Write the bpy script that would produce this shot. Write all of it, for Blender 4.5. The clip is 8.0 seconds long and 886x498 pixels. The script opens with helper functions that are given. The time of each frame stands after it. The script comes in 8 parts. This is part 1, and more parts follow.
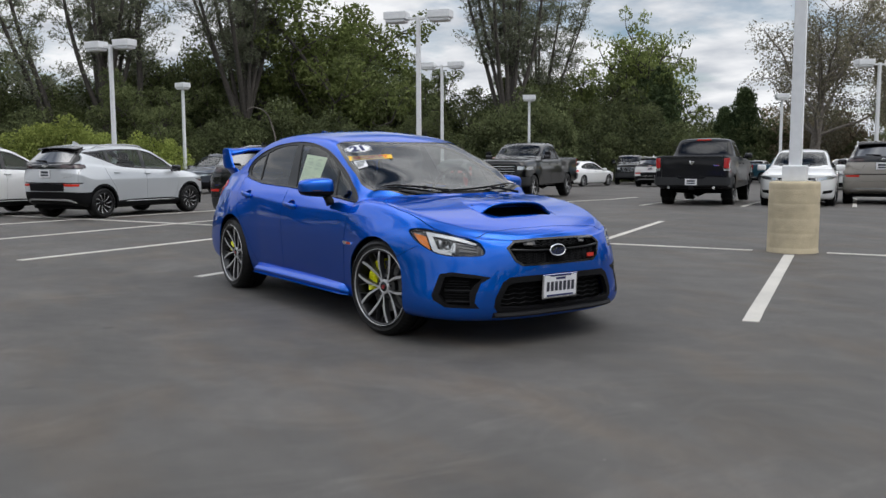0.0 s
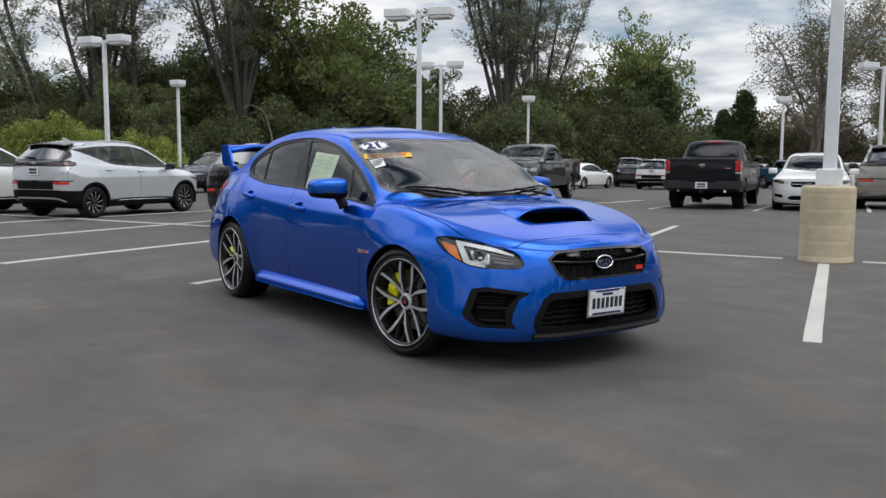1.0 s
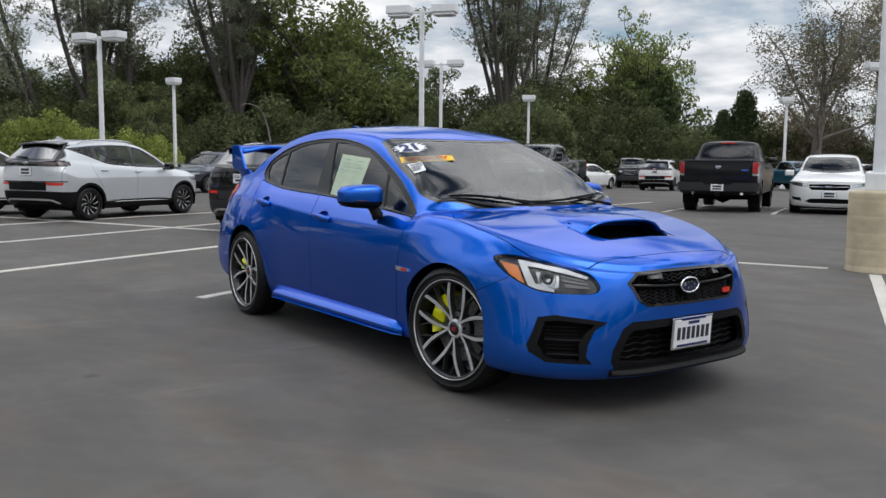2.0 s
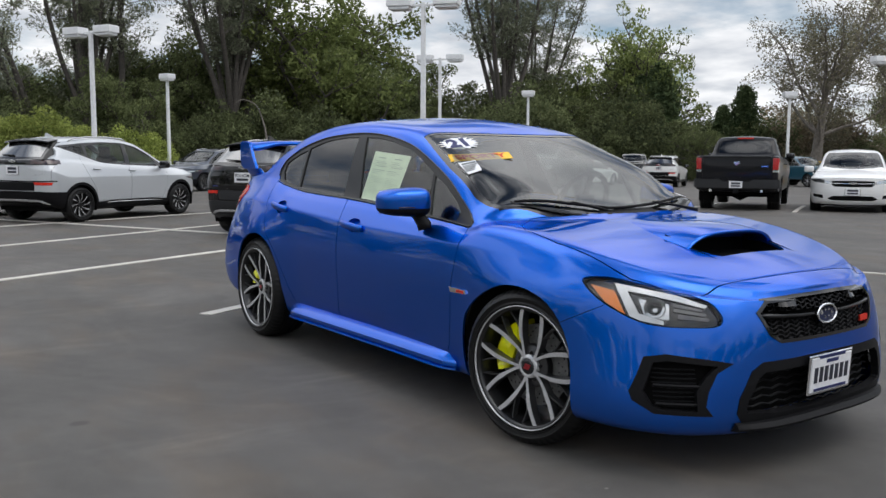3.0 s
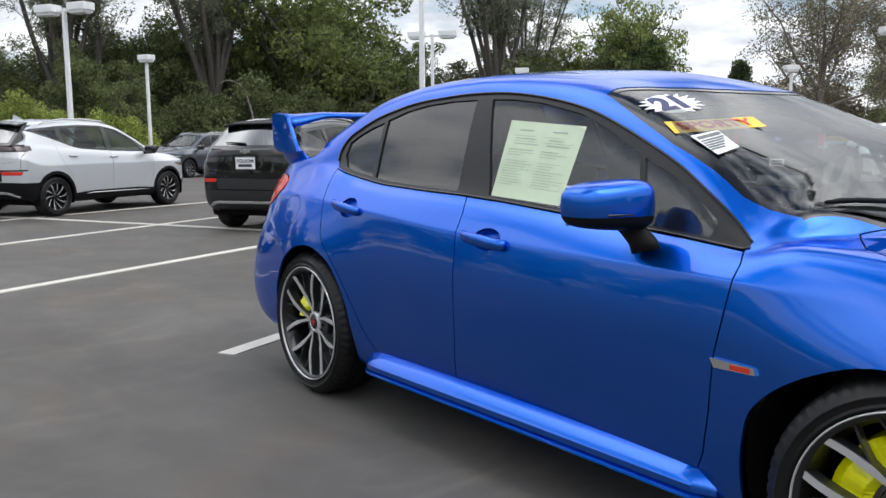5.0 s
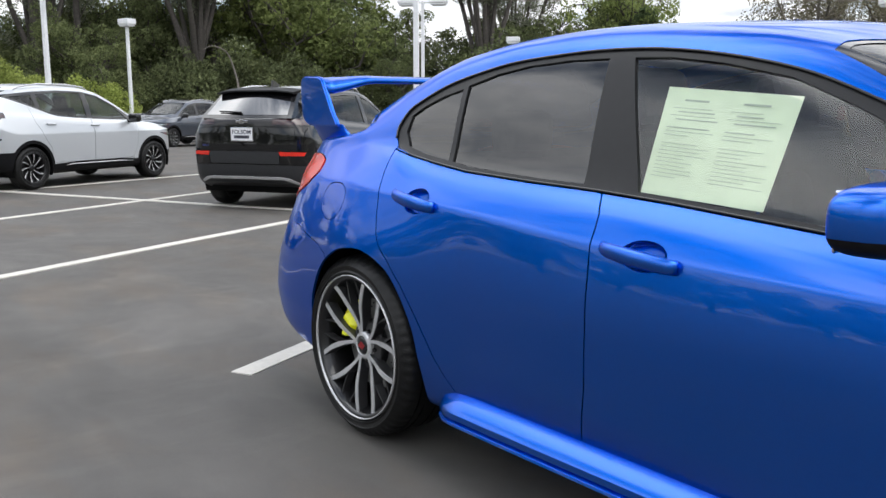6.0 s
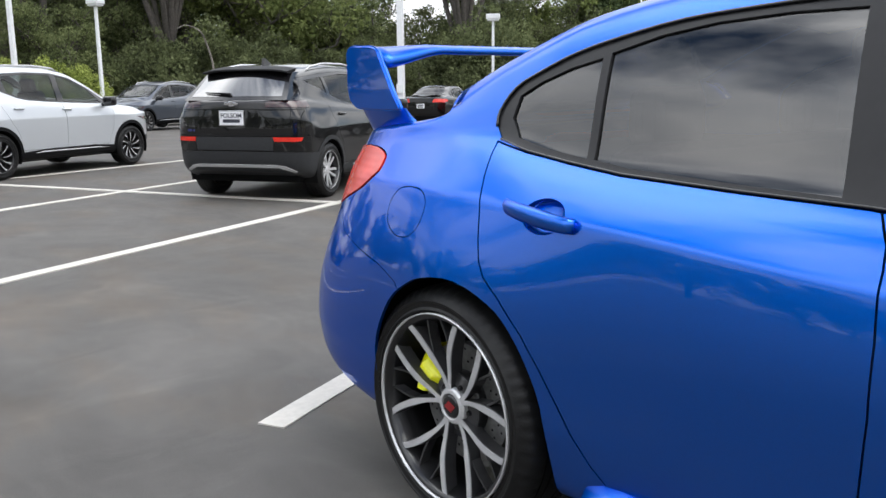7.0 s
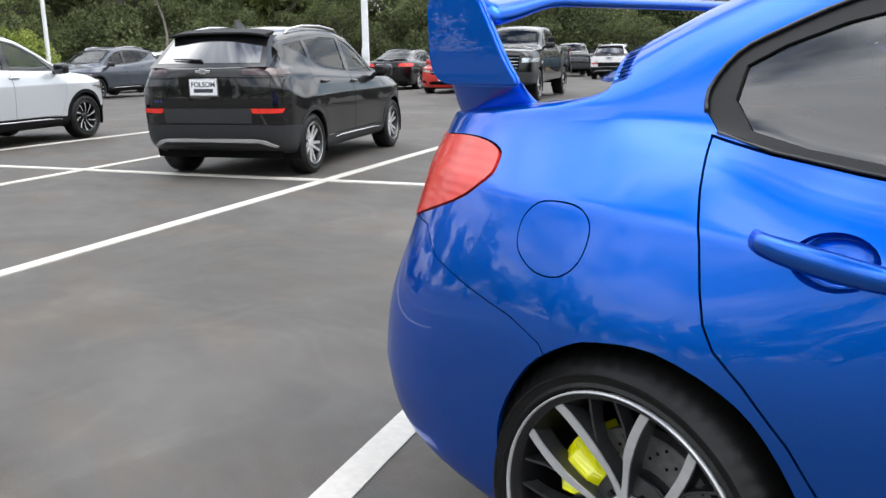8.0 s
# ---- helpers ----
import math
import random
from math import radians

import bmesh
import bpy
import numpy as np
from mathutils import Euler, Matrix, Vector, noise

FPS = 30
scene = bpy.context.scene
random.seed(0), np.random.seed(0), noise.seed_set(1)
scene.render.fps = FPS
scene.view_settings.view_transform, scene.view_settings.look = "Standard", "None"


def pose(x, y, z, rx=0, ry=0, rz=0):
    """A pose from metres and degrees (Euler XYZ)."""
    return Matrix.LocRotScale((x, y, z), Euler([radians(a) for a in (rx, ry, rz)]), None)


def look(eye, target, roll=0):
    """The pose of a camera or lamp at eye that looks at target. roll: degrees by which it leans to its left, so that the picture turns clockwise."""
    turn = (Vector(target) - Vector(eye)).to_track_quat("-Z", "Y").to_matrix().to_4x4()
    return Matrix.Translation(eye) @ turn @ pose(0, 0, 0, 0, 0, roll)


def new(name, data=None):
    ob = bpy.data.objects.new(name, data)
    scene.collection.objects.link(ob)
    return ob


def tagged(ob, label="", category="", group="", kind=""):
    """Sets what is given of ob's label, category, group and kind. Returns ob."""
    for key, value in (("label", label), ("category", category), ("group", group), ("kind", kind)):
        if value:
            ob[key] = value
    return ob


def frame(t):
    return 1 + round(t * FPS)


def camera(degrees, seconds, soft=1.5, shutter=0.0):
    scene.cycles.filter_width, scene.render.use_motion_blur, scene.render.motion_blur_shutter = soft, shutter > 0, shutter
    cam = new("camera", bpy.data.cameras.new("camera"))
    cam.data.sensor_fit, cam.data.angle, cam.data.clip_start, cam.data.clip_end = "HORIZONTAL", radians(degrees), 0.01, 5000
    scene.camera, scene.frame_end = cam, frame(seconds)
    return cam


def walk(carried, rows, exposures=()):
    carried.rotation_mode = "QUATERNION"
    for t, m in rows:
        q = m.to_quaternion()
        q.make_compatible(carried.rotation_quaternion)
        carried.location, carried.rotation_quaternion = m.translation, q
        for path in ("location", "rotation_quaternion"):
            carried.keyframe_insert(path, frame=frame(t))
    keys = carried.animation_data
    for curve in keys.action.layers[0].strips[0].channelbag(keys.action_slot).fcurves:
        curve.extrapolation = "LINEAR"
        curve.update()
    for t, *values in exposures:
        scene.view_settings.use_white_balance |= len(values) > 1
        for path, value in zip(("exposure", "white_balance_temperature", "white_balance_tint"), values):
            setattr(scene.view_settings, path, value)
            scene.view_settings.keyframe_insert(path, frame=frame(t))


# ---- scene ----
cam = camera(54.3, 8.0)
PATH = [
    (0, (6.276, -3.747, 1.172), (4.637, -2.619, 0.966), -0.2),
    (0.5, (5.928, -3.62, 1.167), (4.293, -2.486, 0.963), -0.1),
    (1, (5.608, -3.542, 1.159), (3.977, -2.403, 0.955), 0.3),
    (1.5, (5.251, -3.473, 1.174), (3.625, -2.328, 0.971), 0.5),
    (3, (3.974, -3.16, 1.19), (2.359, -2.0, 0.977), 0.3),
    (3.5, (3.521, -3.021, 1.189), (1.912, -1.853, 0.972), 0.2),
    (4, (3.043, -2.948, 1.1837), (1.4418, -1.7708, 0.9613), -0.3),
    (4.5, (2.585, -2.816, 1.1561), (0.9886, -1.6337, 0.923), -0.6),
    (6, (1.202, -2.445, 1.1655), (-0.3547, -1.2305, 0.8426), 0.0),
    (6.5, (0.742, -2.334, 1.1552), (-0.7948, -1.1024, 0.805), -0.1),
    (7, (0.336, -2.232, 1.1621), (-1.18, -0.9801, 0.7932), -0.6),
    (7.5, (-0.073, -2.096, 1.1698), (-1.5525, -0.8237, 0.7338), -1.0),
    (8, (-0.507, -2.022, 1.1721), (-1.9478, -0.7094, 0.7223), -1.0),
]
walk(cam, [(t, look(eye, target, roll)) for t, eye, target, roll in PATH],
     [(0, -0.05), (1.5, 0.0), (3.5, 0.1), (4.5, 0.28), (6, 0.6), (7, 0.75), (8, 0.93)])

# ---- sky and sun: a bright, broken overcast ----
SUN_EL, SUN_AZ = radians(55), radians(15)
world = bpy.data.worlds.new("overcast_sky")
scene.world = world
world.use_nodes = True
wn, wl = world.node_tree.nodes, world.node_tree.links
wn.clear()
w_out, w_bg = wn.new("ShaderNodeOutputWorld"), wn.new("ShaderNodeBackground")
w_sky = wn.new("ShaderNodeTexSky")
w_sky.sky_type, w_sky.sun_disc, w_sky.sun_elevation, w_sky.sun_rotation = "NISHITA", False, SUN_EL, radians(90) - SUN_AZ
w_co, w_sep = wn.new("ShaderNodeTexCoord"), wn.new("ShaderNodeSeparateXYZ")
w_abs, w_add, w_div = wn.new("ShaderNodeMath"), wn.new("ShaderNodeMath"), wn.new("ShaderNodeVectorMath")
w_abs.operation, w_add.operation, w_div.operation = "ABSOLUTE", "ADD", "DIVIDE"
w_add.inputs[1].default_value = 0.18
w_noise, w_noise2 = wn.new("ShaderNodeTexNoise"), wn.new("ShaderNodeTexNoise")
w_noise.inputs["Scale"].default_value, w_noise.inputs["Detail"].default_value, w_noise.inputs["Roughness"].default_value = 1.5, 7, 0.55
w_noise2.inputs["Scale"].default_value, w_noise2.inputs["Detail"].default_value = 3.1, 6
w_ramp, w_ramp2 = wn.new("ShaderNodeValToRGB"), wn.new("ShaderNodeValToRGB")
w_ramp.color_ramp.elements[0].position, w_ramp.color_ramp.elements[1].position = 0.37, 0.51
w_ramp2.color_ramp.elements[0].position, w_ramp2.color_ramp.elements[1].position = 0.36, 0.64
w_ramp2.color_ramp.elements[0].color = (4.5, 4.8, 5.3, 1)
w_ramp2.color_ramp.elements[1].color = (7.9, 8.0, 8.2, 1)
w_mix = wn.new("ShaderNodeMix")
w_mix.data_type = "RGBA"
wl.new(w_co.outputs["Generated"], w_sep.inputs[0])
wl.new(w_sep.outputs["Z"], w_abs.inputs[0])
wl.new(w_abs.outputs[0], w_add.inputs[0])
wl.new(w_co.outputs["Generated"], w_div.inputs[0])
wl.new(w_add.outputs[0], w_div.inputs[1])
wl.new(w_div.outputs[0], w_noise.inputs["Vector"])
wl.new(w_div.outputs[0], w_noise2.inputs["Vector"])
wl.new(w_noise.outputs["Fac"], w_ramp.inputs[0])
wl.new(w_noise2.outputs["Fac"], w_ramp2.inputs[0])
wl.new(w_ramp.outputs[0], w_mix.inputs[0])
wl.new(w_sky.outputs[0], w_mix.inputs[6])
w_rise, w_mul = wn.new("ShaderNodeMapRange"), wn.new("ShaderNodeMix")
w_rise.inputs[1].default_value, w_rise.inputs[2].default_value, w_rise.inputs[3].default_value, w_rise.inputs[4].default_value = 0.20, 1.0, 1.22, 3.5
w_rise.interpolation_type = "SMOOTHSTEP"
w_mul.data_type, w_mul.blend_type = "RGBA", "MULTIPLY"
w_mul.inputs[0].default_value = 1
wl.new(w_abs.outputs[0], w_rise.inputs[0])
wl.new(w_rise.outputs[0], w_mul.inputs[7])
wl.new(w_ramp2.outputs[0], w_mul.inputs[6])
wl.new(w_mul.outputs[2], w_mix.inputs[7])
wl.new(w_mix.outputs[2], w_bg.inputs[0])
w_bg.inputs[1].default_value = 0.1
wl.new(w_bg.outputs[0], w_out.inputs[0])

sun = new("sun", bpy.data.lights.new("sun", "SUN"))
sun.data.energy, sun.data.angle, sun.data.color = 0.7, radians(42), (1.0, 0.96, 0.9)
sun.matrix_world = look((0, 0, 0), (-math.cos(SUN_AZ) * math.cos(SUN_EL), -math.sin(SUN_AZ) * math.cos(SUN_EL), -math.sin(SUN_EL)))


# ---- materials ----
def material(name, colour, rough=0.5, metal=0.0, coat=0.0, coat_rough=0.03, vary=0.0, scale=20.0, bump=0.0, bump_scale=200.0, spec=0.5, big=0.0, big_scale=0.6, per_object=0.0):
    """A principled material with two scales of variation in colour and a fine relief."""
    m = bpy.data.materials.new(name)
    m.use_nodes = True
    n, l = m.node_tree.nodes, m.node_tree.links
    b = n["Principled BSDF"]
    b.inputs["Base Color"].default_value = (*colour, 1)
    b.inputs["Roughness"].default_value, b.inputs["Metallic"].default_value = rough, metal
    b.inputs["Coat Weight"].default_value, b.inputs["Coat Roughness"].default_value = coat, coat_rough
    b.inputs["Specular IOR Level"].default_value = spec
    if vary or big or per_object or bump:
        co = n.new("ShaderNodeTexCoord")
    last = None
    for amount, size in ((vary, scale), (big, big_scale)):
        if not amount:
            continue
        t, r, mx = n.new("ShaderNodeTexNoise"), n.new("ShaderNodeMapRange"), n.new("ShaderNodeMix")
        t.inputs["Scale"].default_value, t.inputs["Detail"].default_value = size, 6
        r.inputs[1].default_value, r.inputs[2].default_value = 0.3, 0.7
        r.inputs[3].default_value, r.inputs[4].default_value = 1 - amount, 1 + amount
        mx.data_type, mx.blend_type = "RGBA", "MULTIPLY"
        mx.inputs[0].default_value = 1
        l.new(co.outputs["Object"], t.inputs["Vector"])
        l.new(t.outputs["Fac"], r.inputs[0])
        if last is None:
            mx.inputs[6].default_value = (*colour, 1)
        else:
            l.new(last, mx.inputs[6])
        l.new(r.outputs[0], mx.inputs[7])
        last = mx.outputs[2]
    if last is not None:
        l.new(last, b.inputs["Base Color"])
    if bump:
        t, bp = n.new("ShaderNodeTexNoise"), n.new("ShaderNodeBump")
        t.inputs["Scale"].default_value, t.inputs["Detail"].default_value = bump_scale, 4
        bp.inputs["Strength"].default_value, bp.inputs["Distance"].default_value = bump, 0.01
        l.new(co.outputs["Object"], t.inputs["Vector"])
        l.new(t.outputs["Fac"], bp.inputs["Height"])
        l.new(bp.outputs[0], b.inputs["Normal"])
    return m


def glass_material(name, tint, gloss_rough=0.02, ior=1.5):
    """Thin tinted glass: light passes straight, the surface mirrors by its Fresnel."""
    m = bpy.data.materials.new(name)
    m.use_nodes = True
    n, l = m.node_tree.nodes, m.node_tree.links
    n.clear()
    out, tr, gl, mx, lw, pw, fr = (n.new("ShaderNode" + k) for k in ("OutputMaterial", "BsdfTransparent", "BsdfGlossy", "MixShader", "LayerWeight", "Math", "Math"))
    tr.inputs[0].default_value = (*tint, 1)
    gl.inputs["Roughness"].default_value = gloss_rough
    lw.inputs[0].default_value = 0.5
    pw.operation, fr.operation = "POWER", "MULTIPLY_ADD"
    pw.inputs[1].default_value = 5.0
    f0 = ((ior - 1) / (ior + 1)) ** 2
    fr.inputs[1].default_value, fr.inputs[2].default_value = 1 - f0, f0
    l.new(lw.outputs["Facing"], pw.inputs[0])
    l.new(pw.outputs[0], fr.inputs[0])
    l.new(fr.outputs[0], mx.inputs[0])
    l.new(tr.outputs[0], mx.inputs[1])
    l.new(gl.outputs[0], mx.inputs[2])
    l.new(mx.outputs[0], out.inputs[0])
    return m


PAINT = material("pearl_blue_paint", (0.0002, 0.106, 0.56), 0.32, 0.92, 0.85, 0.010, 0.10, 900.0, spec=0.0)
paint_base = PAINT.node_tree.nodes["Principled BSDF"]
paint_base.inputs["Specular Tint"].default_value = (0.12, 0.45, 0.95, 1)
BLACK_GLOSS = material("black_gloss_plastic", (0.008, 0.008, 0.009), 0.12, 0.0, 0.3)
BLACK_SATIN = material("black_satin_plastic", (0.007, 0.007, 0.008), 0.5, vary=0.2, scale=60, bump=0.05, spec=0.12)
GREY_TRIM = material("grey_window_trim", (0.016, 0.016, 0.017), 0.36, vary=0.08, scale=40, spec=0.3)
RUBBER = material("tyre_rubber", (0.008, 0.008, 0.008), 0.42, vary=0.25, scale=30, bump=0.1, bump_scale=150, spec=0.25)
DARK_VOID = material("black_underbody", (0.005, 0.005, 0.005), 0.9, vary=0.2, scale=8, spec=0.1)
ALLOY = material("machined_alloy", (0.58, 0.58, 0.585), 0.26, 0.45, 0.4, vary=0.06, scale=60)
ALLOY_DARK = material("black_wheel_paint", (0.008, 0.008, 0.009), 0.3, 0.2, 0.4, vary=0.1, scale=30)
# black wheel paint again, its colour raised for light on the spokes' sides
WHEEL_BLACK_LIT = material("dark_grey_spoke_paint", (0.035, 0.035, 0.037), 0.32, 0.3, 0.5, vary=0.1, scale=30)
CHROME = material("chrome", (0.75, 0.76, 0.78), 0.07, 1.0, vary=0.04, scale=30)
STEEL = material("brake_disc_steel", (0.19, 0.19, 0.188), 0.42, 0.6, vary=0.2, scale=60)
CALIPER = material("yellow_caliper_paint", (0.78, 0.78, 0.0), 0.3, 0.0, 0.6, vary=0.08, scale=30)
RED_LENS = material("red_lamp_lens", (0.62, 0.026, 0.014), 0.22, 0.0, 0.2, vary=0.12, scale=14)
lens_n, lens_l = RED_LENS.node_tree.nodes, RED_LENS.node_tree.links
lens_wave, lens_co, lens_bump = lens_n.new("ShaderNodeTexWave"), lens_n.new("ShaderNodeTexCoord"), lens_n.new("ShaderNodeBump")
lens_wave.bands_direction = "Z"
lens_wave.inputs["Scale"].default_value, lens_wave.inputs["Distortion"].default_value = 16.0, 1.5
lens_bump.inputs["Strength"].default_value, lens_bump.inputs["Distance"].default_value = 0.12, 0.004
lens_l.new(lens_co.outputs["Object"], lens_wave.inputs["Vector"])
lens_l.new(lens_wave.outputs["Fac"], lens_bump.inputs["Height"])
lens_l.new(lens_bump.outputs[0], lens_n["Principled BSDF"].inputs["Normal"])
AMBER = material("amber_reflector", (0.75, 0.20, 0.01), 0.2, 0.0, 0.8, vary=0.15, scale=40)
LAMP_CHROME = material("lamp_reflector", (0.6, 0.62, 0.63), 0.15, 0.9, vary=0.15, scale=40)
LAMP_SMOKE = material("smoked_lamp_rib", (0.10, 0.10, 0.105), 0.2, 0.5, 0.4, vary=0.2, scale=40)
LAMP_WHITE = material("pale_lamp_tube", (0.8, 0.8, 0.78), 0.25, vary=0.05, scale=30)
LAMP_SILVER = material("satin_silver_lamp_bar", (0.66, 0.67, 0.67), 0.28, 0.55, vary=0.18, scale=22)
DARK_RED_LENS = material("dark_red_lamp_lens", (0.36, 0.010, 0.012), 0.15, 0.0, 0.8, vary=0.2, scale=14)
PLATE = material("white_plate_paint", (0.72, 0.72, 0.74), 0.4, vary=0.06, scale=50)
INK = material("dark_ink", (0.02, 0.022, 0.035), 0.5, vary=0.1, scale=50)
INK_PALE = material("pale_grey_ink", (0.42, 0.46, 0.40), 0.6, vary=0.1, scale=50)
INK_GREY = material("grey_ink", (0.16, 0.17, 0.17), 0.6, vary=0.1, scale=50)
EMBLEM_BLUE = material("dark_blue_enamel", (0.006, 0.010, 0.040), 0.35, vary=0.1, scale=80)
INK_BLUE = material("dark_blue_ink", (0.012, 0.018, 0.095), 0.5, vary=0.1, scale=50)
INK_DARK_RED = material("dark_red_cap_mark", (0.24, 0.012, 0.016), 0.4, vary=0.1, scale=50)
INK_RED = material("red_ink", (0.55, 0.03, 0.015), 0.45, vary=0.1, scale=50)
YELLOW_FILM = material("yellow_sticker_film", (0.85, 0.50, 0.01), 0.4, vary=0.06, scale=30)
WHITE_FILM = material("white_sticker_film", (0.80, 0.81, 0.83), 0.4, vary=0.05, scale=30)
PAPER = material("pale_green_paper", (0.82, 0.87, 0.70), 0.7, vary=0.05, scale=20)
INTERIOR = material("charcoal_upholstery", (0.018, 0.018, 0.019), 0.85, vary=0.25, scale=40, spec=0.2)
GLASS = glass_material("clear_car_glass", (0.80, 0.86, 0.80), 0.02, 1.85)
HEADLINER = material("grey_headliner_fabric", (0.46, 0.46, 0.44), 0.9, vary=0.08, scale=60)
SCREEN_GLASS = glass_material("clear_windscreen_glass", (0.46, 0.50, 0.49), 0.02, 1.85)
GLASS_TINT = glass_material("tinted_privacy_glass", (0.10, 0.11, 0.11), 0.02, 2.0)
LENS = glass_material("clear_lamp_lens", (0.92, 0.92, 0.92), 0.01, 1.45)
CONCRETE = material("stained_concrete", (0.50, 0.425, 0.29), 0.85, vary=0.10, scale=7, bump=0.35, bump_scale=60, big=0.14, big_scale=2.5)
WHITE_STEEL = material("white_painted_steel", (0.74, 0.75, 0.76), 0.45, vary=0.05, scale=10, big=0.04, big_scale=1.0)
LINE_PAINT = material("white_line_paint", (0.54, 0.515, 0.465), 0.75, vary=0.06, scale=40, bump=0.2, bump_scale=120, big=0.10, big_scale=1.3)
WHITE_CAR = material("white_car_paint", (0.74, 0.74, 0.73), 0.3, 0.0, 1.0, vary=0.02, scale=30)
SILVER_CAR = material("silver_white_car_paint", (0.53, 0.55, 0.57), 0.3, 0.3, 1.0, vary=0.03, scale=600)
BLACK_CAR = material("black_car_paint", (0.0025, 0.0025, 0.003), 0.3, 0.0, 1.0, 0.01, vary=0.1, scale=600, spec=0.1)
CHARCOAL_CAR = material("charcoal_car_paint", (0.008, 0.008, 0.010), 0.3, 0.0, 0.4, vary=0.06, scale=600, spec=0.1)
SLATE_CAR = material("slate_grey_car_paint", (0.055, 0.065, 0.085), 0.28, 0.5, 1.0, vary=0.06, scale=600)
TEAL_CAR = material("teal_car_paint", (0.01, 0.07, 0.11), 0.3, 0.2, 1.0, vary=0.06, scale=600)
RED_CAR = material("red_car_paint", (0.48, 0.022, 0.014), 0.3, 0.1, 0.8, vary=0.05, scale=600)
CLAD_GREY = material("dark_grey_cladding", (0.026, 0.027, 0.029), 0.5, vary=0.12, scale=40, spec=0.3)
TAN_CAR = material("tan_grey_car_paint", (0.36, 0.335, 0.30), 0.3, 0.4, 1.0, vary=0.06, scale=600)


def asphalt_material():
    m = bpy.data.materials.new("sealed_asphalt")
    m.use_nodes = True
    n, l = m.node_tree.nodes, m.node_tree.links
    b = n["Principled BSDF"]
    co = n.new("ShaderNodeTexCoord")

    def tex(scale, detail, rough=0.5, stretch=None):
        t = n.new("ShaderNodeTexNoise")
        t.inputs["Scale"].default_value, t.inputs["Detail"].default_value, t.inputs["Roughness"].default_value = scale, detail, rough
        if stretch:
            mp = n.new("ShaderNodeMapping")
            mp.inputs["Scale"].default_value, mp.inputs["Rotation"].default_value = stretch, (0, 0, radians(26))
            l.new(co.outputs["Object"], mp.inputs[0])
            l.new(mp.outputs[0], t.inputs["Vector"])
        else:
            l.new(co.outputs["Object"], t.inputs["Vector"])
        return t

    def ramp(src, a, b_, lo, hi):
        r = n.new("ShaderNodeMapRange")
        r.inputs[1].default_value, r.inputs[2].default_value, r.inputs[3].default_value, r.inputs[4].default_value = a, b_, lo, hi
        l.new(src, r.inputs[0])
        return r.outputs[0]

    def times(a, b_):
        x = n.new("ShaderNodeMath")
        x.operation = "MULTIPLY"
        l.new(a, x.inputs[0])
        l.new(b_, x.inputs[1])
        return x.outputs[0]

    large = ramp(tex(0.30, 4, stretch=(1, 2.4, 1)).outputs["Fac"], 0.3, 0.7, 0.80, 1.20)
    mid = ramp(tex(1.7, 6, 0.6, (1, 1.8, 1)).outputs["Fac"], 0.3, 0.7, 0.86, 1.14)
    fine = ramp(tex(230, 3).outputs["Fac"], 0.3, 0.7, 0.80, 1.20)
    swirl = ramp(tex(0.8, 8, 0.7, (2.6, 0.6, 1)).outputs["Fac"], 0.56, 0.72, 1.0, 1.30)
    spots = n.new("ShaderNodeTexVoronoi")
    spots.inputs["Scale"].default_value = 2.3
    l.new(co.outputs["Object"], spots.inputs["Vector"])
    speck = ramp(spots.outputs["Distance"], 0.010, 0.022, 2.4, 1.0)
    warp = tex(0.55, 3)
    mv = n.new("ShaderNodeMixRGB")
    mv.blend_type = "ADD"
    mv.inputs[0].default_value = 2.2
    l.new(co.outputs["Object"], mv.inputs[1])
    l.new(warp.outputs["Color"], mv.inputs[2])
    smear = n.new("ShaderNodeTexNoise")
    smear.inputs["Scale"].default_value, smear.inputs["Detail"].default_value = 0.9, 5
    l.new(mv.outputs[0], smear.inputs["Vector"])
    pale = ramp(smear.outputs["Fac"], 0.54, 0.60, 1.0, 1.16)
    edge = n.new("ShaderNodeMath")
    edge.operation = "PINGPONG"
    edge.inputs[1].default_value = 0.06
    l.new(smear.outputs["Fac"], edge.inputs[0])
    tide = ramp(edge.outputs[0], 0.0, 0.020, 0.95, 1.0)
    loops = n.new("ShaderNodeTexNoise")
    loops.inputs["Scale"].default_value, loops.inputs["Detail"].default_value, loops.inputs["Distortion"].default_value = 0.42, 3, 1.6
    l.new(co.outputs["Object"], loops.inputs["Vector"])
    band = n.new("ShaderNodeMath")
    band.operation = "PINGPONG"
    band.inputs[1].default_value = 0.045
    l.new(loops.outputs["Fac"], band.inputs[0])
    scuff = ramp(band.outputs[0], 0.0, 0.030, 1.07, 0.98)
    drops = n.new("ShaderNodeTexVoronoi")
    drops.inputs["Scale"].default_value, drops.inputs["Randomness"].default_value = 0.9, 1.0
    l.new(mv.outputs[0], drops.inputs["Vector"])
    oil = ramp(drops.outputs["Distance"], 0.028, 0.050, 0.62, 1.0)
    swirl = times(times(times(swirl, pale), tide), times(scuff, oil))
    value = times(times(times(large, mid), fine), times(swirl, speck))
    mx = n.new("ShaderNodeMix")
    mx.data_type, mx.blend_type = "RGBA", "MULTIPLY"
    mx.inputs[0].default_value = 1
    mx.inputs[6].default_value = (0.084, 0.079, 0.073, 1)
    l.new(value, mx.inputs[7])
    warm = n.new("ShaderNodeMix")
    warm.data_type = "RGBA"
    warm.blend_type = "MULTIPLY"
    warm.inputs[7].default_value = (1.08, 0.98, 0.88, 1)
    l.new(ramp(tex(0.8, 4, 0.6, (1, 2, 1)).outputs["Fac"], 0.48, 0.66, 0.0, 1.0), warm.inputs[0])
    l.new(mx.outputs[2], warm.inputs[6])
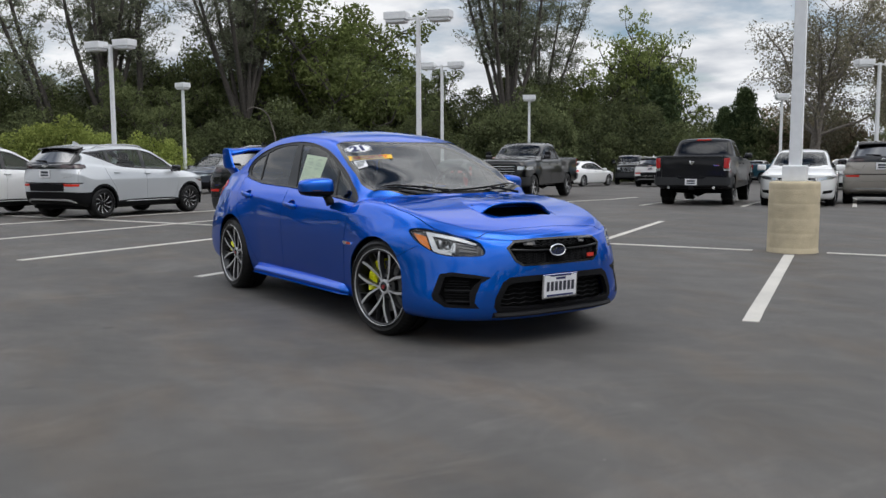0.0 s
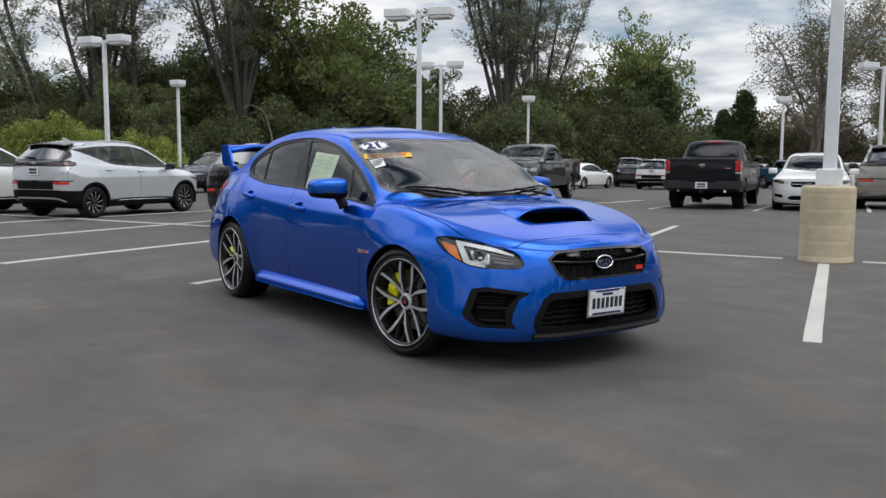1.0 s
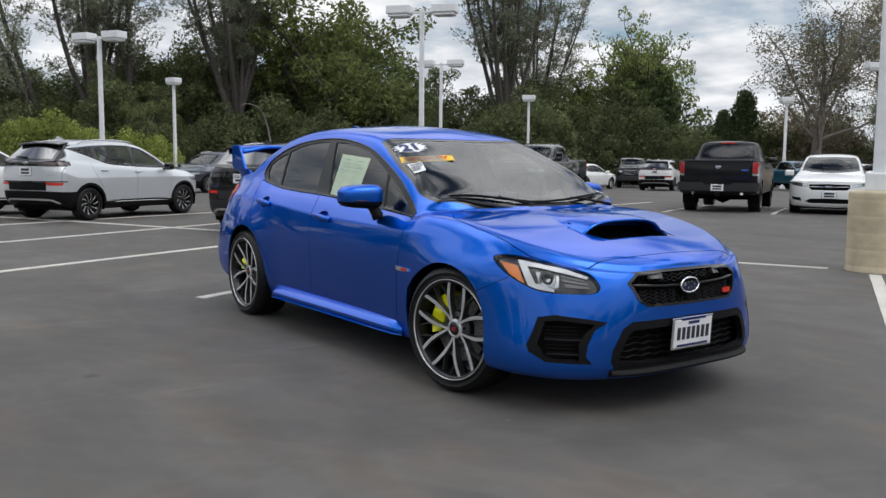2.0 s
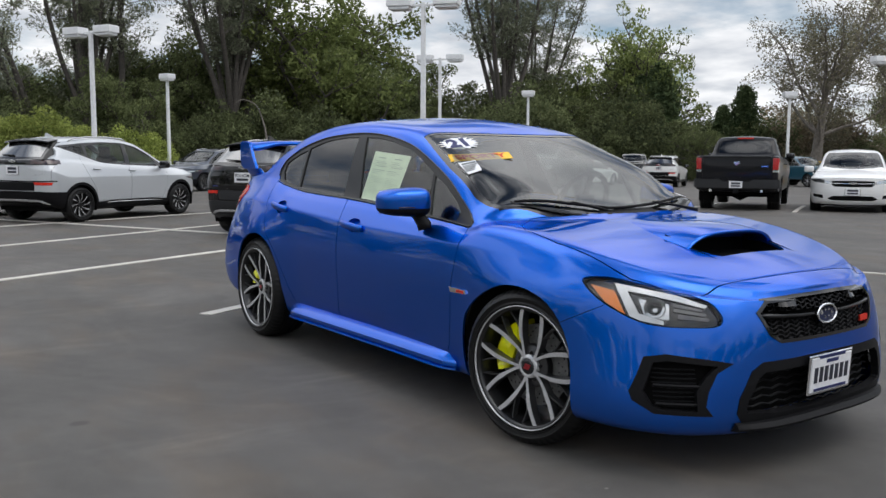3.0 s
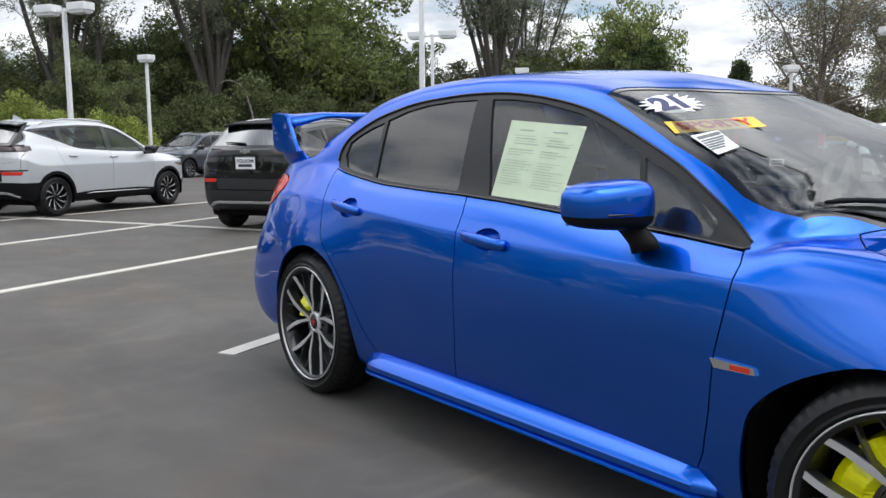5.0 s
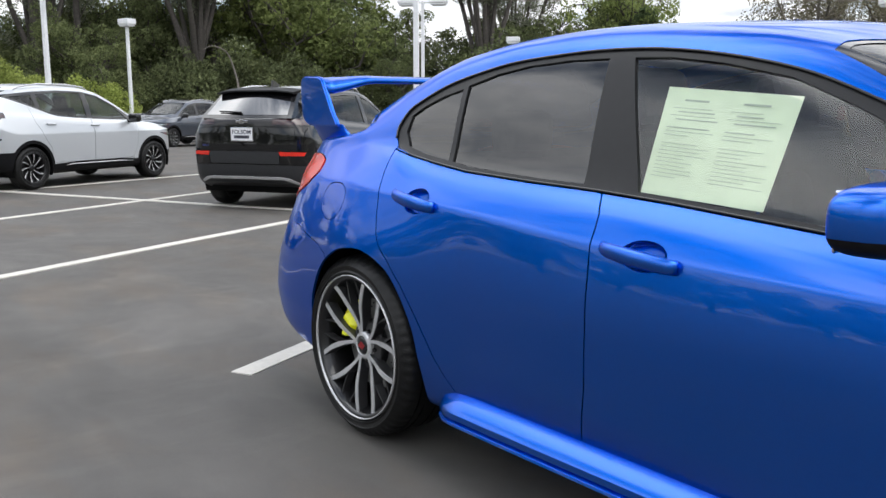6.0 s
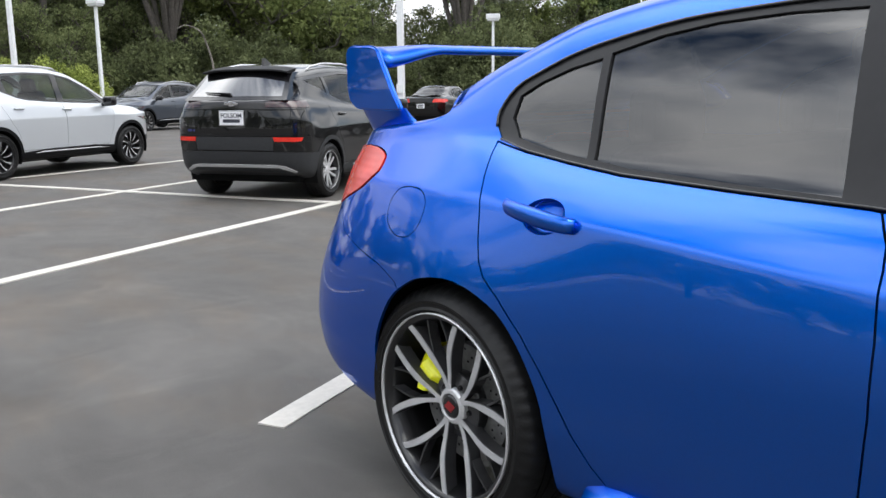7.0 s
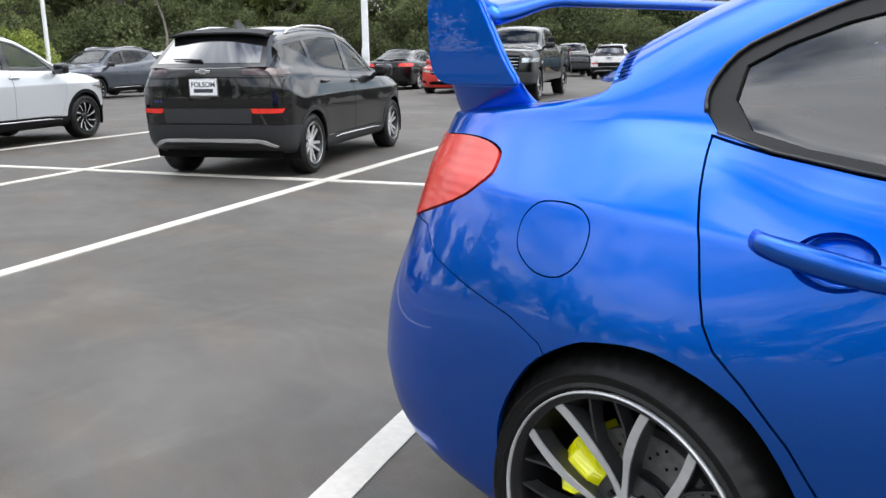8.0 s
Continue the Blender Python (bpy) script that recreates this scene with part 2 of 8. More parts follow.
    l.new(warm.outputs[2], b.inputs["Base Color"])
    b.inputs["Roughness"].default_value = 0.72
    b.inputs["Specular IOR Level"].default_value = 0.35
    bp = n.new("ShaderNodeBump")
    bp.inputs["Strength"].default_value, bp.inputs["Distance"].default_value = 0.35, 0.004
    l.new(tex(170, 4, 0.65).outputs["Fac"], bp.inputs["Height"])
    l.new(bp.outputs[0], b.inputs["Normal"])
    return m


ASPHALT = asphalt_material()


# ---- mesh tools ----
def mesh_of(bm, name="mesh", mats=(), smooth=False):
    me = bpy.data.meshes.new(name)
    bm.to_mesh(me)
    bm.free()
    for m in mats:
        me.materials.append(m)
    if smooth:
        for p in me.polygons:
            p.use_smooth = True
    return me


def part(name, bm, mat, parent=None, label="", smooth=False, at=None):
    """Links a bmesh (or a mesh) as one object under a thing or a part."""
    me = mesh_of(bm, name, (), smooth) if isinstance(bm, bmesh.types.BMesh) else bm
    if mat is not None and not me.materials:
        me.materials.append(mat)
    ob = new(name, me)
    if parent is not None:
        ob.parent = parent
    if at is not None:
        ob.matrix_basis = at
    return tagged(ob, label)


def thing(name, m, label, category, group="", kind=""):
    ob = new(name)
    ob.empty_display_size = 0.1
    ob.matrix_basis = m
    return tagged(ob, label, category, group, kind)


def box(bm, lo, hi, m=None, bevel=0.0, seg=2):
    """Adds a box from corner lo to corner hi, its edges rounded by bevel."""
    g = bmesh.ops.create_cube(bm, size=1.0)
    vs = g["verts"]
    for v in vs:
        v.co = Vector([lo[i] + (v.co[i] + 0.5) * (hi[i] - lo[i]) for i in range(3)])
    if bevel:
        es = list({e for v in vs for e in v.link_edges})
        r = bmesh.ops.bevel(bm, geom=es, offset=bevel, segments=seg, profile=0.5, affect="EDGES")
        vs = list({v for f in r["faces"] for v in f.verts} | {v for v in vs if v.is_valid})
    if m is not None:
        for v in vs:
            v.co = m @ v.co
    return vs


def new_box(lo, hi, bevel=0.0, m=None, seg=2):
    bm = bmesh.new()
    box(bm, lo, hi, m, bevel, seg)
    return bm


def lathe(bm, profile, n=48, axis="y", m=None, closed=False):
    """Turns a profile of (radius, height) about an axis."""
    rings = []
    for r, h in profile:
        ring = []
        for i in range(n):
            a = 2 * math.pi * i / n
            c, s = r * math.cos(a), r * math.sin(a)
            p = Vector((c, h, s)) if axis == "y" else Vector((c, s, h))
            ring.append(bm.verts.new(m @ p if m is not None else p))
        rings.append(ring)
    pairs = list(zip(rings, rings[1:])) + ([(rings[-1], rings[0])] if closed else [])
    for a, b in pairs:
        for i in range(n):
            j = (i + 1) % n
            f = (a[i], a[j], b[j], b[i]) if axis == "y" else (a[i], b[i], b[j], a[j])
            bm.faces.new(f[::-1])
    return rings


def prism(bm, poly, lo, hi, axis="y"):
    """A closed prism over a polygon of two coordinates, between lo and hi along an axis."""
    def at(p, h):
        return {"y": (p[0], h, p[1]), "x": (h, p[0], p[1]), "z": (p[0], p[1], h)}[axis]
    a = [bm.verts.new(at(p, lo)) for p in poly]
    b = [bm.verts.new(at(p, hi)) for p in poly]
    fs = [bm.faces.new(a), bm.faces.new(b[::-1])]
    for i in range(len(poly)):
        j = (i + 1) % len(poly)
        fs.append(bm.faces.new((a[j], a[i], b[i], b[j])))
    bmesh.ops.recalc_face_normals(bm, faces=fs)
    return a + b


def tube(bm, points, radius, n=8, flat=1.0, caps=True):
    """A tube along points; radius may be a list."""
    rings = []
    pts = [Vector(p) for p in points]
    for i, p in enumerate(pts):
        d = (pts[min(i + 1, len(pts) - 1)] - pts[max(i - 1, 0)]).normalized()
        side = d.cross(Vector((0, 0, 1)))
        side = side.normalized() if side.length > 1e-3 else Vector((1, 0, 0))
        up = side.cross(d).normalized()
        r = radius[i] if isinstance(radius, (list, tuple)) else radius
        rings.append([bm.verts.new(p + side * r * math.cos(2 * math.pi * k / n) + up * r * flat * math.sin(2 * math.pi * k / n)) for k in range(n)])
    for a, b in zip(rings, rings[1:]):
        for k in range(n):
            j = (k + 1) % n
            bm.faces.new((a[k], a[j], b[j], b[k]))
    if caps:
        bm.faces.new(rings[0][::-1])
        bm.faces.new(rings[-1])
    return rings


def smooth_line(points, n=8, closed=False):
    """A Catmull-Rom curve through 2D or 3D points."""
    p = [Vector(q) if len(q) == 3 else Vector((*q, 0)) for q in points]
    dim, out, k = len(points[0]), [], len(points)
    for i in range(k if closed else k - 1):
        if closed:
            a, b, c, d = p[(i - 1) % k], p[i], p[(i + 1) % k], p[(i + 2) % k]
        else:
            a, b, c, d = p[max(i - 1, 0)], p[i], p[i + 1], p[min(i + 2, k - 1)]
        for j in range(n):
            t = j / n
            out.append(0.5 * ((2 * b) + (c - a) * t + (2 * a - 5 * b + 4 * c - d) * t * t + (3 * b - a - 3 * c + d) * t ** 3))
    if not closed:
        out.append(p[-1])
    return [tuple(q)[:dim] for q in out]


def text_mesh(words, size, mat, depth=0.001, bold=0.0):
    """Flat lettering in the built-in font, centred, facing +z."""
    cu = bpy.data.curves.new("lettering", "FONT")
    cu.body, cu.size, cu.extrude, cu.offset = words, size, depth, bold
    cu.align_x, cu.align_y = "CENTER", "CENTER"
    ob = bpy.data.objects.new("lettering", cu)
    scene.collection.objects.link(ob)
    dg = bpy.context.evaluated_depsgraph_get()
    me = bpy.data.meshes.new_from_object(ob.evaluated_get(dg))
    bpy.data.objects.remove(ob)
    bpy.data.curves.remove(cu)
    me.materials.clear()
    me.materials.append(mat)
    return me


# ---- the parking lot ----
def ground_z(x, y):
    """The lot falls gently away from the middle, for drainage, and then runs level."""
    r = math.hypot(x - 5.0, y + 3.0)
    t = min(max(r - 18.0, 0.0), 62.0)
    return -0.012 * t * min(1.0, t / 8.0)


bm = bmesh.new()
rings = []
for r in [0.0001] + [2.0 * k for k in range(1, 46)] + [100, 130, 180, 260, 400, 650, 1000]:
    rings.append([bm.verts.new((5 + r * math.cos(2 * math.pi * k / 72), -3 + r * math.sin(2 * math.pi * k / 72), ground_z(5 + r, -3))) for k in range(72)])
for a, b in zip(rings, rings[1:]):
    for k in range(72):
        j = (k + 1) % 72
        bm.faces.new((a[k], b[k], b[j], a[j]))
bmesh.ops.remove_doubles(bm, verts=rings[0], dist=0.01)
for f in bm.faces:
    f.smooth = True
ground = part("ground", bm, ASPHALT)
tagged(ground, "dark grey sealed asphalt parking lot with faint stains", "asphalt", kind="structure")


stripes = [0]


def stripe(a, b, wide=0.10):
    """A painted bay line from a to b on the asphalt, a few millimetres thick."""
    a, b = Vector((*a, 0)), Vector((*b, 0))
    stripes[0] += 1
    thick = 0.004 + 0.0007 * stripes[0]
    n = max(2, int((b - a).length / 0.25))
    d = (b - a).normalized()
    s = Vector((-d.y, d.x, 0)) * wide / 2
    rng = random.Random(int(a.x * 100) + int(b.y * 10))
    bm = bmesh.new()
    rows = []
    for i in range(n + 1):
        p = a + (b - a) * i / n
        p.z = ground_z(p.x, p.y)
        w1, w2 = 1 + rng.uniform(-0.04, 0.04), 1 + rng.uniform(-0.04, 0.04)
        rows.append([bm.verts.new(p + s * w1 + Vector((0, 0, h))) for h in (0.0, thick)] + [bm.verts.new(p - s * w2 + Vector((0, 0, h))) for h in (thick, 0.0)])
    for q, r in zip(rows, rows[1:]):
        for k in range(3):
            bm.faces.new((q[k], q[k + 1], r[k + 1], r[k]))
    bm.faces.new(rows[0][::-1])
    bm.faces.new(rows[-1])
    bmesh.ops.recalc_face_normals(bm, faces=bm.faces)
    ob = part("parking_line", bm, LINE_PAINT)
    return tagged(ob, "white painted parking bay line on asphalt", "road marking", "parking lines", "structure")


for a, b, w in (
    ((2.47, 1.56), (0.05, 5.66), 0.115), ((-2.255, -0.88), (-4.95, 4.62), 0.11), ((-2.75, 5.36), (-4.76, 8.85), 0.10), ((-2.62, 4.74), (-0.55, 5.76), 0.10), ((0.20, 6.22), (2.4, 7.25), 0.10),
    ((-4.92, -2.12), (-8.6, 5.6), 0.11), ((-6.9, -4.5), (-11.9, 5.7), 0.10), ((-10.4, -4.4), (-14.7, 6.6), 0.10), ((-18.0, -2.7), (-2.62, 4.74), 0.10),
    ((-7.12, 14.47), (-9.22, 18.24), 0.10), ((-9.0, 12.9), (-11.8, 18.2), 0.10), ((-11.86, 12.8), (-14.11, 18.27), 0.10), ((-5.40, 16.5), (-9.05, 22.86), 0.10), ((-14.9, 12.0), (-17.3, 17.2), 0.10),
):
    stripe(a, b, w)


def light_pole(at, high, turn, heads=2, wide=0.18, base=0.0, label=""):
    """A square steel pole with one or two flat box lamps."""
    base += ground_z(*at) if not base else 0
    high -= min(0, base)
    th = thing("light_pole", pose(at[0], at[1], base, 0, 0, turn), label or "tall white steel parking light pole with %s box lamp%s" % ("two" if heads == 2 else "one", "s" if heads == 2 else ""), "light pole", "parking light poles")
    bm = bmesh.new()
    w = wide / 2
    for z0, z1, r0, r1 in ((0.03, high, w, w * 0.82),):
        a = [bm.verts.new((sx * r0, sy * r0, z0)) for sx, sy in ((-1, -1), (1, -1), (1, 1), (-1, 1))]
        b = [bm.verts.new((sx * r1, sy * r1, z1)) for sx, sy in ((-1, -1), (1, -1), (1, 1), (-1, 1))]
        for i in range(4):
            bm.faces.new((a[i], a[(i + 1) % 4], b[(i + 1) % 4], b[i]))
        bm.faces.new(b)
    bmesh.ops.bevel(bm, geom=[e for e in bm.edges if abs(e.verts[0].co.z - e.verts[1].co.z) > 1], offset=0.012, segments=2, affect="EDGES")
    part("pole", bm, WHITE_STEEL, th)
    part("base_cover", new_box((-w * 1.9, -w * 1.9, 0), (w * 1.9, w * 1.9, 0.20), 0.015), WHITE_STEEL, th)
    base > 0.5 or part("hand_hole_box", new_box((-w * 1.25, -w - 0.05, 1.15), (w * 1.25, -w + 0.01, 1.45), 0.01), WHITE_STEEL, th)
    sides = (-1, 1) if heads == 2 else (0,)
    for s in sides:
        x0 = 0.42 * s if s else 0.0
        if s:
            part("arm", new_box((min(0, x0), -0.04, high - 0.14), (max(0, x0), 0.04, high - 0.05), 0.01), WHITE_STEEL, th)
        hw = 0.46 if s else 0.42
        cx = (0.42 + hw) * s
        lamp = part("lamp_head", new_box((cx - hw, -0.30, high - 0.14), (cx + hw, 0.30, high + 0.17), 0.03), WHITE_STEEL, th)
        part("lamp_skirt", new_box((cx - hw * 0.86, -0.25, high - 0.24), (cx + hw * 0.86, 0.25, high - 0.14), 0.02), WHITE_STEEL, lamp)
        part("lamp_lens", new_box((cx - hw * 0.7, -0.19, high - 0.265), (cx + hw * 0.7, 0.19, high - 0.24), 0.008), LAMP_WHITE, lamp)
    return th


for at, high, turn, heads in (((-35.47, 6.56), 6.45, 30, 2), ((-22.58, 14.98), 6.75, 40, 2), ((-37.4, 26.28), 6.85, 40, 2), ((-48.9, 14.2), 5.9, 20, 1), ((-41.1, 36.3), 5.5, 40, 1), ((-28.6, 47.5), 5.25, 50, 1), ((-19.4, 42.62), 6.3, 60, 2)):
    light_pole(at, high, turn, heads)


def pier(at, radius, high):
    """A round concrete lamp footing with a worn rim."""
    bm = bmesh.new()
    prof = [(0.0, high), (radius * 0.6, high + 0.004), (radius - 0.03, high), (radius - 0.008, high - 0.008), (radius, high - 0.03)]
    for k in range(1, 14):
        z = high - 0.03 - (high - 0.03) * k / 14
        groove = 0.0018 if k % 3 == 1 else 0.0
        prof += [(radius * (1 + 0.002 * math.sin(7 * k)), z + 0.012), (radius - groove, z), (radius * (1 + 0.002 * math.sin(5 * k)), z - 0.006)]
    prof += [(radius + 0.008, 0.0)]
    lathe(bm, prof[::-1], 64, "z")
    bmesh.ops.remove_doubles(bm, verts=bm.verts, dist=1e-4)
    bmesh.ops.recalc_face_normals(bm, faces=bm.faces)
    for v in bm.verts:
        if v.co.z < high - 0.02:
            k = 1 + 0.010 * noise.noise(v.co * 4)
            v.co.x, v.co.y = v.co.x * k, v.co.y * k
    ob = part("lamp_pier", bm, CONCRETE, smooth=True, at=pose(*at, 0))
    return tagged(ob, "round tan concrete lamp footing with form lines", "concrete pier")


PIER = (-0.17, 6.05)
pier(PIER, 0.302, 0.885)
light_pole(PIER, 6.2, 26, 2, 0.145, 0.885, "white steel parking light pole standing on a concrete footing")


# ---- car bodies: lofted half solids, cut into panels ----
def curve(*knots):
    """A smooth function through (x, value) knots that never overshoots."""
    k = sorted(knots)
    x, v = np.array([a for a, _ in k], float), np.array([b for _, b in k], float)
    h, d = np.diff(x), np.diff(v) / np.diff(x)
    m = np.zeros(len(x))
    m[0], m[-1] = d[0], d[-1]
    for i in range(1, len(x) - 1):
        if d[i - 1] * d[i] > 0:
            w1, w2 = 2 * h[i] + h[i - 1], h[i] + 2 * h[i - 1]
            m[i] = (w1 + w2) / (w1 / d[i - 1] + w2 / d[i])

    def f(q):
        q = np.clip(q, x[0], x[-1])
        i = np.clip(np.searchsorted(x, q) - 1, 0, len(h) - 1)
        t = (q - x[i]) / h[i]
        return ((1 + 2 * t) * (1 - t) ** 2 * v[i] + t * (1 - t) ** 2 * h[i] * m[i] + t * t * (3 - 2 * t) * v[i + 1] + t * t * (t - 1) * h[i] * m[i + 1])
    return f


def step(a, b, q):
    t = np.clip((q - a) / (b - a), 0, 1)
    return t * t * (3 - 2 * t)


def loft_half(sh, n_wrap=22, n_mid=70, per=5):
    """The right half of a car body as a grid of points: levels wrap from nose to tail, tops run from the shoulder to the middle."""
    xf, xr = sh["xf"], sh["xr"]
    ang = np.linspace(0, math.pi / 2, n_wrap + 1)
    mid = np.linspace(xf, xr, n_mid + 1)[1:-1]
    lines = []

    def outline(lv):
        w, pn, pt = lv["w"], lv.get("pn", 2.8), lv.get("pt", 3.2)
        cx, sy = np.cos(ang) ** (2 / pn), np.sin(ang) ** (2 / pn)
        xs = xf + (lv["nose"] - xf) * cx
        front = (xs, w(xs) * sy)
        cx, sy = np.cos(ang[::-1]) ** (2 / pt), np.sin(ang[::-1]) ** (2 / pt)
        xt = xr + (lv["tail"] - xr) * cx
        back = (xt, w(xt) * sy)
        x = np.concatenate([front[0], mid, back[0]])
        y = np.concatenate([front[1], w(mid), back[1]])
        return x, y, lv["z"](x)

    levels = [outline(lv) for lv in sh["levels"]]
    base = levels[0]
    flat = (base[0], base[1] * 0.0, base[2])
    lines.append(flat)
    lines.append((base[0], base[1] * 0.8, base[2]))
    for lv, (x, y, z) in zip(sh["levels"], levels):
        for _ in range(lv.get("twice", 1)):
            lines.append((x, y, z))
    x7, y7, z7 = levels[-1]
    station = np.concatenate([np.full(n_wrap + 1, xf), mid, np.full(n_wrap + 1, xr)])
    cxf, cxr = np.cos(ang) ** (2 / 2.4), np.cos(ang[::-1]) ** (2 / 2.4)
    dx = sh["dx"]
    x_mid = np.concatenate([xf + dx(xf) + (sh["levels"][-1]["nose"] - xf - dx(xf)) * cxf, mid + dx(mid), xr + dx(xr) + (sh["levels"][-1]["tail"] - xr - dx(xr)) * cxr])
    z_mid = sh["zc"](x_mid)
    z_mid[0], z_mid[-1] = z7[0], z7[-1]
    hood = step(sh["cowl"] - 0.06, sh["cowl"] + 0.08, station)
    deck = step(sh["deck"] + 0.10, sh["deck"] - 0.10, station)
    open_ = np.clip(hood + deck, 0, 1)
    for g in sh["tops"]:
        a = g["f"]
        ox, oy = x7 + (x_mid - x7) * a, y7 * (1 - a)
        oz = z7 + (z_mid - z7) * math.sin(a * math.pi / 2) ** g.get("crown", 0.8)
        kx, ky, kz = station + dx(station) * g["dx"], g["y"](station), g["z"](station)
        lines.append((open_ * ox + (1 - open_) * kx, open_ * oy + (1 - open_) * ky, open_ * oz + (1 - open_) * kz))
    lines.append((x_mid, y7 * 0, z_mid))
    ctl = np.array(lines)                      # line, coordinate, station
    first, last = ctl[1].copy(), ctl[-2].copy()
    first[1], last[1] = -first[1], -last[1]
    ctl = np.concatenate([first[None], ctl, last[None]])
    rows = []
    for i in range(1, len(ctl) - 2):
        for j in range(per):
            t = j / per
            b = ((1 - t) ** 3, 3 * t ** 3 - 6 * t * t + 4, -3 * t ** 3 + 3 * t * t + 3 * t + 1, t ** 3)
            rows.append(sum(c * ctl[i - 1 + k] for k, c in enumerate(b)) / 6)
    end = (ctl[-3] + 4 * ctl[-2] + ctl[-1]) / 6
    rows.append(end)
    grid = np.array(rows).transpose(0, 2, 1)   # row, station, xyz
    bump = sh.get("bump")
    if bump:
        grid = bump(grid)
    grid[:, :, 1] *= -1
    grid[0, :, 1], grid[-1, :, 1], grid[:, 0, 1], grid[:, -1, 1] = 0, 0, 0, 0
    return grid


class Body:
    """A closed half solid with its smooth skin; pieces are cut out of it by prisms."""

    def __init__(self, sh):
        from mathutils.bvhtree import BVHTree
        g = loft_half(sh)
        r, s = g.shape[:2]
        bm = bmesh.new()
        vs = [[bm.verts.new(g[i, j]) for j in range(s)] for i in range(r)]
        for i in range(r - 1):
            for j in range(s - 1):
                bm.faces.new((vs[i][j], vs[i][j + 1], vs[i + 1][j + 1], vs[i + 1][j]))
        bmesh.ops.remove_doubles(bm, verts=bm.verts, dist=1e-5)
        bmesh.ops.dissolve_degenerate(bm, edges=bm.edges, dist=1e-5)
        bmesh.ops.triangulate(bm, faces=bm.faces)
        bmesh.ops.recalc_face_normals(bm, faces=bm.faces)
        far = max(bm.verts, key=lambda v: -v.co.y)
        if sum(f.normal.y for f in far.link_faces) > 0:
            bmesh.ops.reverse_faces(bm, faces=bm.faces)
        bm.normal_update()
        bm.verts.ensure_lookup_table()
        for v in bm.verts:
            v.normal = sum((f.normal * f.calc_area() for f in v.link_faces), Vector())
            if abs(v.co.y) < 1e-6:
                v.normal.y = 0
            if v.normal.length > 0:
                v.normal.normalize()
        self.v = [v.co.copy() for v in bm.verts]
        self.n = [v.normal.copy() for v in bm.verts]
        self.f = [tuple(v.index for v in f.verts) for f in bm.faces]
        self.tree = BVHTree.FromPolygons(self.v, self.f)
        edges = [e for e in bm.edges if e.is_boundary]
        bmesh.ops.contextual_create(bm, geom=edges)
        bmesh.ops.triangulate(bm, faces=[f for f in bm.faces if len(f.verts) > 4])
        bmesh.ops.recalc_face_normals(bm, faces=bm.faces)
        self.solid = mesh_of(bm, "half_body")

    def normal(self, co):
        p, _, i, d = self.tree.find_nearest(co)
        a, b, c = self.f[i]
        from mathutils.geometry import barycentric_transform
        n = barycentric_transform(p, self.v[a], self.v[b], self.v[c], self.n[a], self.n[b], self.n[c])
        return (n.normalized() if n.length > 0 else n), d

    def cut(self, mesh, bm_tool, op):
        a, b = bpy.data.objects.new("a", mesh), bpy.data.objects.new("b", mesh_of(bm_tool, "tool"))
        scene.collection.objects.link(a)
        scene.collection.objects.link(b)
        mod = a.modifiers.new("cut", "BOOLEAN")
        mod.operation, mod.object, mod.solver = op, b, "EXACT"
        dg = bpy.context.evaluated_depsgraph_get()
        out = bpy.data.meshes.new_from_object(a.evaluated_get(dg))
        bpy.data.objects.remove(a)
        tool = b.data
        bpy.data.objects.remove(b)
        bpy.data.meshes.remove(tool)
        return out

    def skin(self, mesh, thick=0.010, inset=0.0, mirror=False, name="panel", both=False, keep=None):
        """The outer skin of a cut solid as a thin shell. mirror: the left twin; both: the two halves in one."""
        pts, nrm, ok = [v.co.copy() for v in mesh.vertices], [], []
        for p in pts:
            n, d = self.normal(p)
            nrm.append(n)
            ok.append(d < 6e-4)
        faces = []
        for f in mesh.polygons:
            if all(ok[i] for i in f.vertices) and f.normal.dot(self.normal(f.center)[0]) > 0.6 and f.area > 1e-9 and self.normal(f.center)[1] < 6e-4:
                if keep is None or keep(f.center):
                    faces.append(tuple(f.vertices))
        used = sorted({i for f in faces for i in f})
        idx = {k: i for i, k in enumerate(used)}
        outer = [pts[k] - nrm[k] * inset for k in used]
        inner = [pts[k] - nrm[k] * (inset + thick) for k in used]
        ns = [nrm[k] for k in used]
        fs = [tuple(idx[k] for k in f) for f in faces]
        n = len(outer)
        if both:
            m = len(outer)
            twin = {}
            add_o, add_i, add_n = [], [], []
            for i in range(m):
                if abs(outer[i].y) < 1e-5:
                    twin[i] = i
                else:
                    twin[i] = m + len(add_o)
                    add_o.append(Vector((outer[i].x, -outer[i].y, outer[i].z)))
                    add_i.append(Vector((inner[i].x, -inner[i].y, inner[i].z)))
                    add_n.append(Vector((ns[i].x, -ns[i].y, ns[i].z)))
            fs = fs + [tuple(twin[i] for i in f)[::-1] for f in fs]
            outer, inner, ns = outer + add_o, inner + add_i, ns + add_n
            n = len(outer)
        if mirror:
            flip = lambda q: Vector((q.x, -q.y, q.z))
            outer, inner, ns = [flip(q) for q in outer], [flip(q) for q in inner], [flip(q) for q in ns]
            fs = [f[::-1] for f in fs]
        count = {}
        for f in fs:
            for a, b in zip(f, f[1:] + f[:1]):
                count[(a, b)] = 1
        rim = [(a, b) for a, b in count if (b, a) not in count]
        all_f = list(fs)
        kinds = [0] * len(fs)
        if thick > 0:
            all_f += [tuple(n + i for i in f[::-1]) for f in fs]
            kinds += [1] * len(fs)
            all_f += [(b, a, n + a, n + b) for a, b in rim]
            kinds += [2] * len(rim)
        me = bpy.data.meshes.new(name)
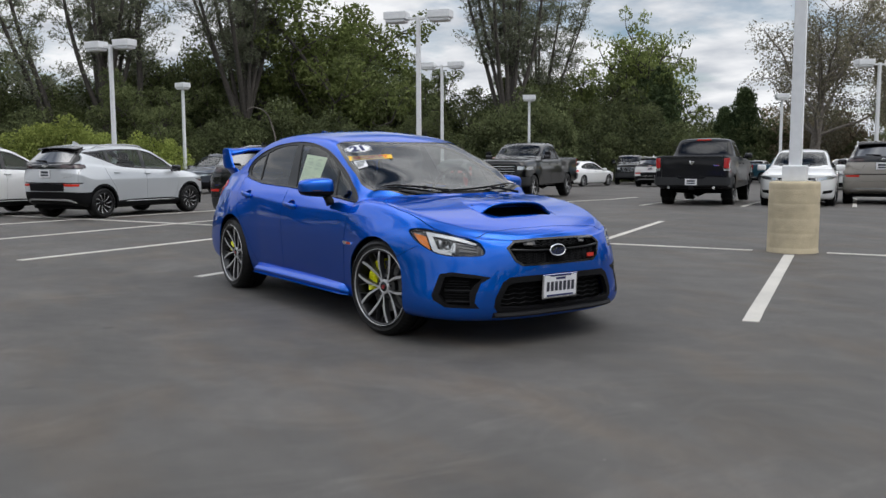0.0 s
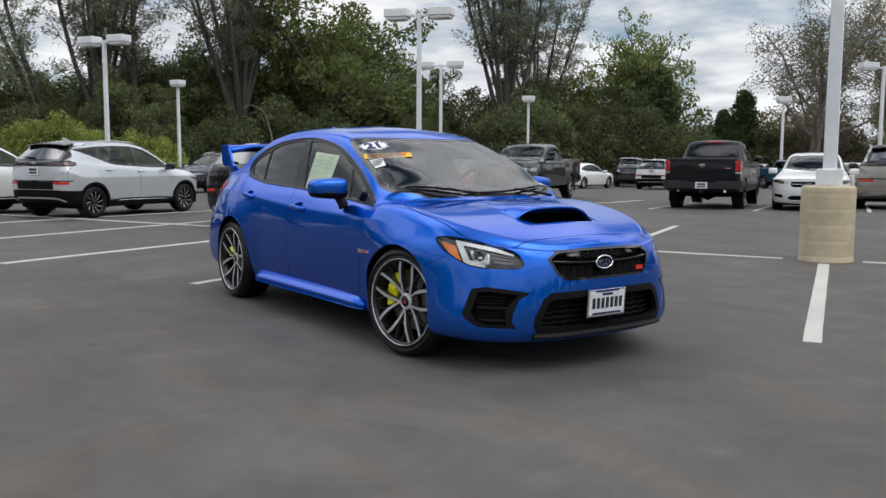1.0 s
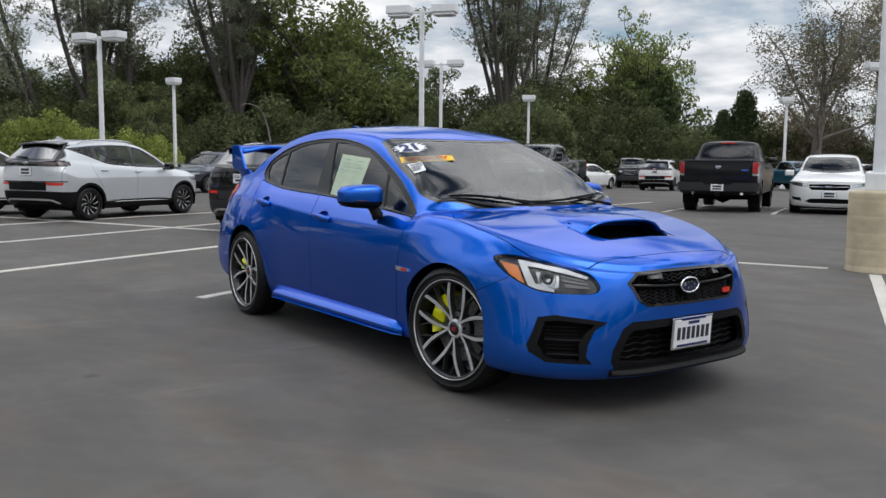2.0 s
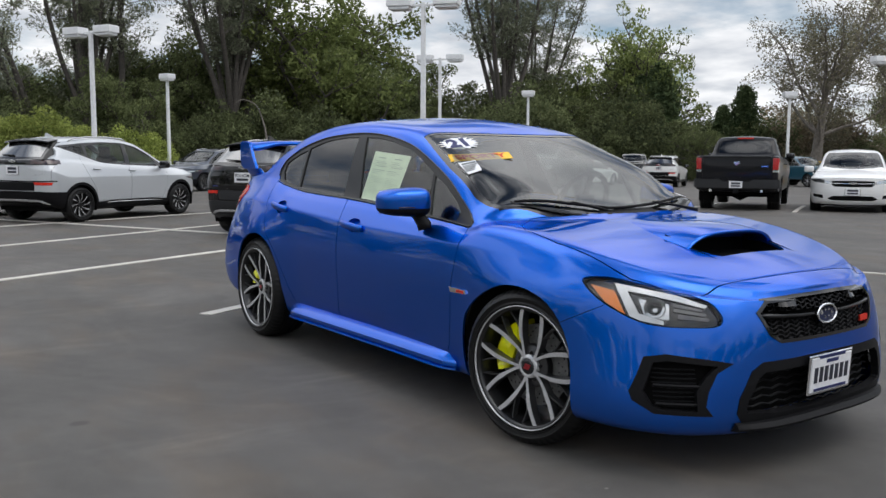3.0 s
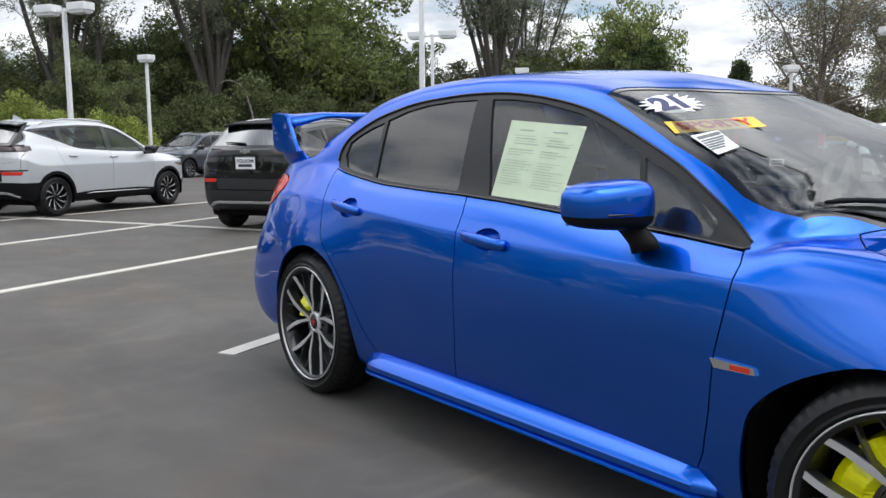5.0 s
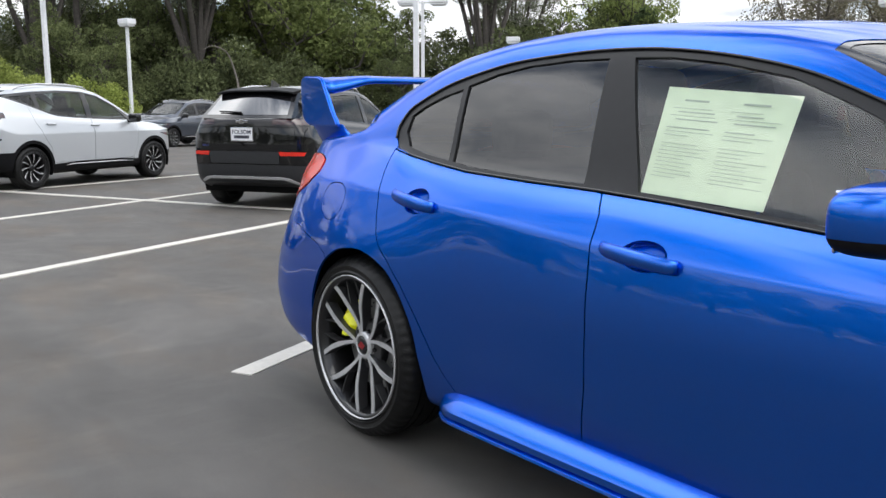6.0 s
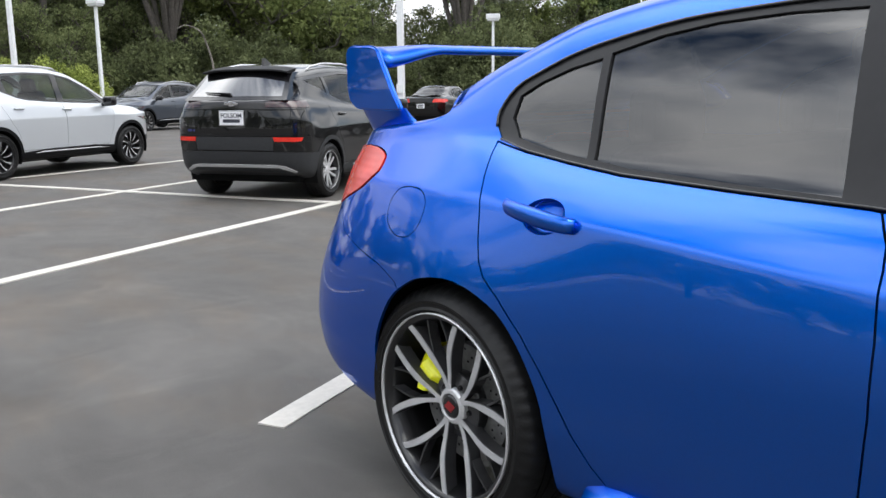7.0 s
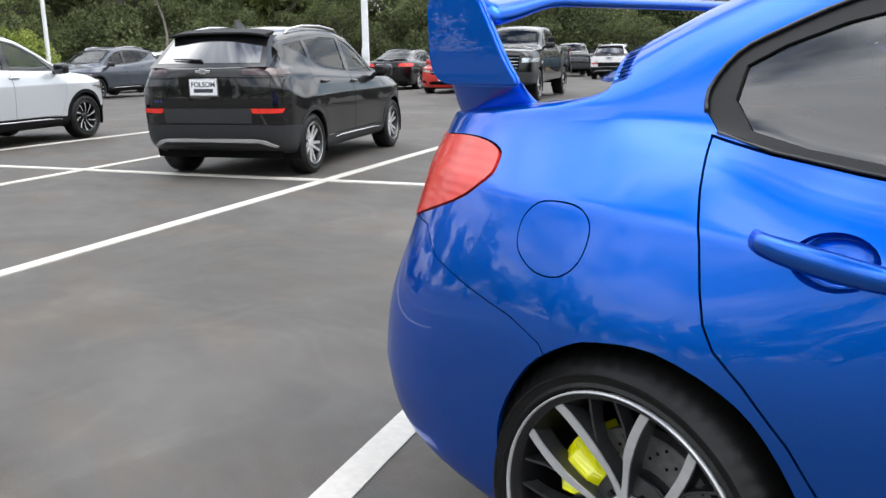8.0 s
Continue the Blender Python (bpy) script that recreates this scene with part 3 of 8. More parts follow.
        me.from_pydata([tuple(q) for q in outer] + ([tuple(q) for q in inner] if thick > 0 else []), [], all_f)
        loops = []
        for f, k in zip(me.polygons, kinds):
            f.use_smooth = True
            for v in f.vertices:
                loops.append(tuple(ns[v]) if k == 0 else tuple(-ns[v - n]) if k == 1 else tuple(f.normal))
        me.normals_split_custom_set(loops)
        return me


def grow(poly, by):
    """A polygon with its corners pushed out by a distance."""
    n, out = len(poly), []
    area = sum(poly[i][0] * poly[(i + 1) % n][1] - poly[(i + 1) % n][0] * poly[i][1] for i in range(n))
    sgn = 1 if area > 0 else -1
    for i in range(n):
        a, b, c = Vector(poly[i - 1]), Vector(poly[i]), Vector(poly[(i + 1) % n])
        d1, d2 = (b - a).normalized(), (c - b).normalized()
        nrm = Vector((d1.y + d2.y, -d1.x - d2.x))
        if nrm.length < 1e-6:
            nrm = Vector((d1.y, -d1.x))
        nrm.normalize()
        k = max(0.5, nrm.dot(Vector((d1.y, -d1.x))))
        out.append(tuple(b + nrm * sgn * by / k))
    return out


def side_tool(poly, lo=-1.3, hi=-0.2):
    bm = bmesh.new()
    prism(bm, poly, lo, hi, "y")
    return bm


def axis_tool(poly, lo, hi, axis):
    bm = bmesh.new()
    prism(bm, poly, lo, hi, axis)
    return bm


def skew_tool(poly, centre, way, lo=-0.6, hi=0.6):
    """A prism over a polygon drawn as seen along a level direction: (across, up)."""
    bm = bmesh.new()
    w = Vector((way[0], way[1], 0)).normalized()
    side = Vector((-w.y, w.x, 0))
    a = [bm.verts.new(Vector(centre) + side * p[0] + Vector((0, 0, p[1])) + w * lo) for p in poly]
    b = [bm.verts.new(Vector(centre) + side * p[0] + Vector((0, 0, p[1])) + w * hi) for p in poly]
    bm.faces.new(a)
    bm.faces.new(b[::-1])
    for i in range(len(poly)):
        j = (i + 1) % len(poly)
        bm.faces.new((a[j], a[i], b[i], b[j]))
    bmesh.ops.recalc_face_normals(bm, faces=bm.faces)
    return bm


def wheel_tool(x, z, r, lo=-1.3, hi=-0.5, n=48):
    return side_tool([(x + r * math.cos(2 * math.pi * i / n), z + r * math.sin(2 * math.pi * i / n)) for i in range(n)], lo, hi)


# ---- wheels ----
def tyre_mesh(r, rim, wide):
    bm = bmesh.new()
    h = wide / 2
    prof = [(rim - 0.012, -h + 0.02), (rim + 0.004, -h + 0.004), (rim + 0.012, -h - 0.008), (rim + 0.018, -h - 0.004), (rim + (r - rim) * 0.42, -h - 0.007), (rim + (r - rim) * 0.45, -h - 0.0095), (rim + (r - rim) * 0.50, -h - 0.0095), (rim + (r - rim) * 0.53, -h - 0.007), (r - 0.028, -h - 0.002), (r - 0.012, -h + 0.010), (r - 0.003, -h + 0.028)]
    for k in (-0.25, -0.235, 0.0, 0.235, 0.25):
        prof.append((r, wide * k))
    grooves = []
    for a, b in zip(prof, prof[1:]):
        grooves.append(a)
        if a[0] == r and b[0] == r:
            m = (a[1] + b[1]) / 2
            grooves += [(r, m - 0.005), (r - 0.007, m - 0.004), (r - 0.007, m + 0.004), (r, m + 0.005)]
    grooves.append(prof[-1])
    prof = grooves + [(q, -y) for q, y in prof[:11][::-1]]
    n = 240
    rings = lathe(bm, prof, n, "y")
    for ring, (q, y) in zip(rings, prof):
        if q >= r - 0.013 and abs(y) > wide * 0.30:
            for i in range(0, n, 4):
                v = ring[i]
                k = 1 - 0.005 / q
                v.co.x, v.co.z = v.co.x * k, v.co.z * k
    bmesh.ops.recalc_face_normals(bm, faces=bm.faces)
    me = mesh_of(bm, "tyre", (RUBBER,), True)
    me.set_sharp_from_angle(angle=radians(32))
    return me


def barrel_mesh(rim, wide, lip=0.012):
    bm = bmesh.new()
    h = wide / 2
    lathe(bm, [(rim + 0.004, -h + 0.006), (rim + 0.003, -h - 0.002), (rim - lip, -h + 0.001), (rim - lip - 0.004, -h + 0.012), (rim - 0.028, -h + 0.04), (rim - 0.035, 0.0), (rim - 0.02, h), (rim + 0.002, h), (rim - 0.005, 0)], 96, "y", closed=True)
    bmesh.ops.recalc_face_normals(bm, faces=bm.faces)
    return bm


def lip_mesh(rim, wide, proud=0.0):
    """The machined outer edge of a rim; proud: how far it stands out past the tyre's bead."""
    bm = bmesh.new()
    h = wide / 2
    lathe(bm, [(rim + 0.006, -h + 0.004), (rim + 0.004, -h - 0.005 - proud), (rim + 0.001, -h - 0.005 - proud), (rim - 0.001, -h + 0.006)], 96, "y", closed=True)
    bmesh.ops.recalc_face_normals(bm, faces=bm.faces)
    return mesh_of(bm, "rim_lip", (ALLOY,), True)


def bar(bm, a, b, wa, wb, ya, yb, deep, taper=0.8):
    """A spoke bar from a to b in the wheel's plane (x, z), face at y, its sides drawn in towards the back."""
    a, b = Vector(a), Vector(b)
    d = (b - a).normalized()
    s = Vector((-d.y, d.x))
    v = []
    for p, w, y in ((a, wa, ya), (b, wb, yb)):
        for k, dy, t in ((-1, 0, 1), (1, 0, 1), (1, deep, taper), (-1, deep, taper)):
            q = p + s * k * w / 2 * (t if dy == 0 else 1 / t)
            v.append(bm.verts.new((q.x, y + dy, q.y)))
    fs = [(0, 1, 5, 4), (1, 2, 6, 5), (2, 3, 7, 6), (3, 0, 4, 7), (3, 2, 1, 0), (4, 5, 6, 7)]
    return [bm.faces.new([v[i] for i in f]) for f in fs]


def sweep(bm, pts, widths, ys, deep, taper=0.8):
    """A curved spoke through points of the wheel's plane (x, z), its face at the given y, its sides drawn in towards the face."""
    pts = [Vector(p) for p in pts]
    rings = []
    for i, p in enumerate(pts):
        d = (pts[min(i + 1, len(pts) - 1)] - pts[max(i - 1, 0)]).normalized()
        s = Vector((-d.y, d.x))
        ring = []
        for k, dy, t in ((-1, 0.0, 1.0), (1, 0.0, 1.0), (1, deep, 1 / taper), (-1, deep, 1 / taper)):
            q = p + s * k * widths[i] / 2 * t
            ring.append(bm.verts.new((q.x, ys[i] + dy, q.y)))
        rings.append(ring)
    for a, b in zip(rings, rings[1:]):
        for k in range(4):
            bm.faces.new((a[k], a[(k + 1) % 4], b[(k + 1) % 4], b[k]))
    bm.faces.new(rings[0][::-1])
    bm.faces.new(rings[-1])


def twin_spoke_wheel(r, rim, wide):
    """Meshes of a wheel with five pairs of bowed, forked spokes, machined faces over black, round a machined hub."""
    face_y, hub_y = -wide / 2 + 0.012, -wide / 2 + 0.034
    bright, dark = bmesh.new(), bmesh.new()
    pol = lambda q, deg: (q * math.cos(radians(deg)), q * math.sin(radians(deg)))
    radius, swing = curve((0, 0.040), (0.12, 0.058), (0.32, 0.095), (0.55, 0.140), (0.66, 0.163), (1, rim + 0.001)), curve((0, 34.0), (0.12, 30.5), (0.32, 25.2), (0.55, 21.0), (0.66, 18.9), (1, 10.8))
    width, depth = curve((0, 0.020), (0.12, 0.0145), (0.35, 0.0150), (0.58, 0.0215), (1, 0.0205)), curve((0, 0.0), (0.2, -0.001), (0.6, -0.015), (1, -0.027))
    ts = np.linspace(0, 1, 15)
    for k in range(5):
        c = 90 + 72 * k
        for s in (-1, 1):
            line = [pol(float(radius(t)), c + s * float(swing(t))) for t in ts]
            w, y = [float(width(t)) for t in ts], [hub_y + float(depth(t)) for t in ts]
            sweep(bright, line, [q * 0.82 for q in w], y, 0.004, 0.95)
            sweep(dark, line, [q * 0.95 for q in w], [q + 0.0035 for q in y], 0.036, 0.86)
            fork = [pol(0.135 + (rim - 0.139) * q, c + s * (21.5 + 8.7 * q)) for q in (0, 0.5, 1)]
            sweep(dark, fork, [0.0065, 0.0052, 0.0052], [hub_y - 0.004, face_y + 0.012, face_y + 0.004], 0.03, 0.8)
    lathe(dark, [(0.056, hub_y + 0.014), (0.088, hub_y + 0.022), (0.092, hub_y + 0.05), (0.0001, hub_y + 0.05)], 40, "y")
    lathe(bright, [(0.0335, hub_y + 0.012), (0.0340, hub_y - 0.001), (0.0365, hub_y - 0.003), (0.0445, hub_y - 0.001), (0.0500, hub_y + 0.004), (0.0515, hub_y + 0.016)], 48, "y")
    for bm in (bright, dark):
        bmesh.ops.recalc_face_normals(bm, faces=bm.faces)
    cap = bmesh.new()
    lathe(cap, [(0.0001, hub_y - 0.004), (0.020, hub_y - 0.004), (0.029, hub_y - 0.003), (0.0325, hub_y + 0.001), (0.033, hub_y + 0.010)], 32, "y")
    bmesh.ops.recalc_face_normals(cap, faces=cap.faces)
    mark = bmesh.new()
    for i in (-1, 0, 1):
        box(mark, (-0.014, hub_y - 0.0055, -0.0036), (0.014, hub_y - 0.0035, 0.0036), pose(0.003 * i, 0, i * 0.0085))
    nut = bmesh.new()
    lathe(nut, [(0.0001, hub_y + 0.008), (0.0065, hub_y + 0.008), (0.0085, hub_y + 0.012), (0.0085, hub_y + 0.03)], 6, "y")
    bmesh.ops.recalc_face_normals(nut, faces=nut.faces)
    return dict(tyre=tyre_mesh(r, rim, wide), rim_barrel=mesh_of(barrel_mesh(rim, wide), "rim_barrel", (ALLOY_DARK,), True), rim_lip=lip_mesh(rim - 0.002, wide, 0.003), spoke_face=mesh_of(bright, "spoke_face", (ALLOY,)), spoke_core=mesh_of(dark, "spoke_core", (WHEEL_BLACK_LIT,)),
                cap=mesh_of(cap, "centre_cap", (BLACK_GLOSS,), True), mark=mesh_of(mark, "cap_mark", (INK_DARK_RED,)), nut=mesh_of(nut, "lug_nut", (BLACK_GLOSS,)), r=r)


def brake_meshes(disc_r, wide, mat):
    disc = bmesh.new()
    y = -wide / 2 + 0.085
    lathe(disc, [(0.09, y), (disc_r, y), (disc_r, y + 0.028), (0.09, y + 0.028)], 64, "y", closed=True)
    bmesh.ops.recalc_face_normals(disc, faces=disc.faces)
    for k in range(60):                        # drilled holes, as dark pits
        a, q = 2 * math.pi * k / 60, (disc_r - 0.014, disc_r - 0.030, disc_r - 0.046)[k % 3]
        hole = pose(q * math.cos(a), y - 0.0006, q * math.sin(a))
        at = len(disc.faces)
        lathe(disc, [(0.0001, 0.0), (0.0036, 0.0), (0.0036, 0.003)], 8, "y", hole)
        disc.faces.ensure_lookup_table()
        for f in disc.faces[at:]:
            f.material_index = 1
    hat = bmesh.new()
    lathe(hat, [(0.0001, y - 0.03), (0.085, y - 0.03), (0.092, y - 0.02), (0.092, y + 0.01)], 40, "y")
    bmesh.ops.recalc_face_normals(hat, faces=hat.faces)
    return mesh_of(disc, "brake_disc", (STEEL, DARK_VOID)), mesh_of(hat, "disc_hat", (ALLOY_DARK,), True)


def caliper_mesh(disc_r, wide, at_deg, span, mat):
    """A fixed caliper that follows the disc's rim, with two pads' windows and ribs."""
    bm = bmesh.new()
    y0, y1 = -wide / 2 + 0.050, -wide / 2 + 0.14
    n = 16
    rings = []
    for i in range(n + 1):
        a = radians(at_deg - span / 2 + span * i / n)
        k = 1 - 0.25 * abs(2 * i / n - 1) ** 4
        bulge = 0.008 * math.cos(4 * math.pi * (i / n - 0.5))
        ro, ri = disc_r + 0.018 * k, disc_r - 0.072 * k
        pts = [(ri, y0 + 0.012), (ri + 0.02, y0 - bulge), (ro - 0.02, y0 - bulge), (ro, y0 + 0.014), (ro, y1), (ri, y1)]
        rings.append([bm.verts.new((q * math.cos(a), y, q * math.sin(a))) for q, y in pts])
    for a, b in zip(rings, rings[1:]):
        for k in range(6):
            bm.faces.new((a[k], a[(k + 1) % 6], b[(k + 1) % 6], b[k]))
    bm.faces.new(rings[0][::-1])
    bm.faces.new(rings[-1])
    bmesh.ops.recalc_face_normals(bm, faces=bm.faces)
    return mesh_of(bm, "caliper", (mat,))


def put_wheel(w, parent, x, y, z, left, turn=0.0, nuts=5, steer=0.0):
    """A wheel with its tyre and rim under a car; left: turned to face the other side."""
    hub = part("wheel", w["rim_barrel"], None, parent, at=pose(x, y, z, 0, turn, (180 if left else 0) + steer))
    for key, name in (("tyre", "tyre"), ("spoke_face", "spoke_face"), ("spoke_core", "spoke_core"), ("rim_lip", "rim_lip"), ("cap", "centre_cap"), ("mark", "cap_mark")):
        if w.get(key):
            part(name, w[key], None, hub)
    if w.get("nut"):
        for k in range(nuts):
            a = radians(90 + 72 * k)
            part("lug_nut", w["nut"], None, hub, at=pose(0.058 * math.cos(a), 0, 0.058 * math.sin(a)))
    return hub


# ---- the blue sports sedan ----
def blue_sedan_shape():
    c = curve
    belt = c((0.85, 0.868), (0.64, 0.885), (0.2, 0.918), (-0.1, 0.938), (-0.58, 0.958), (-0.86, 0.972), (-1.05, 0.99), (-1.25, 1.03), (-1.5, 1.045), (-1.8, 1.045), (-2.1, 1.035), (-2.3, 1.01),
             (1.0, 0.895), (1.2, 0.885), (1.42, 0.855), (1.61, 0.815), (1.8, 0.765), (1.95, 0.72), (2.12, 0.675))
    wb = c((2.2, 0.74), (1.8, 0.755), (1.4, 0.75), (1.1, 0.755), (0.85, 0.765), (0.4, 0.752), (-0.2, 0.742), (-0.9, 0.735), (-1.25, 0.715), (-1.6, 0.70), (-2.0, 0.665), (-2.3, 0.62))
    L = [
        dict(z=c((2.2, 0.17), (1.9, 0.165), (1.3, 0.17), (0, 0.18), (-1.3, 0.19), (-1.7, 0.215), (-2.0, 0.27), (-2.3, 0.31)), w=c((2.2, 0.84), (1.6, 0.84), (0.8, 0.80), (0, 0.79), (-0.9, 0.80), (-1.6, 0.82), (-2.3, 0.78)), nose=2.12, tail=-2.22, pn=3.2, pt=4.0),
        dict(z=c((2.2, 0.21), (1.8, 0.22), (0.8, 0.24), (0, 0.24), (-1.3, 0.25), (-1.8, 0.29), (-2.3, 0.36)), w=c((2.2, 0.88), (1.7, 0.885), (0.8, 0.825), (0, 0.805), (-0.9, 0.82), (-1.6, 0.86), (-2.3, 0.83)), nose=2.16, tail=-2.26, pn=3.2, pt=4.0),
        dict(z=c((2.2, 0.36), (0.8, 0.38), (-1.3, 0.38), (-2.3, 0.46)), w=c((2.2, 0.86), (1.8, 0.87), (1.33, 0.885), (0.85, 0.845), (0.5, 0.835), (-0.7, 0.835), (-1.33, 0.888), (-1.8, 0.865), (-2.3, 0.85)), nose=2.17, tail=-2.29, pn=3.0, pt=3.8, twice=2),
        dict(z=c((2.2, 0.50), (0.8, 0.53), (-1.3, 0.54), (-2.3, 0.60)), w=c((2.2, 0.84), (1.8, 0.85), (1.33, 0.897), (0.85, 0.858), (0.5, 0.853), (-0.7, 0.853), (-1.33, 0.904), (-1.8, 0.865), (-2.3, 0.84)), nose=2.165, tail=-2.30, pn=2.9, pt=3.6),
        dict(z=c((2.2, 0.60), (1.6, 0.665), (0.8, 0.67), (-1.3, 0.685), (-2.3, 0.72)), w=c((2.2, 0.83), (1.8, 0.84), (1.33, 0.893), (0.85, 0.864), (0.5, 0.865), (-0.7, 0.865), (-1.33, 0.900), (-1.8, 0.845), (-2.3, 0.80)), nose=2.15, tail=-2.28, pn=2.7, pt=3.2),
        dict(z=c((2.2, 0.645), (1.8, 0.715), (1.3, 0.775), (0.8, 0.80), (-0.1, 0.82), (-1.0, 0.875), (-1.5, 0.90), (-2.3, 0.90)), w=c((2.2, 0.81), (1.8, 0.815), (1.33, 0.828), (0.85, 0.843), (0.5, 0.840), (-0.7, 0.837), (-1.3, 0.829), (-1.8, 0.775), (-2.3, 0.72)), nose=2.13, tail=-2.27, pn=2.6, pt=3.0, twice=2),
        dict(z=lambda q: belt(q) - 0.022 - 0.012 * step(1.0, 1.3, q), w=lambda q: wb(q) + 0.042 * step(-1.7, -1.2, q), nose=2.115, tail=-2.26, pn=2.5, pt=3.0),
        dict(z=belt, w=wb, nose=2.095, tail=-2.25, pn=2.5, pt=3.0),
    ]
    rail_y = c((0.95, 0.715), (0.83, 0.712), (0.63, 0.675), (0.4, 0.637), (0.15, 0.608), (-0.05, 0.597), (-0.5, 0.590), (-0.77, 0.595), (-1.06, 0.607), (-1.32, 0.628), (-1.55, 0.645), (-1.8, 0.62))
    rail_z = c((0.95, 0.91), (0.83, 0.925), (0.63, 1.06), (0.4, 1.175), (0.15, 1.275), (-0.05, 1.315), (-0.5, 1.345), (-0.77, 1.335), (-1.06, 1.295), (-1.32, 1.205), (-1.55, 1.105), (-1.8, 1.05))
    T = [
        dict(f=0.07, dx=0.05, y=lambda q: 0.62 * wb(q) + 0.38 * rail_y(q) + 0.012, z=lambda q: 0.62 * belt(q) + 0.38 * rail_z(q)),
        dict(f=0.16, dx=0.12, y=lambda q: 0.18 * wb(q) + 0.82 * rail_y(q) + 0.010, z=lambda q: 0.18 * belt(q) + 0.82 * rail_z(q)),
        dict(f=0.24, dx=0.24, y=lambda q: rail_y(q) - 0.012, z=lambda q: rail_z(q) + 0.022),
        dict(f=0.36, dx=0.40, y=lambda q: rail_y(q) - 0.085, z=lambda q: rail_z(q) + 0.052 + 0.02 * step(0.3, 0.7, q)),
        dict(f=0.60, dx=0.75, y=lambda q: 0.55 * (rail_y(q) - 0.06), z=c((0.95, 0.94), (0.83, 1.0), (0.5, 1.175), (0.15, 1.345), (-0.05, 1.385), (-0.5, 1.412), (-0.8, 1.405), (-1.1, 1.362), (-1.35, 1.275), (-1.6, 1.135), (-1.8, 1.065))),
    ]
    dx = c((1.6, 0.30), (1.25, 0.30), (0.85, 0.22), (0.4, 0.13), (0.1, 0.07), (-0.3, 0.0), (-0.9, 0.0), (-1.3, -0.06), (-1.7, -0.12), (-2.2, -0.10))
    zc = c((2.12, 0.675), (2.06, 0.72), (1.95, 0.765), (1.8, 0.81), (1.6, 0.86), (1.3, 0.905), (1.12, 0.925), (1.06, 0.94), (0.6, 1.175), (0.25, 1.345), (0.1, 1.39), (-0.1, 1.418), (-0.4, 1.432), (-0.75, 1.43), (-1.05, 1.395), (-1.35, 1.305), (-1.65, 1.185), (-1.86, 1.085), (-1.92, 1.072), (-2.1, 1.065), (-2.2, 1.05), (-2.26, 1.01))
    return dict(xf=1.28, xr=-1.5, levels=L, tops=T, dx=dx, zc=zc, cowl=0.93, deck=-1.62)


BODY = Body(blue_sedan_shape())


def front_point(body, y, z, out=0.0):
    """The point of the nose at (y, z), moved out along x."""
    hit = body.tree.ray_cast(Vector((3.5, -abs(y), z)), Vector((-1, 0, 0)))[0]
    return Vector((hit.x + out, y, z)) if hit else None


def side_point(body, x, z, out=0.0):
    hit = body.tree.ray_cast(Vector((x, -2, z)), Vector((0, 1, 0)))[0]
    return Vector((x, hit.y - out, z)) if hit else None


def top_point(body, x, y, out=0.0):
    hit = body.tree.ray_cast(Vector((x, -abs(y), 3)), Vector((0, 0, -1)))[0]
    return Vector((x, y, hit.z + out)) if hit else None


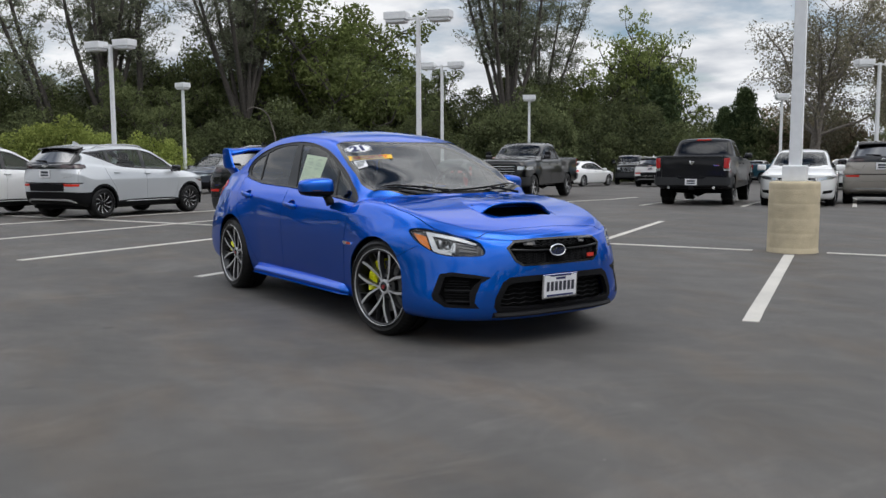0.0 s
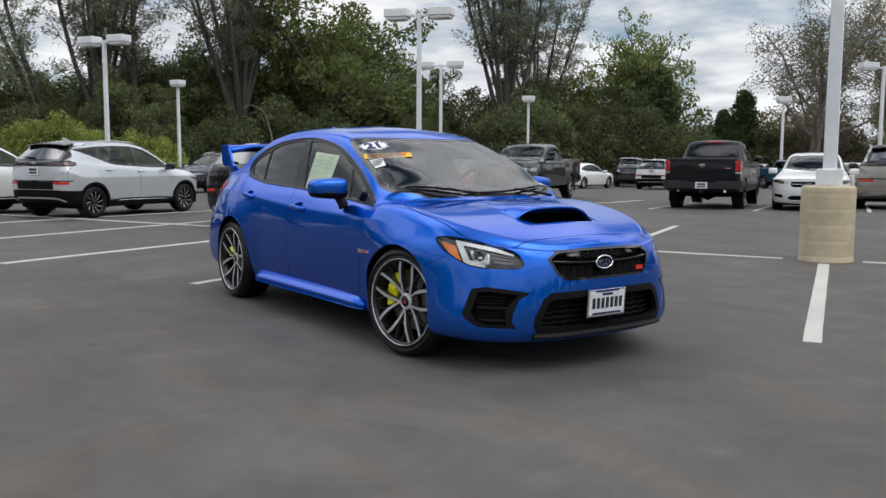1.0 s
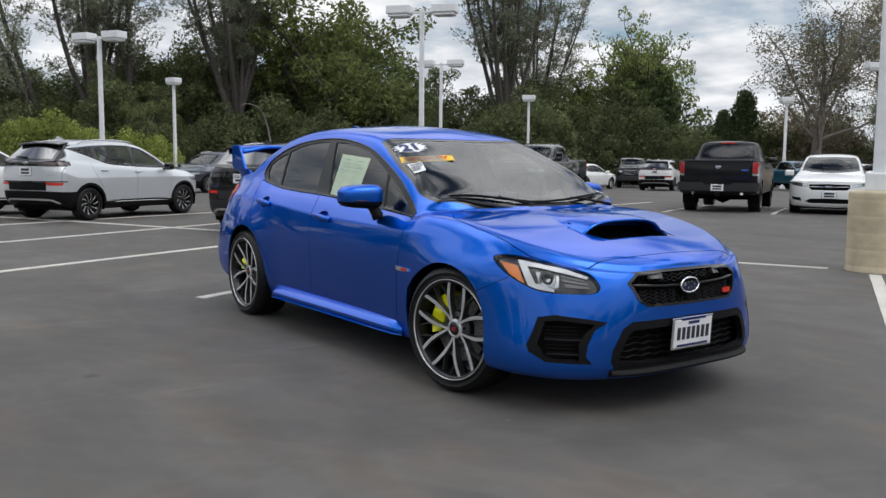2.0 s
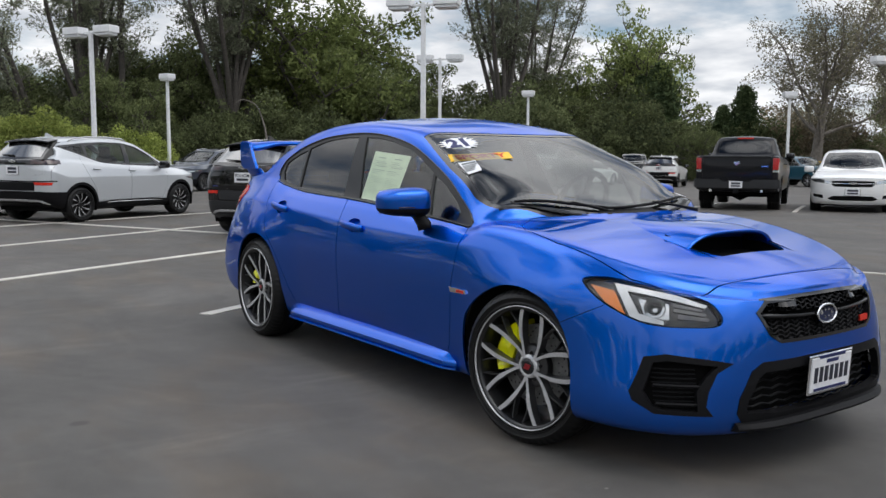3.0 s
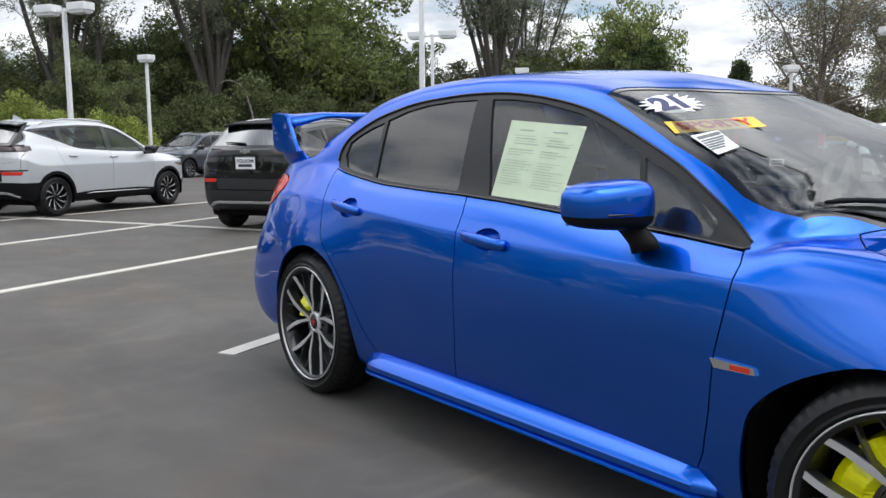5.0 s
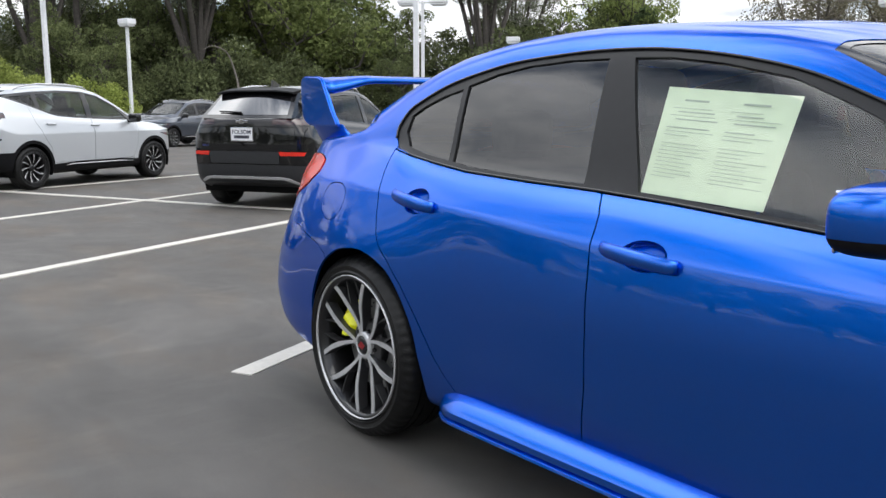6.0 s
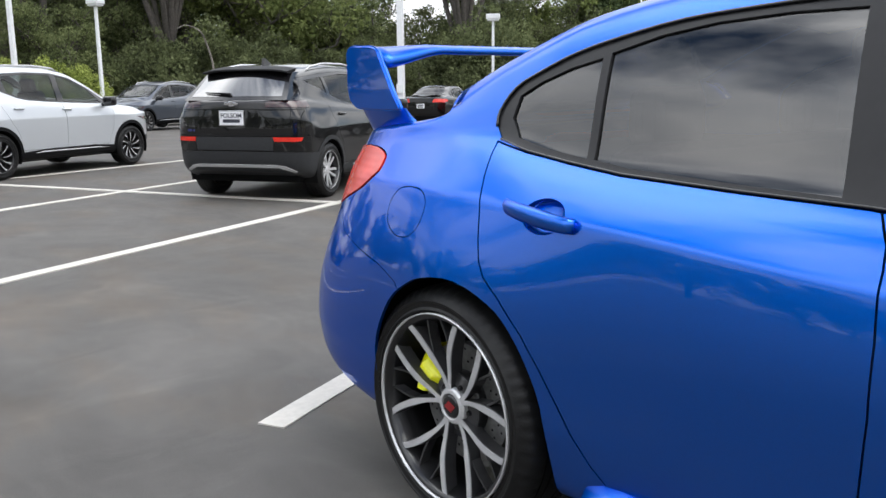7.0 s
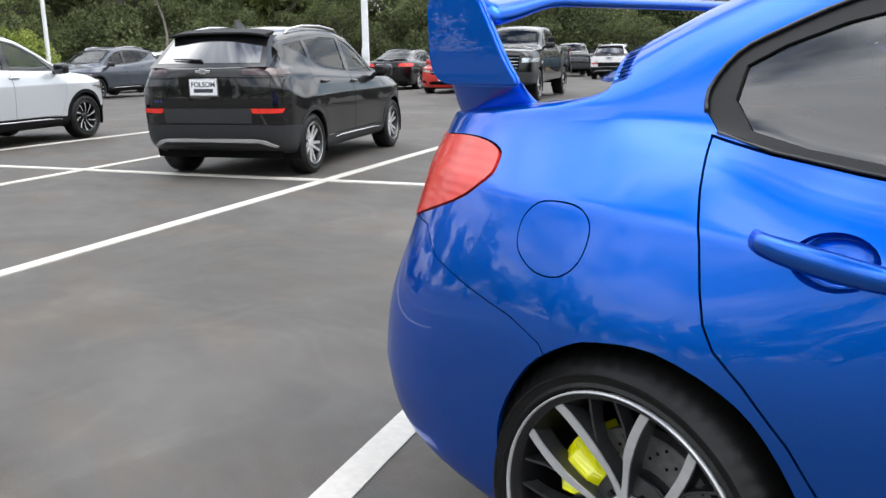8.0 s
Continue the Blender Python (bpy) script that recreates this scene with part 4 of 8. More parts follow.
def build_blue_sedan():
    car = thing("sports_sedan", pose(0, 0, 0), "glossy pearl blue sports sedan with a tall rear wing", "car")
    B, rest = BODY, BODY.solid

    def pair(name, mesh, mat, label="", parent=None, **kw):
        """A right-hand panel and its left twin."""
        a = part(name, B.skin(mesh, name=name, **kw), mat, parent or car, label)
        b = part(name, B.skin(mesh, name=name, mirror=True, **kw), mat, parent or car, label)
        return a, b

    def whole(name, mesh, mat, label="", parent=None, **kw):
        return part(name, B.skin(mesh, name=name, both=True, **kw), mat, parent or car, label)

    gap = 0.0022
    # openings of the wheels
    arch_f = smooth_line([(0.925, 0.10), (0.905, 0.30), (0.925, 0.455), (0.968, 0.522), (1.040, 0.580), (1.144, 0.634), (1.245, 0.663), (1.371, 0.661), (1.490, 0.618), (1.575, 0.520), (1.612, 0.40), (1.622, 0.25), (1.625, 0.10)], 3)
    arch_r = smooth_line([(-1.610, 0.10), (-1.616, 0.35), (-1.606, 0.47), (-1.53, 0.592), (-1.438, 0.657), (-1.365, 0.682), (-1.254, 0.690), (-1.133, 0.655), (-1.06, 0.60), (-1.0, 0.50), (-0.972, 0.38), (-0.965, 0.10)], 3)
    for arch in (arch_f, arch_r):
        rest = B.cut(rest, side_tool(arch, -1.3, -0.5), "DIFFERENCE")
    # hood
    hood = [(1.135, 0.06), (1.125, -0.2), (1.09, -0.42), (1.045, -0.575), (1.12, -0.69), (1.209, -0.745), (1.418, -0.757), (1.597, -0.738), (1.70, -0.726), (1.775, -0.710), (1.93, -0.62), (1.972, -0.575), (1.985, -0.40), (2.006, -0.22), (2.015, -0.1), (2.018, 0.06)]
    hood_piece = B.cut(rest, axis_tool(grow(hood, -gap), 0.55, 1.3, "z"), "INTERSECT")
    scoop_hole = [(1.60, 0.06), (1.60, -0.255), (1.70, -0.262), (1.785, -0.243), (1.812, -0.215), (1.818, 0.06)]
    hood_piece = B.cut(hood_piece, axis_tool(scoop_hole, 0.5, 1.3, "z"), "DIFFERENCE")
    whole("hood", hood_piece, PAINT)
    rest = B.cut(rest, axis_tool(grow(hood, gap), 0.55, 1.3, "z"), "DIFFERENCE")
    # windscreen
    screen = [(0.335, 0.06), (0.325, -0.18), (0.29, -0.37), (0.215, -0.535), (0.215, -0.570), (0.325, -0.596), (0.53, -0.637), (0.785, -0.672), (0.945, -0.664), (1.07, -0.46), (1.112, -0.19), (1.118, 0.06)]
    tool = lambda g: axis_tool(grow(screen, g), 0.86, 1.6, "z")
    glass = whole("windscreen", B.cut(B.solid, tool(0.0), "INTERSECT"), SCREEN_GLASS, "clear windscreen with dealer stickers", thick=0.0, inset=0.004)
    glass.visible_shadow = False
    edge = B.cut(B.cut(B.solid, tool(0.012), "INTERSECT"), tool(-0.012), "DIFFERENCE")
    whole("windscreen_seal", edge, BLACK_GLOSS, thick=0.004, inset=0.002)
    rest = B.cut(rest, tool(0.012), "DIFFERENCE")
    back = [(-1.10, 0.06), (-1.09, -0.30), (-1.12, -0.46), (-1.62, -0.55), (-1.74, -0.50), (-1.82, -0.25), (-1.83, 0.06)]
    glass = whole("rear_window", B.cut(B.solid, axis_tool(back, 1.0, 1.6, "z"), "INTERSECT"), GLASS_TINT, thick=0.0, inset=0.004)
    glass.visible_shadow = False
    rest = B.cut(rest, axis_tool(back, 1.0, 1.6, "z"), "DIFFERENCE")
    roof_in = [(0.22, 0.06), (0.20, -0.50), (-0.4, -0.52), (-1.05, -0.50), (-1.08, 0.06)]
    whole("headliner", B.cut(B.solid, axis_tool(roof_in, 1.2, 1.6, "z"), "INTERSECT"), HEADLINER, "light grey fabric headliner", thick=0.006, inset=0.03)
    # side windows
    low = [(0.862, 0.877), (0.844, 0.8715), (0.665, 0.888), (0.3, 0.915), (-0.087, 0.942), (-0.32, 0.954), (-0.575, 0.961), (-0.853, 0.973), (-1.016, 0.990), (-1.15, 1.008), (-1.255, 1.032)]
    high = [(-1.288, 1.062), (-1.293, 1.10), (-1.258, 1.158), (-1.19, 1.195), (-1.085, 1.238), (-0.96, 1.270), (-0.80, 1.300), (-0.62, 1.315), (-0.45, 1.322), (-0.25, 1.317), (-0.05, 1.293), (0.14, 1.254), (0.28, 1.207), (0.445, 1.137), (0.58, 1.074), (0.69, 1.008), (0.785, 0.946), (0.862, 0.890)]
    dlo = low + smooth_line(high, 3)
    panes = [
        [(-1.238, 1.14), (-1.243, 1.085), (-1.20, 1.038), (-1.10, 1.016), (-0.968, 1.000), (-1.000, 1.226), (-1.09, 1.205), (-1.18, 1.172)],
        [(-0.978, 1.236), (-0.946, 0.999), (-0.853, 0.987), (-0.575, 0.973), (-0.375, 0.966), (-0.412, 1.300), (-0.56, 1.300), (-0.72, 1.290), (-0.85, 1.270)],
        [(-0.325, 1.298), (-0.193, 0.959), (-0.087, 0.954), (0.3, 0.927), (0.490, 0.911), (0.425, 1.110), (0.29, 1.175), (0.14, 1.234), (-0.05, 1.274), (-0.2, 1.293)],
        [(0.447, 1.098), (0.515, 0.909), (0.665, 0.898), (0.735, 0.893), (0.745, 0.935), (0.66, 0.995), (0.56, 1.050)],
    ]
    frame_piece = B.cut(B.solid, side_tool(grow(dlo, -0.001)), "INTERSECT")
    for p in panes:
        frame_piece = B.cut(frame_piece, side_tool(p), "DIFFERENCE")
    pair("window_frame", frame_piece, GREY_TRIM, "satin dark grey window surround", thick=0.016, inset=0.003)
    for p, m in zip(panes, (GLASS_TINT, GLASS_TINT, GLASS, GLASS)):
        for o in pair("side_window", B.cut(B.solid, side_tool(grow(p, 0.004)), "INTERSECT"), m, "dark tinted side window" if m == GLASS_TINT else "clear side window", thick=0.0, inset=0.009):
            o.visible_shadow = False
    for a, b in ((low, 0.004), (smooth_line(high, 3), 0.004)):
        for s in (-1, 1):
            bm = bmesh.new()
            tube(bm, [(q.x, -s * q.y, q.z) for q in (side_point(B, x, z, 0.001) for x, z in (a if a is low else a)) if q], b, 6)
            part("window_seal", bm, BLACK_GLOSS, car, smooth=True)
    rest = B.cut(rest, side_tool(dlo), "DIFFERENCE")
    # doors
    seam = [(-0.300, 0.952), (-0.270, 0.900), (-0.262, 0.862), (-0.252, 0.75), (-0.250, 0.62), (-0.262, 0.45), (-0.283, 0.326), (-0.288, 0.280)]
    front_door = [(0.852, 0.8665)] + [(x, z - 0.004) for x, z in low[2:5]] + [(-0.300, 0.948)] + seam[1:] + [(0.770, 0.280), (0.792, 0.33), (0.815, 0.45), (0.832, 0.604), (0.852, 0.70), (0.866, 0.79), (0.868, 0.84)]
    rear_edge = [(-1.262, 1.026), (-1.240, 0.945), (-1.212, 0.87), (-1.194, 0.80), (-1.178, 0.75), (-1.155, 0.715), (-1.10, 0.672), (-1.027, 0.600), (-0.978, 0.53), (-0.930, 0.45), (-0.897, 0.39), (-0.850, 0.325), (-0.800, 0.280)]
    rear_door = [(-0.300, 0.948)] + [(x, z - 0.004) for x, z in low[5:10]] + rear_edge + seam[:0:-1]
    handles = (([(-1.122, 0.887), (-0.904, 0.861)], (-1.004, 0.872), 0.064, 0.040), ([(-0.214, 0.825), (0.012, 0.806)], (-0.092, 0.818), 0.070, 0.037))
    for (poly, name), (ends, mid, ra, rb) in zip(((rear_door, "rear_door"), (front_door, "front_door")), handles):
        piece = B.cut(rest, side_tool(grow(poly, -gap)), "INTERSECT")
        oval = [(mid[0] + ra * math.cos(2 * math.pi * i / 28), mid[1] + rb * math.sin(2 * math.pi * i / 28)) for i in range(28)]
        piece = B.cut(piece, side_tool(oval), "DIFFERENCE")
        doors = pair(name, piece, PAINT)
        rest = B.cut(rest, side_tool(grow(poly, gap)), "DIFFERENCE")
        for door, s in zip(doors, (1, -1)):
            bm = bmesh.new()
            rows = []
            for k in range(6):
                f, d = math.cos(k / 5 * math.pi / 2 * 0.92), 0.042 * math.sin(k / 5 * math.pi / 2)
                ring = []
                for x, z in oval:
                    px, pz = mid[0] + (x - mid[0]) * f, mid[1] + (z - mid[1]) * f
                    q = side_point(B, px, pz)
                    ring.append(bm.verts.new((px, s * (q.y + d), pz)))
                rows.append(ring)
            for a, b in zip(rows, rows[1:]):
                for i in range(28):
                    bm.faces.new((a[i], a[(i + 1) % 28], b[(i + 1) % 28], b[i]))
            bm.faces.new(rows[-1])
            bmesh.ops.recalc_face_normals(bm, faces=bm.faces)
            if s > 0:
                bmesh.ops.reverse_faces(bm, faces=[f for f in bm.faces if f.normal.y > 0.3])
            part("handle_recess", bm, PAINT, door, smooth=True)
            bm = bmesh.new()
            (x0, z0), (x1, z1) = ends
            pts = []
            for i in range(15):
                t = i / 14
                q = side_point(B, x0 + (x1 - x0) * t, z0 + (z1 - z0) * t)
                lift = 0.002 + 0.020 * math.sin(math.pi * min(1, max(0, t))) ** 0.45
                pts.append((q.x, s * (q.y - lift), q.z))
            tube(bm, pts, [0.012 + 0.003 * math.sin(math.pi * i / 14) for i in range(15)], 12, 1.45)
            part("door_handle", bm, PAINT, door, smooth=True)
    # fuel flap
    flap = smooth_line([(-1.527, 0.897), (-1.462, 0.893), (-1.428, 0.862), (-1.436, 0.805), (-1.478, 0.770), (-1.545, 0.768), (-1.600, 0.800), (-1.606, 0.850), (-1.576, 0.886)], 4, True)
    part("fuel_flap", B.skin(B.cut(rest, side_tool(grow(flap, -0.002)), "INTERSECT")), PAINT, car)
    rest = B.cut(rest, side_tool(grow(flap, 0.001)), "DIFFERENCE")
    # tail lamps
    w_tail, w_head = (-1, -1), (1, -1)
    tail = smooth_line([(-1.25, 0.955), (-1.051, 0.972), (-0.90, 0.984), (-0.805, 0.984), (-0.735, 0.970), (-0.706, 0.945), (-0.700, 0.908), (-0.775, 0.852), (-0.98, 0.784), (-1.08, 0.772), (-1.25, 0.79)], 3, True)
    tool = lambda g: skew_tool(grow(tail, g), (0, 0, 0), w_tail, 1.2, 2.6)
    pair("tail_lamp", B.cut(rest, tool(-0.002), "INTERSECT"), RED_LENS, "red tail lamp", thick=0.02, inset=-0.004)
    rest = B.cut(rest, tool(0.002), "DIFFERENCE")
    # headlamps
    head = smooth_line([(0.574, 0.716), (0.605, 0.735), (0.685, 0.737), (0.778, 0.722), (0.923, 0.696), (1.025, 0.667), (1.066, 0.632), (1.080, 0.600), (1.055, 0.579), (0.96, 0.576), (0.86, 0.577), (0.785, 0.588), (0.709, 0.617), (0.629, 0.661)], 3, True)
    tool = lambda poly, g=0.0: skew_tool(grow(poly, g) if g else poly, (0, 0, 0), w_head, 0.9, 2.6)
    lamps = pair("headlamp", B.cut(B.solid, tool(head, -0.002), "INTERSECT"), BLACK_GLOSS, "clear headlamp with amber corner and white light bar", thick=0.01, inset=0.030)
    amber = [(0.600, 0.712), (0.690, 0.695), (0.728, 0.612), (0.705, 0.622), (0.655, 0.650)]
    drl = [(0.690, 0.724), (0.80, 0.713), (0.92, 0.689), (1.03, 0.654), (1.02, 0.645), (0.92, 0.668), (0.80, 0.690), (0.737, 0.697), (0.778, 0.618), (0.87, 0.596), (0.87, 0.582), (0.785, 0.592), (0.745, 0.606)]
    ribs = [[(0.900, 0.662), (1.010, 0.642), (1.010, 0.634), (0.900, 0.650)], [(0.905, 0.645), (1.025, 0.626), (1.025, 0.616), (0.905, 0.632)], [(0.92, 0.624), (1.035, 0.610), (1.035, 0.598), (0.92, 0.606)]]
    reflector = [(0.775, 0.675), (0.89, 0.66), (0.89, 0.602), (0.80, 0.606)]
    for poly, m, name, d in ((amber, AMBER, "amber_reflector", 0.012), (drl, LAMP_SILVER, "light_bar", 0.010), (reflector, LAMP_CHROME, "reflector", 0.027)) + tuple((q, LAMP_SMOKE, "lamp_rib", 0.012) for q in ribs):
        piece = B.cut(B.solid, tool(poly), "INTERSECT")
        part(name, B.skin(piece, thick=0.012, inset=d), m, lamps[0])
        part(name, B.skin(piece, thick=0.012, inset=d, mirror=True), m, lamps[1])
    wv = Vector((1, -1, 0)).normalized()
    side = Vector((1, 1, 0)).normalized()
    for lamp, s in zip(lamps, (1, -1)):
        p = B.tree.ray_cast(side * 0.838 + Vector((0, 0, 0.638)) + wv * 2.6, -wv)[0] - wv * 0.012
        m = Matrix.Diagonal((1, s, 1, 1)) @ look(p, p - wv)
        for name, prof, mat in (("projector_bezel", [(0.026, 0.0), (0.030, -0.014), (0.037, -0.014), (0.040, 0.004)], LAMP_CHROME), ("projector_lens", [(0.0001, -0.016), (0.012, -0.014), (0.022, -0.008), (0.027, 0.0)], BLACK_GLOSS)):
            bm = bmesh.new()
            lathe(bm, prof, 28, "z", m)
            bmesh.ops.recalc_face_normals(bm, faces=bm.faces)
            part(name, bm, mat, lamp, smooth=True)
    piece = B.cut(rest, tool(head, -0.001), "INTERSECT")
    for k, lamp in enumerate(lamps):
        o = part("lamp_lens", B.skin(piece, thick=0.0, inset=0.001, mirror=bool(k)), LENS, lamp)
        o.visible_shadow = False
    rest = B.cut(rest, tool(head, 0.002), "DIFFERENCE")
    # mouth of the bumper
    grille = [(0.06, 0.508), (-0.295, 0.510), (-0.345, 0.538), (-0.388, 0.622), (-0.335, 0.661), (-0.15, 0.668), (0.06, 0.669)]
    lower = [(0.06, 0.205), (-0.30, 0.212), (-0.470, 0.228), (-0.494, 0.262), (-0.487, 0.316), (-0.436, 0.412), (-0.388, 0.440), (0.06, 0.446)]
    fog = [(-0.515, 0.446), (-0.60, 0.461), (-0.70, 0.475), (-0.745, 0.462), (-0.786, 0.334), (-0.783, 0.305), (-0.745, 0.266), (-0.59, 0.260), (-0.612, 0.292), (-0.602, 0.347), (-0.57, 0.415)]
    for poly, name, deep, label in ((grille, "grille_backing", 0.045, ""), (lower, "intake_backing", 0.07, "")):
        whole(name, B.cut(B.solid, axis_tool(grow(poly, 0.004), 1.4, 2.6, "x"), "INTERSECT"), DARK_VOID, label, thick=0.006, inset=deep)
        ring = B.cut(B.cut(B.solid, axis_tool(grow(poly, 0.004), 1.4, 2.6, "x"), "INTERSECT"), axis_tool(grow(poly, -0.009 if poly is grille else -0.034), 1.4, 2.6, "x"), "DIFFERENCE")
        whole(name.replace("backing", "frame"), ring, BLACK_GLOSS if poly is grille else BLACK_SATIN, thick=0.03, inset=-0.003)
        rest = B.cut(rest, axis_tool(poly, 1.4, 2.6, "x"), "DIFFERENCE")
    pair("fog_backing", B.cut(B.solid, axis_tool(grow(fog, 0.004), 1.4, 2.6, "x"), "INTERSECT"), DARK_VOID, thick=0.006, inset=0.05)
    ring = B.cut(B.cut(B.solid, axis_tool(grow(fog, 0.004), 1.4, 2.6, "x"), "INTERSECT"), axis_tool([(-0.562, 0.438), (-0.70, 0.455), (-0.732, 0.446), (-0.764, 0.34), (-0.750, 0.292), (-0.728, 0.279), (-0.634, 0.274), (-0.634, 0.35), (-0.604, 0.40)], 1.4, 2.6, "x"), "DIFFERENCE")
    pair("fog_bezel", ring, BLACK_SATIN, "black plastic fog lamp bezel", thick=0.03, inset=-0.001)
    rest = B.cut(rest, axis_tool(fog, 1.4, 2.6, "x"), "DIFFERENCE")
    # bumpers off the rest
    nose = [(1.40, 0.05), (1.50, 0.505), (1.547, 0.548), (1.715, 0.634), (1.80, 0.75), (2.4, 0.80), (2.4, 0.05)]
    stern = [(-2.5, 0.790), (-1.96, 0.787), (-1.876, 0.733), (-1.724, 0.700), (-1.589, 0.676), (-1.50, 0.646), (-1.42, 0.56), (-1.42, 0.05), (-2.5, 0.05)]
    whole("front_bumper", B.cut(rest, side_tool(grow(nose, -0.0015), -1.3, 0.1), "INTERSECT"), PAINT)
    whole("rear_bumper", B.cut(rest, side_tool(grow(stern, -0.0015), -1.3, 0.1), "INTERSECT"), PAINT)
    for p in (nose, stern):
        rest = B.cut(rest, side_tool(grow(p, 0.001), -1.3, 0.1), "DIFFERENCE")
    whole("body_shell", rest, PAINT)
    return car


BLUE_SEDAN = build_blue_sedan()


def sheet(corners, lift=0.0, thick=0.0012, nu=1, nv=1):
    """A thin sheet over four corners (top left, top right, bottom right, bottom left) and its frame: origin at the middle, x right, y up."""
    a, b, c, d = (Vector(q) for q in corners)
    right, up = ((b - a) + (c - d)).normalized(), ((a - d) + (b - c))
    nrm = right.cross(up).normalized()
    up = nrm.cross(right)
    mid = (a + b + c + d) / 4 + nrm * lift
    m = Matrix.Translation(mid) @ Matrix((right, up, nrm)).transposed().to_4x4()
    bm = bmesh.new()
    top = [bm.verts.new(q + nrm * (lift + thick)) for q in (a, b, c, d)]
    low = [bm.verts.new(q + nrm * lift) for q in (a, b, c, d)]
    bm.faces.new(top[::-1])
    bm.faces.new(low)
    for i in range(4):
        bm.faces.new((top[i], top[(i + 1) % 4], low[(i + 1) % 4], low[i]))
    bmesh.ops.recalc_face_normals(bm, faces=bm.faces)
    return bm, m


def bars(rows, m, lift):
    """Plain bars for writing that cannot be read: rows of (x0, x1, y, height) in a sheet's frame."""
    bm = bmesh.new()
    for x0, x1, y, h in rows:
        box(bm, (x0, y - h / 2, lift), (x1, y + h / 2, lift + 0.0008), m)
    return bm


def plate_thing(parent, m, wide=0.305, high=0.152, tilt=0.0, frame_mat=None, seven=True, busy=True, word=""):
    """A licence plate with plain bars for its number, in a frame; x right, y up, z out."""
    fr = part("plate_frame", new_box((-wide / 2 - 0.012, -high / 2 - 0.012, -0.008), (wide / 2 + 0.012, high / 2 + 0.012, 0.001), 0.004), frame_mat or CHROME, parent, at=m)
    part("number_plate", new_box((-wide / 2, -high / 2, 0.0), (wide / 2, high / 2, 0.004), 0.003), PLATE, fr, "white number plate with plain dark bars")
    bm = bmesh.new()
    if seven:
        for k in range(7):
            x = -0.118 + 0.0392 * k
            box(bm, (x - 0.013, -0.034, 0.0035), (x + 0.013, 0.034, 0.0055))
    else:
        if word:
            part("plate_word", text_mesh(word, 0.072, INK, 0.0006, 0.0015), None, fr, at=pose(0, 0.028, 0.0046))
        else:
            box(bm, (-0.11, 0.008, 0.0035), (0.11, 0.055, 0.0055))
        box(bm, (-0.11, -0.05, 0.0035), (0.11, -0.012, 0.0055))
    part("plate_bars", bm, INK, fr)
    if busy:
        bm = bmesh.new()
        box(bm, (-0.045, high / 2 - 0.028, 0.0035), (0.045, high / 2 - 0.012, 0.0055))
        box(bm, (-0.125, -high / 2 + 0.004, 0.0035), (0.125, -high / 2 + 0.016, 0.0055))
        box(bm, (-0.10, high / 2 - 0.006, 0.0015), (0.10, high / 2 + 0.008, 0.0045))
        part("frame_bars", bm, INK_BLUE, fr)
    return fr


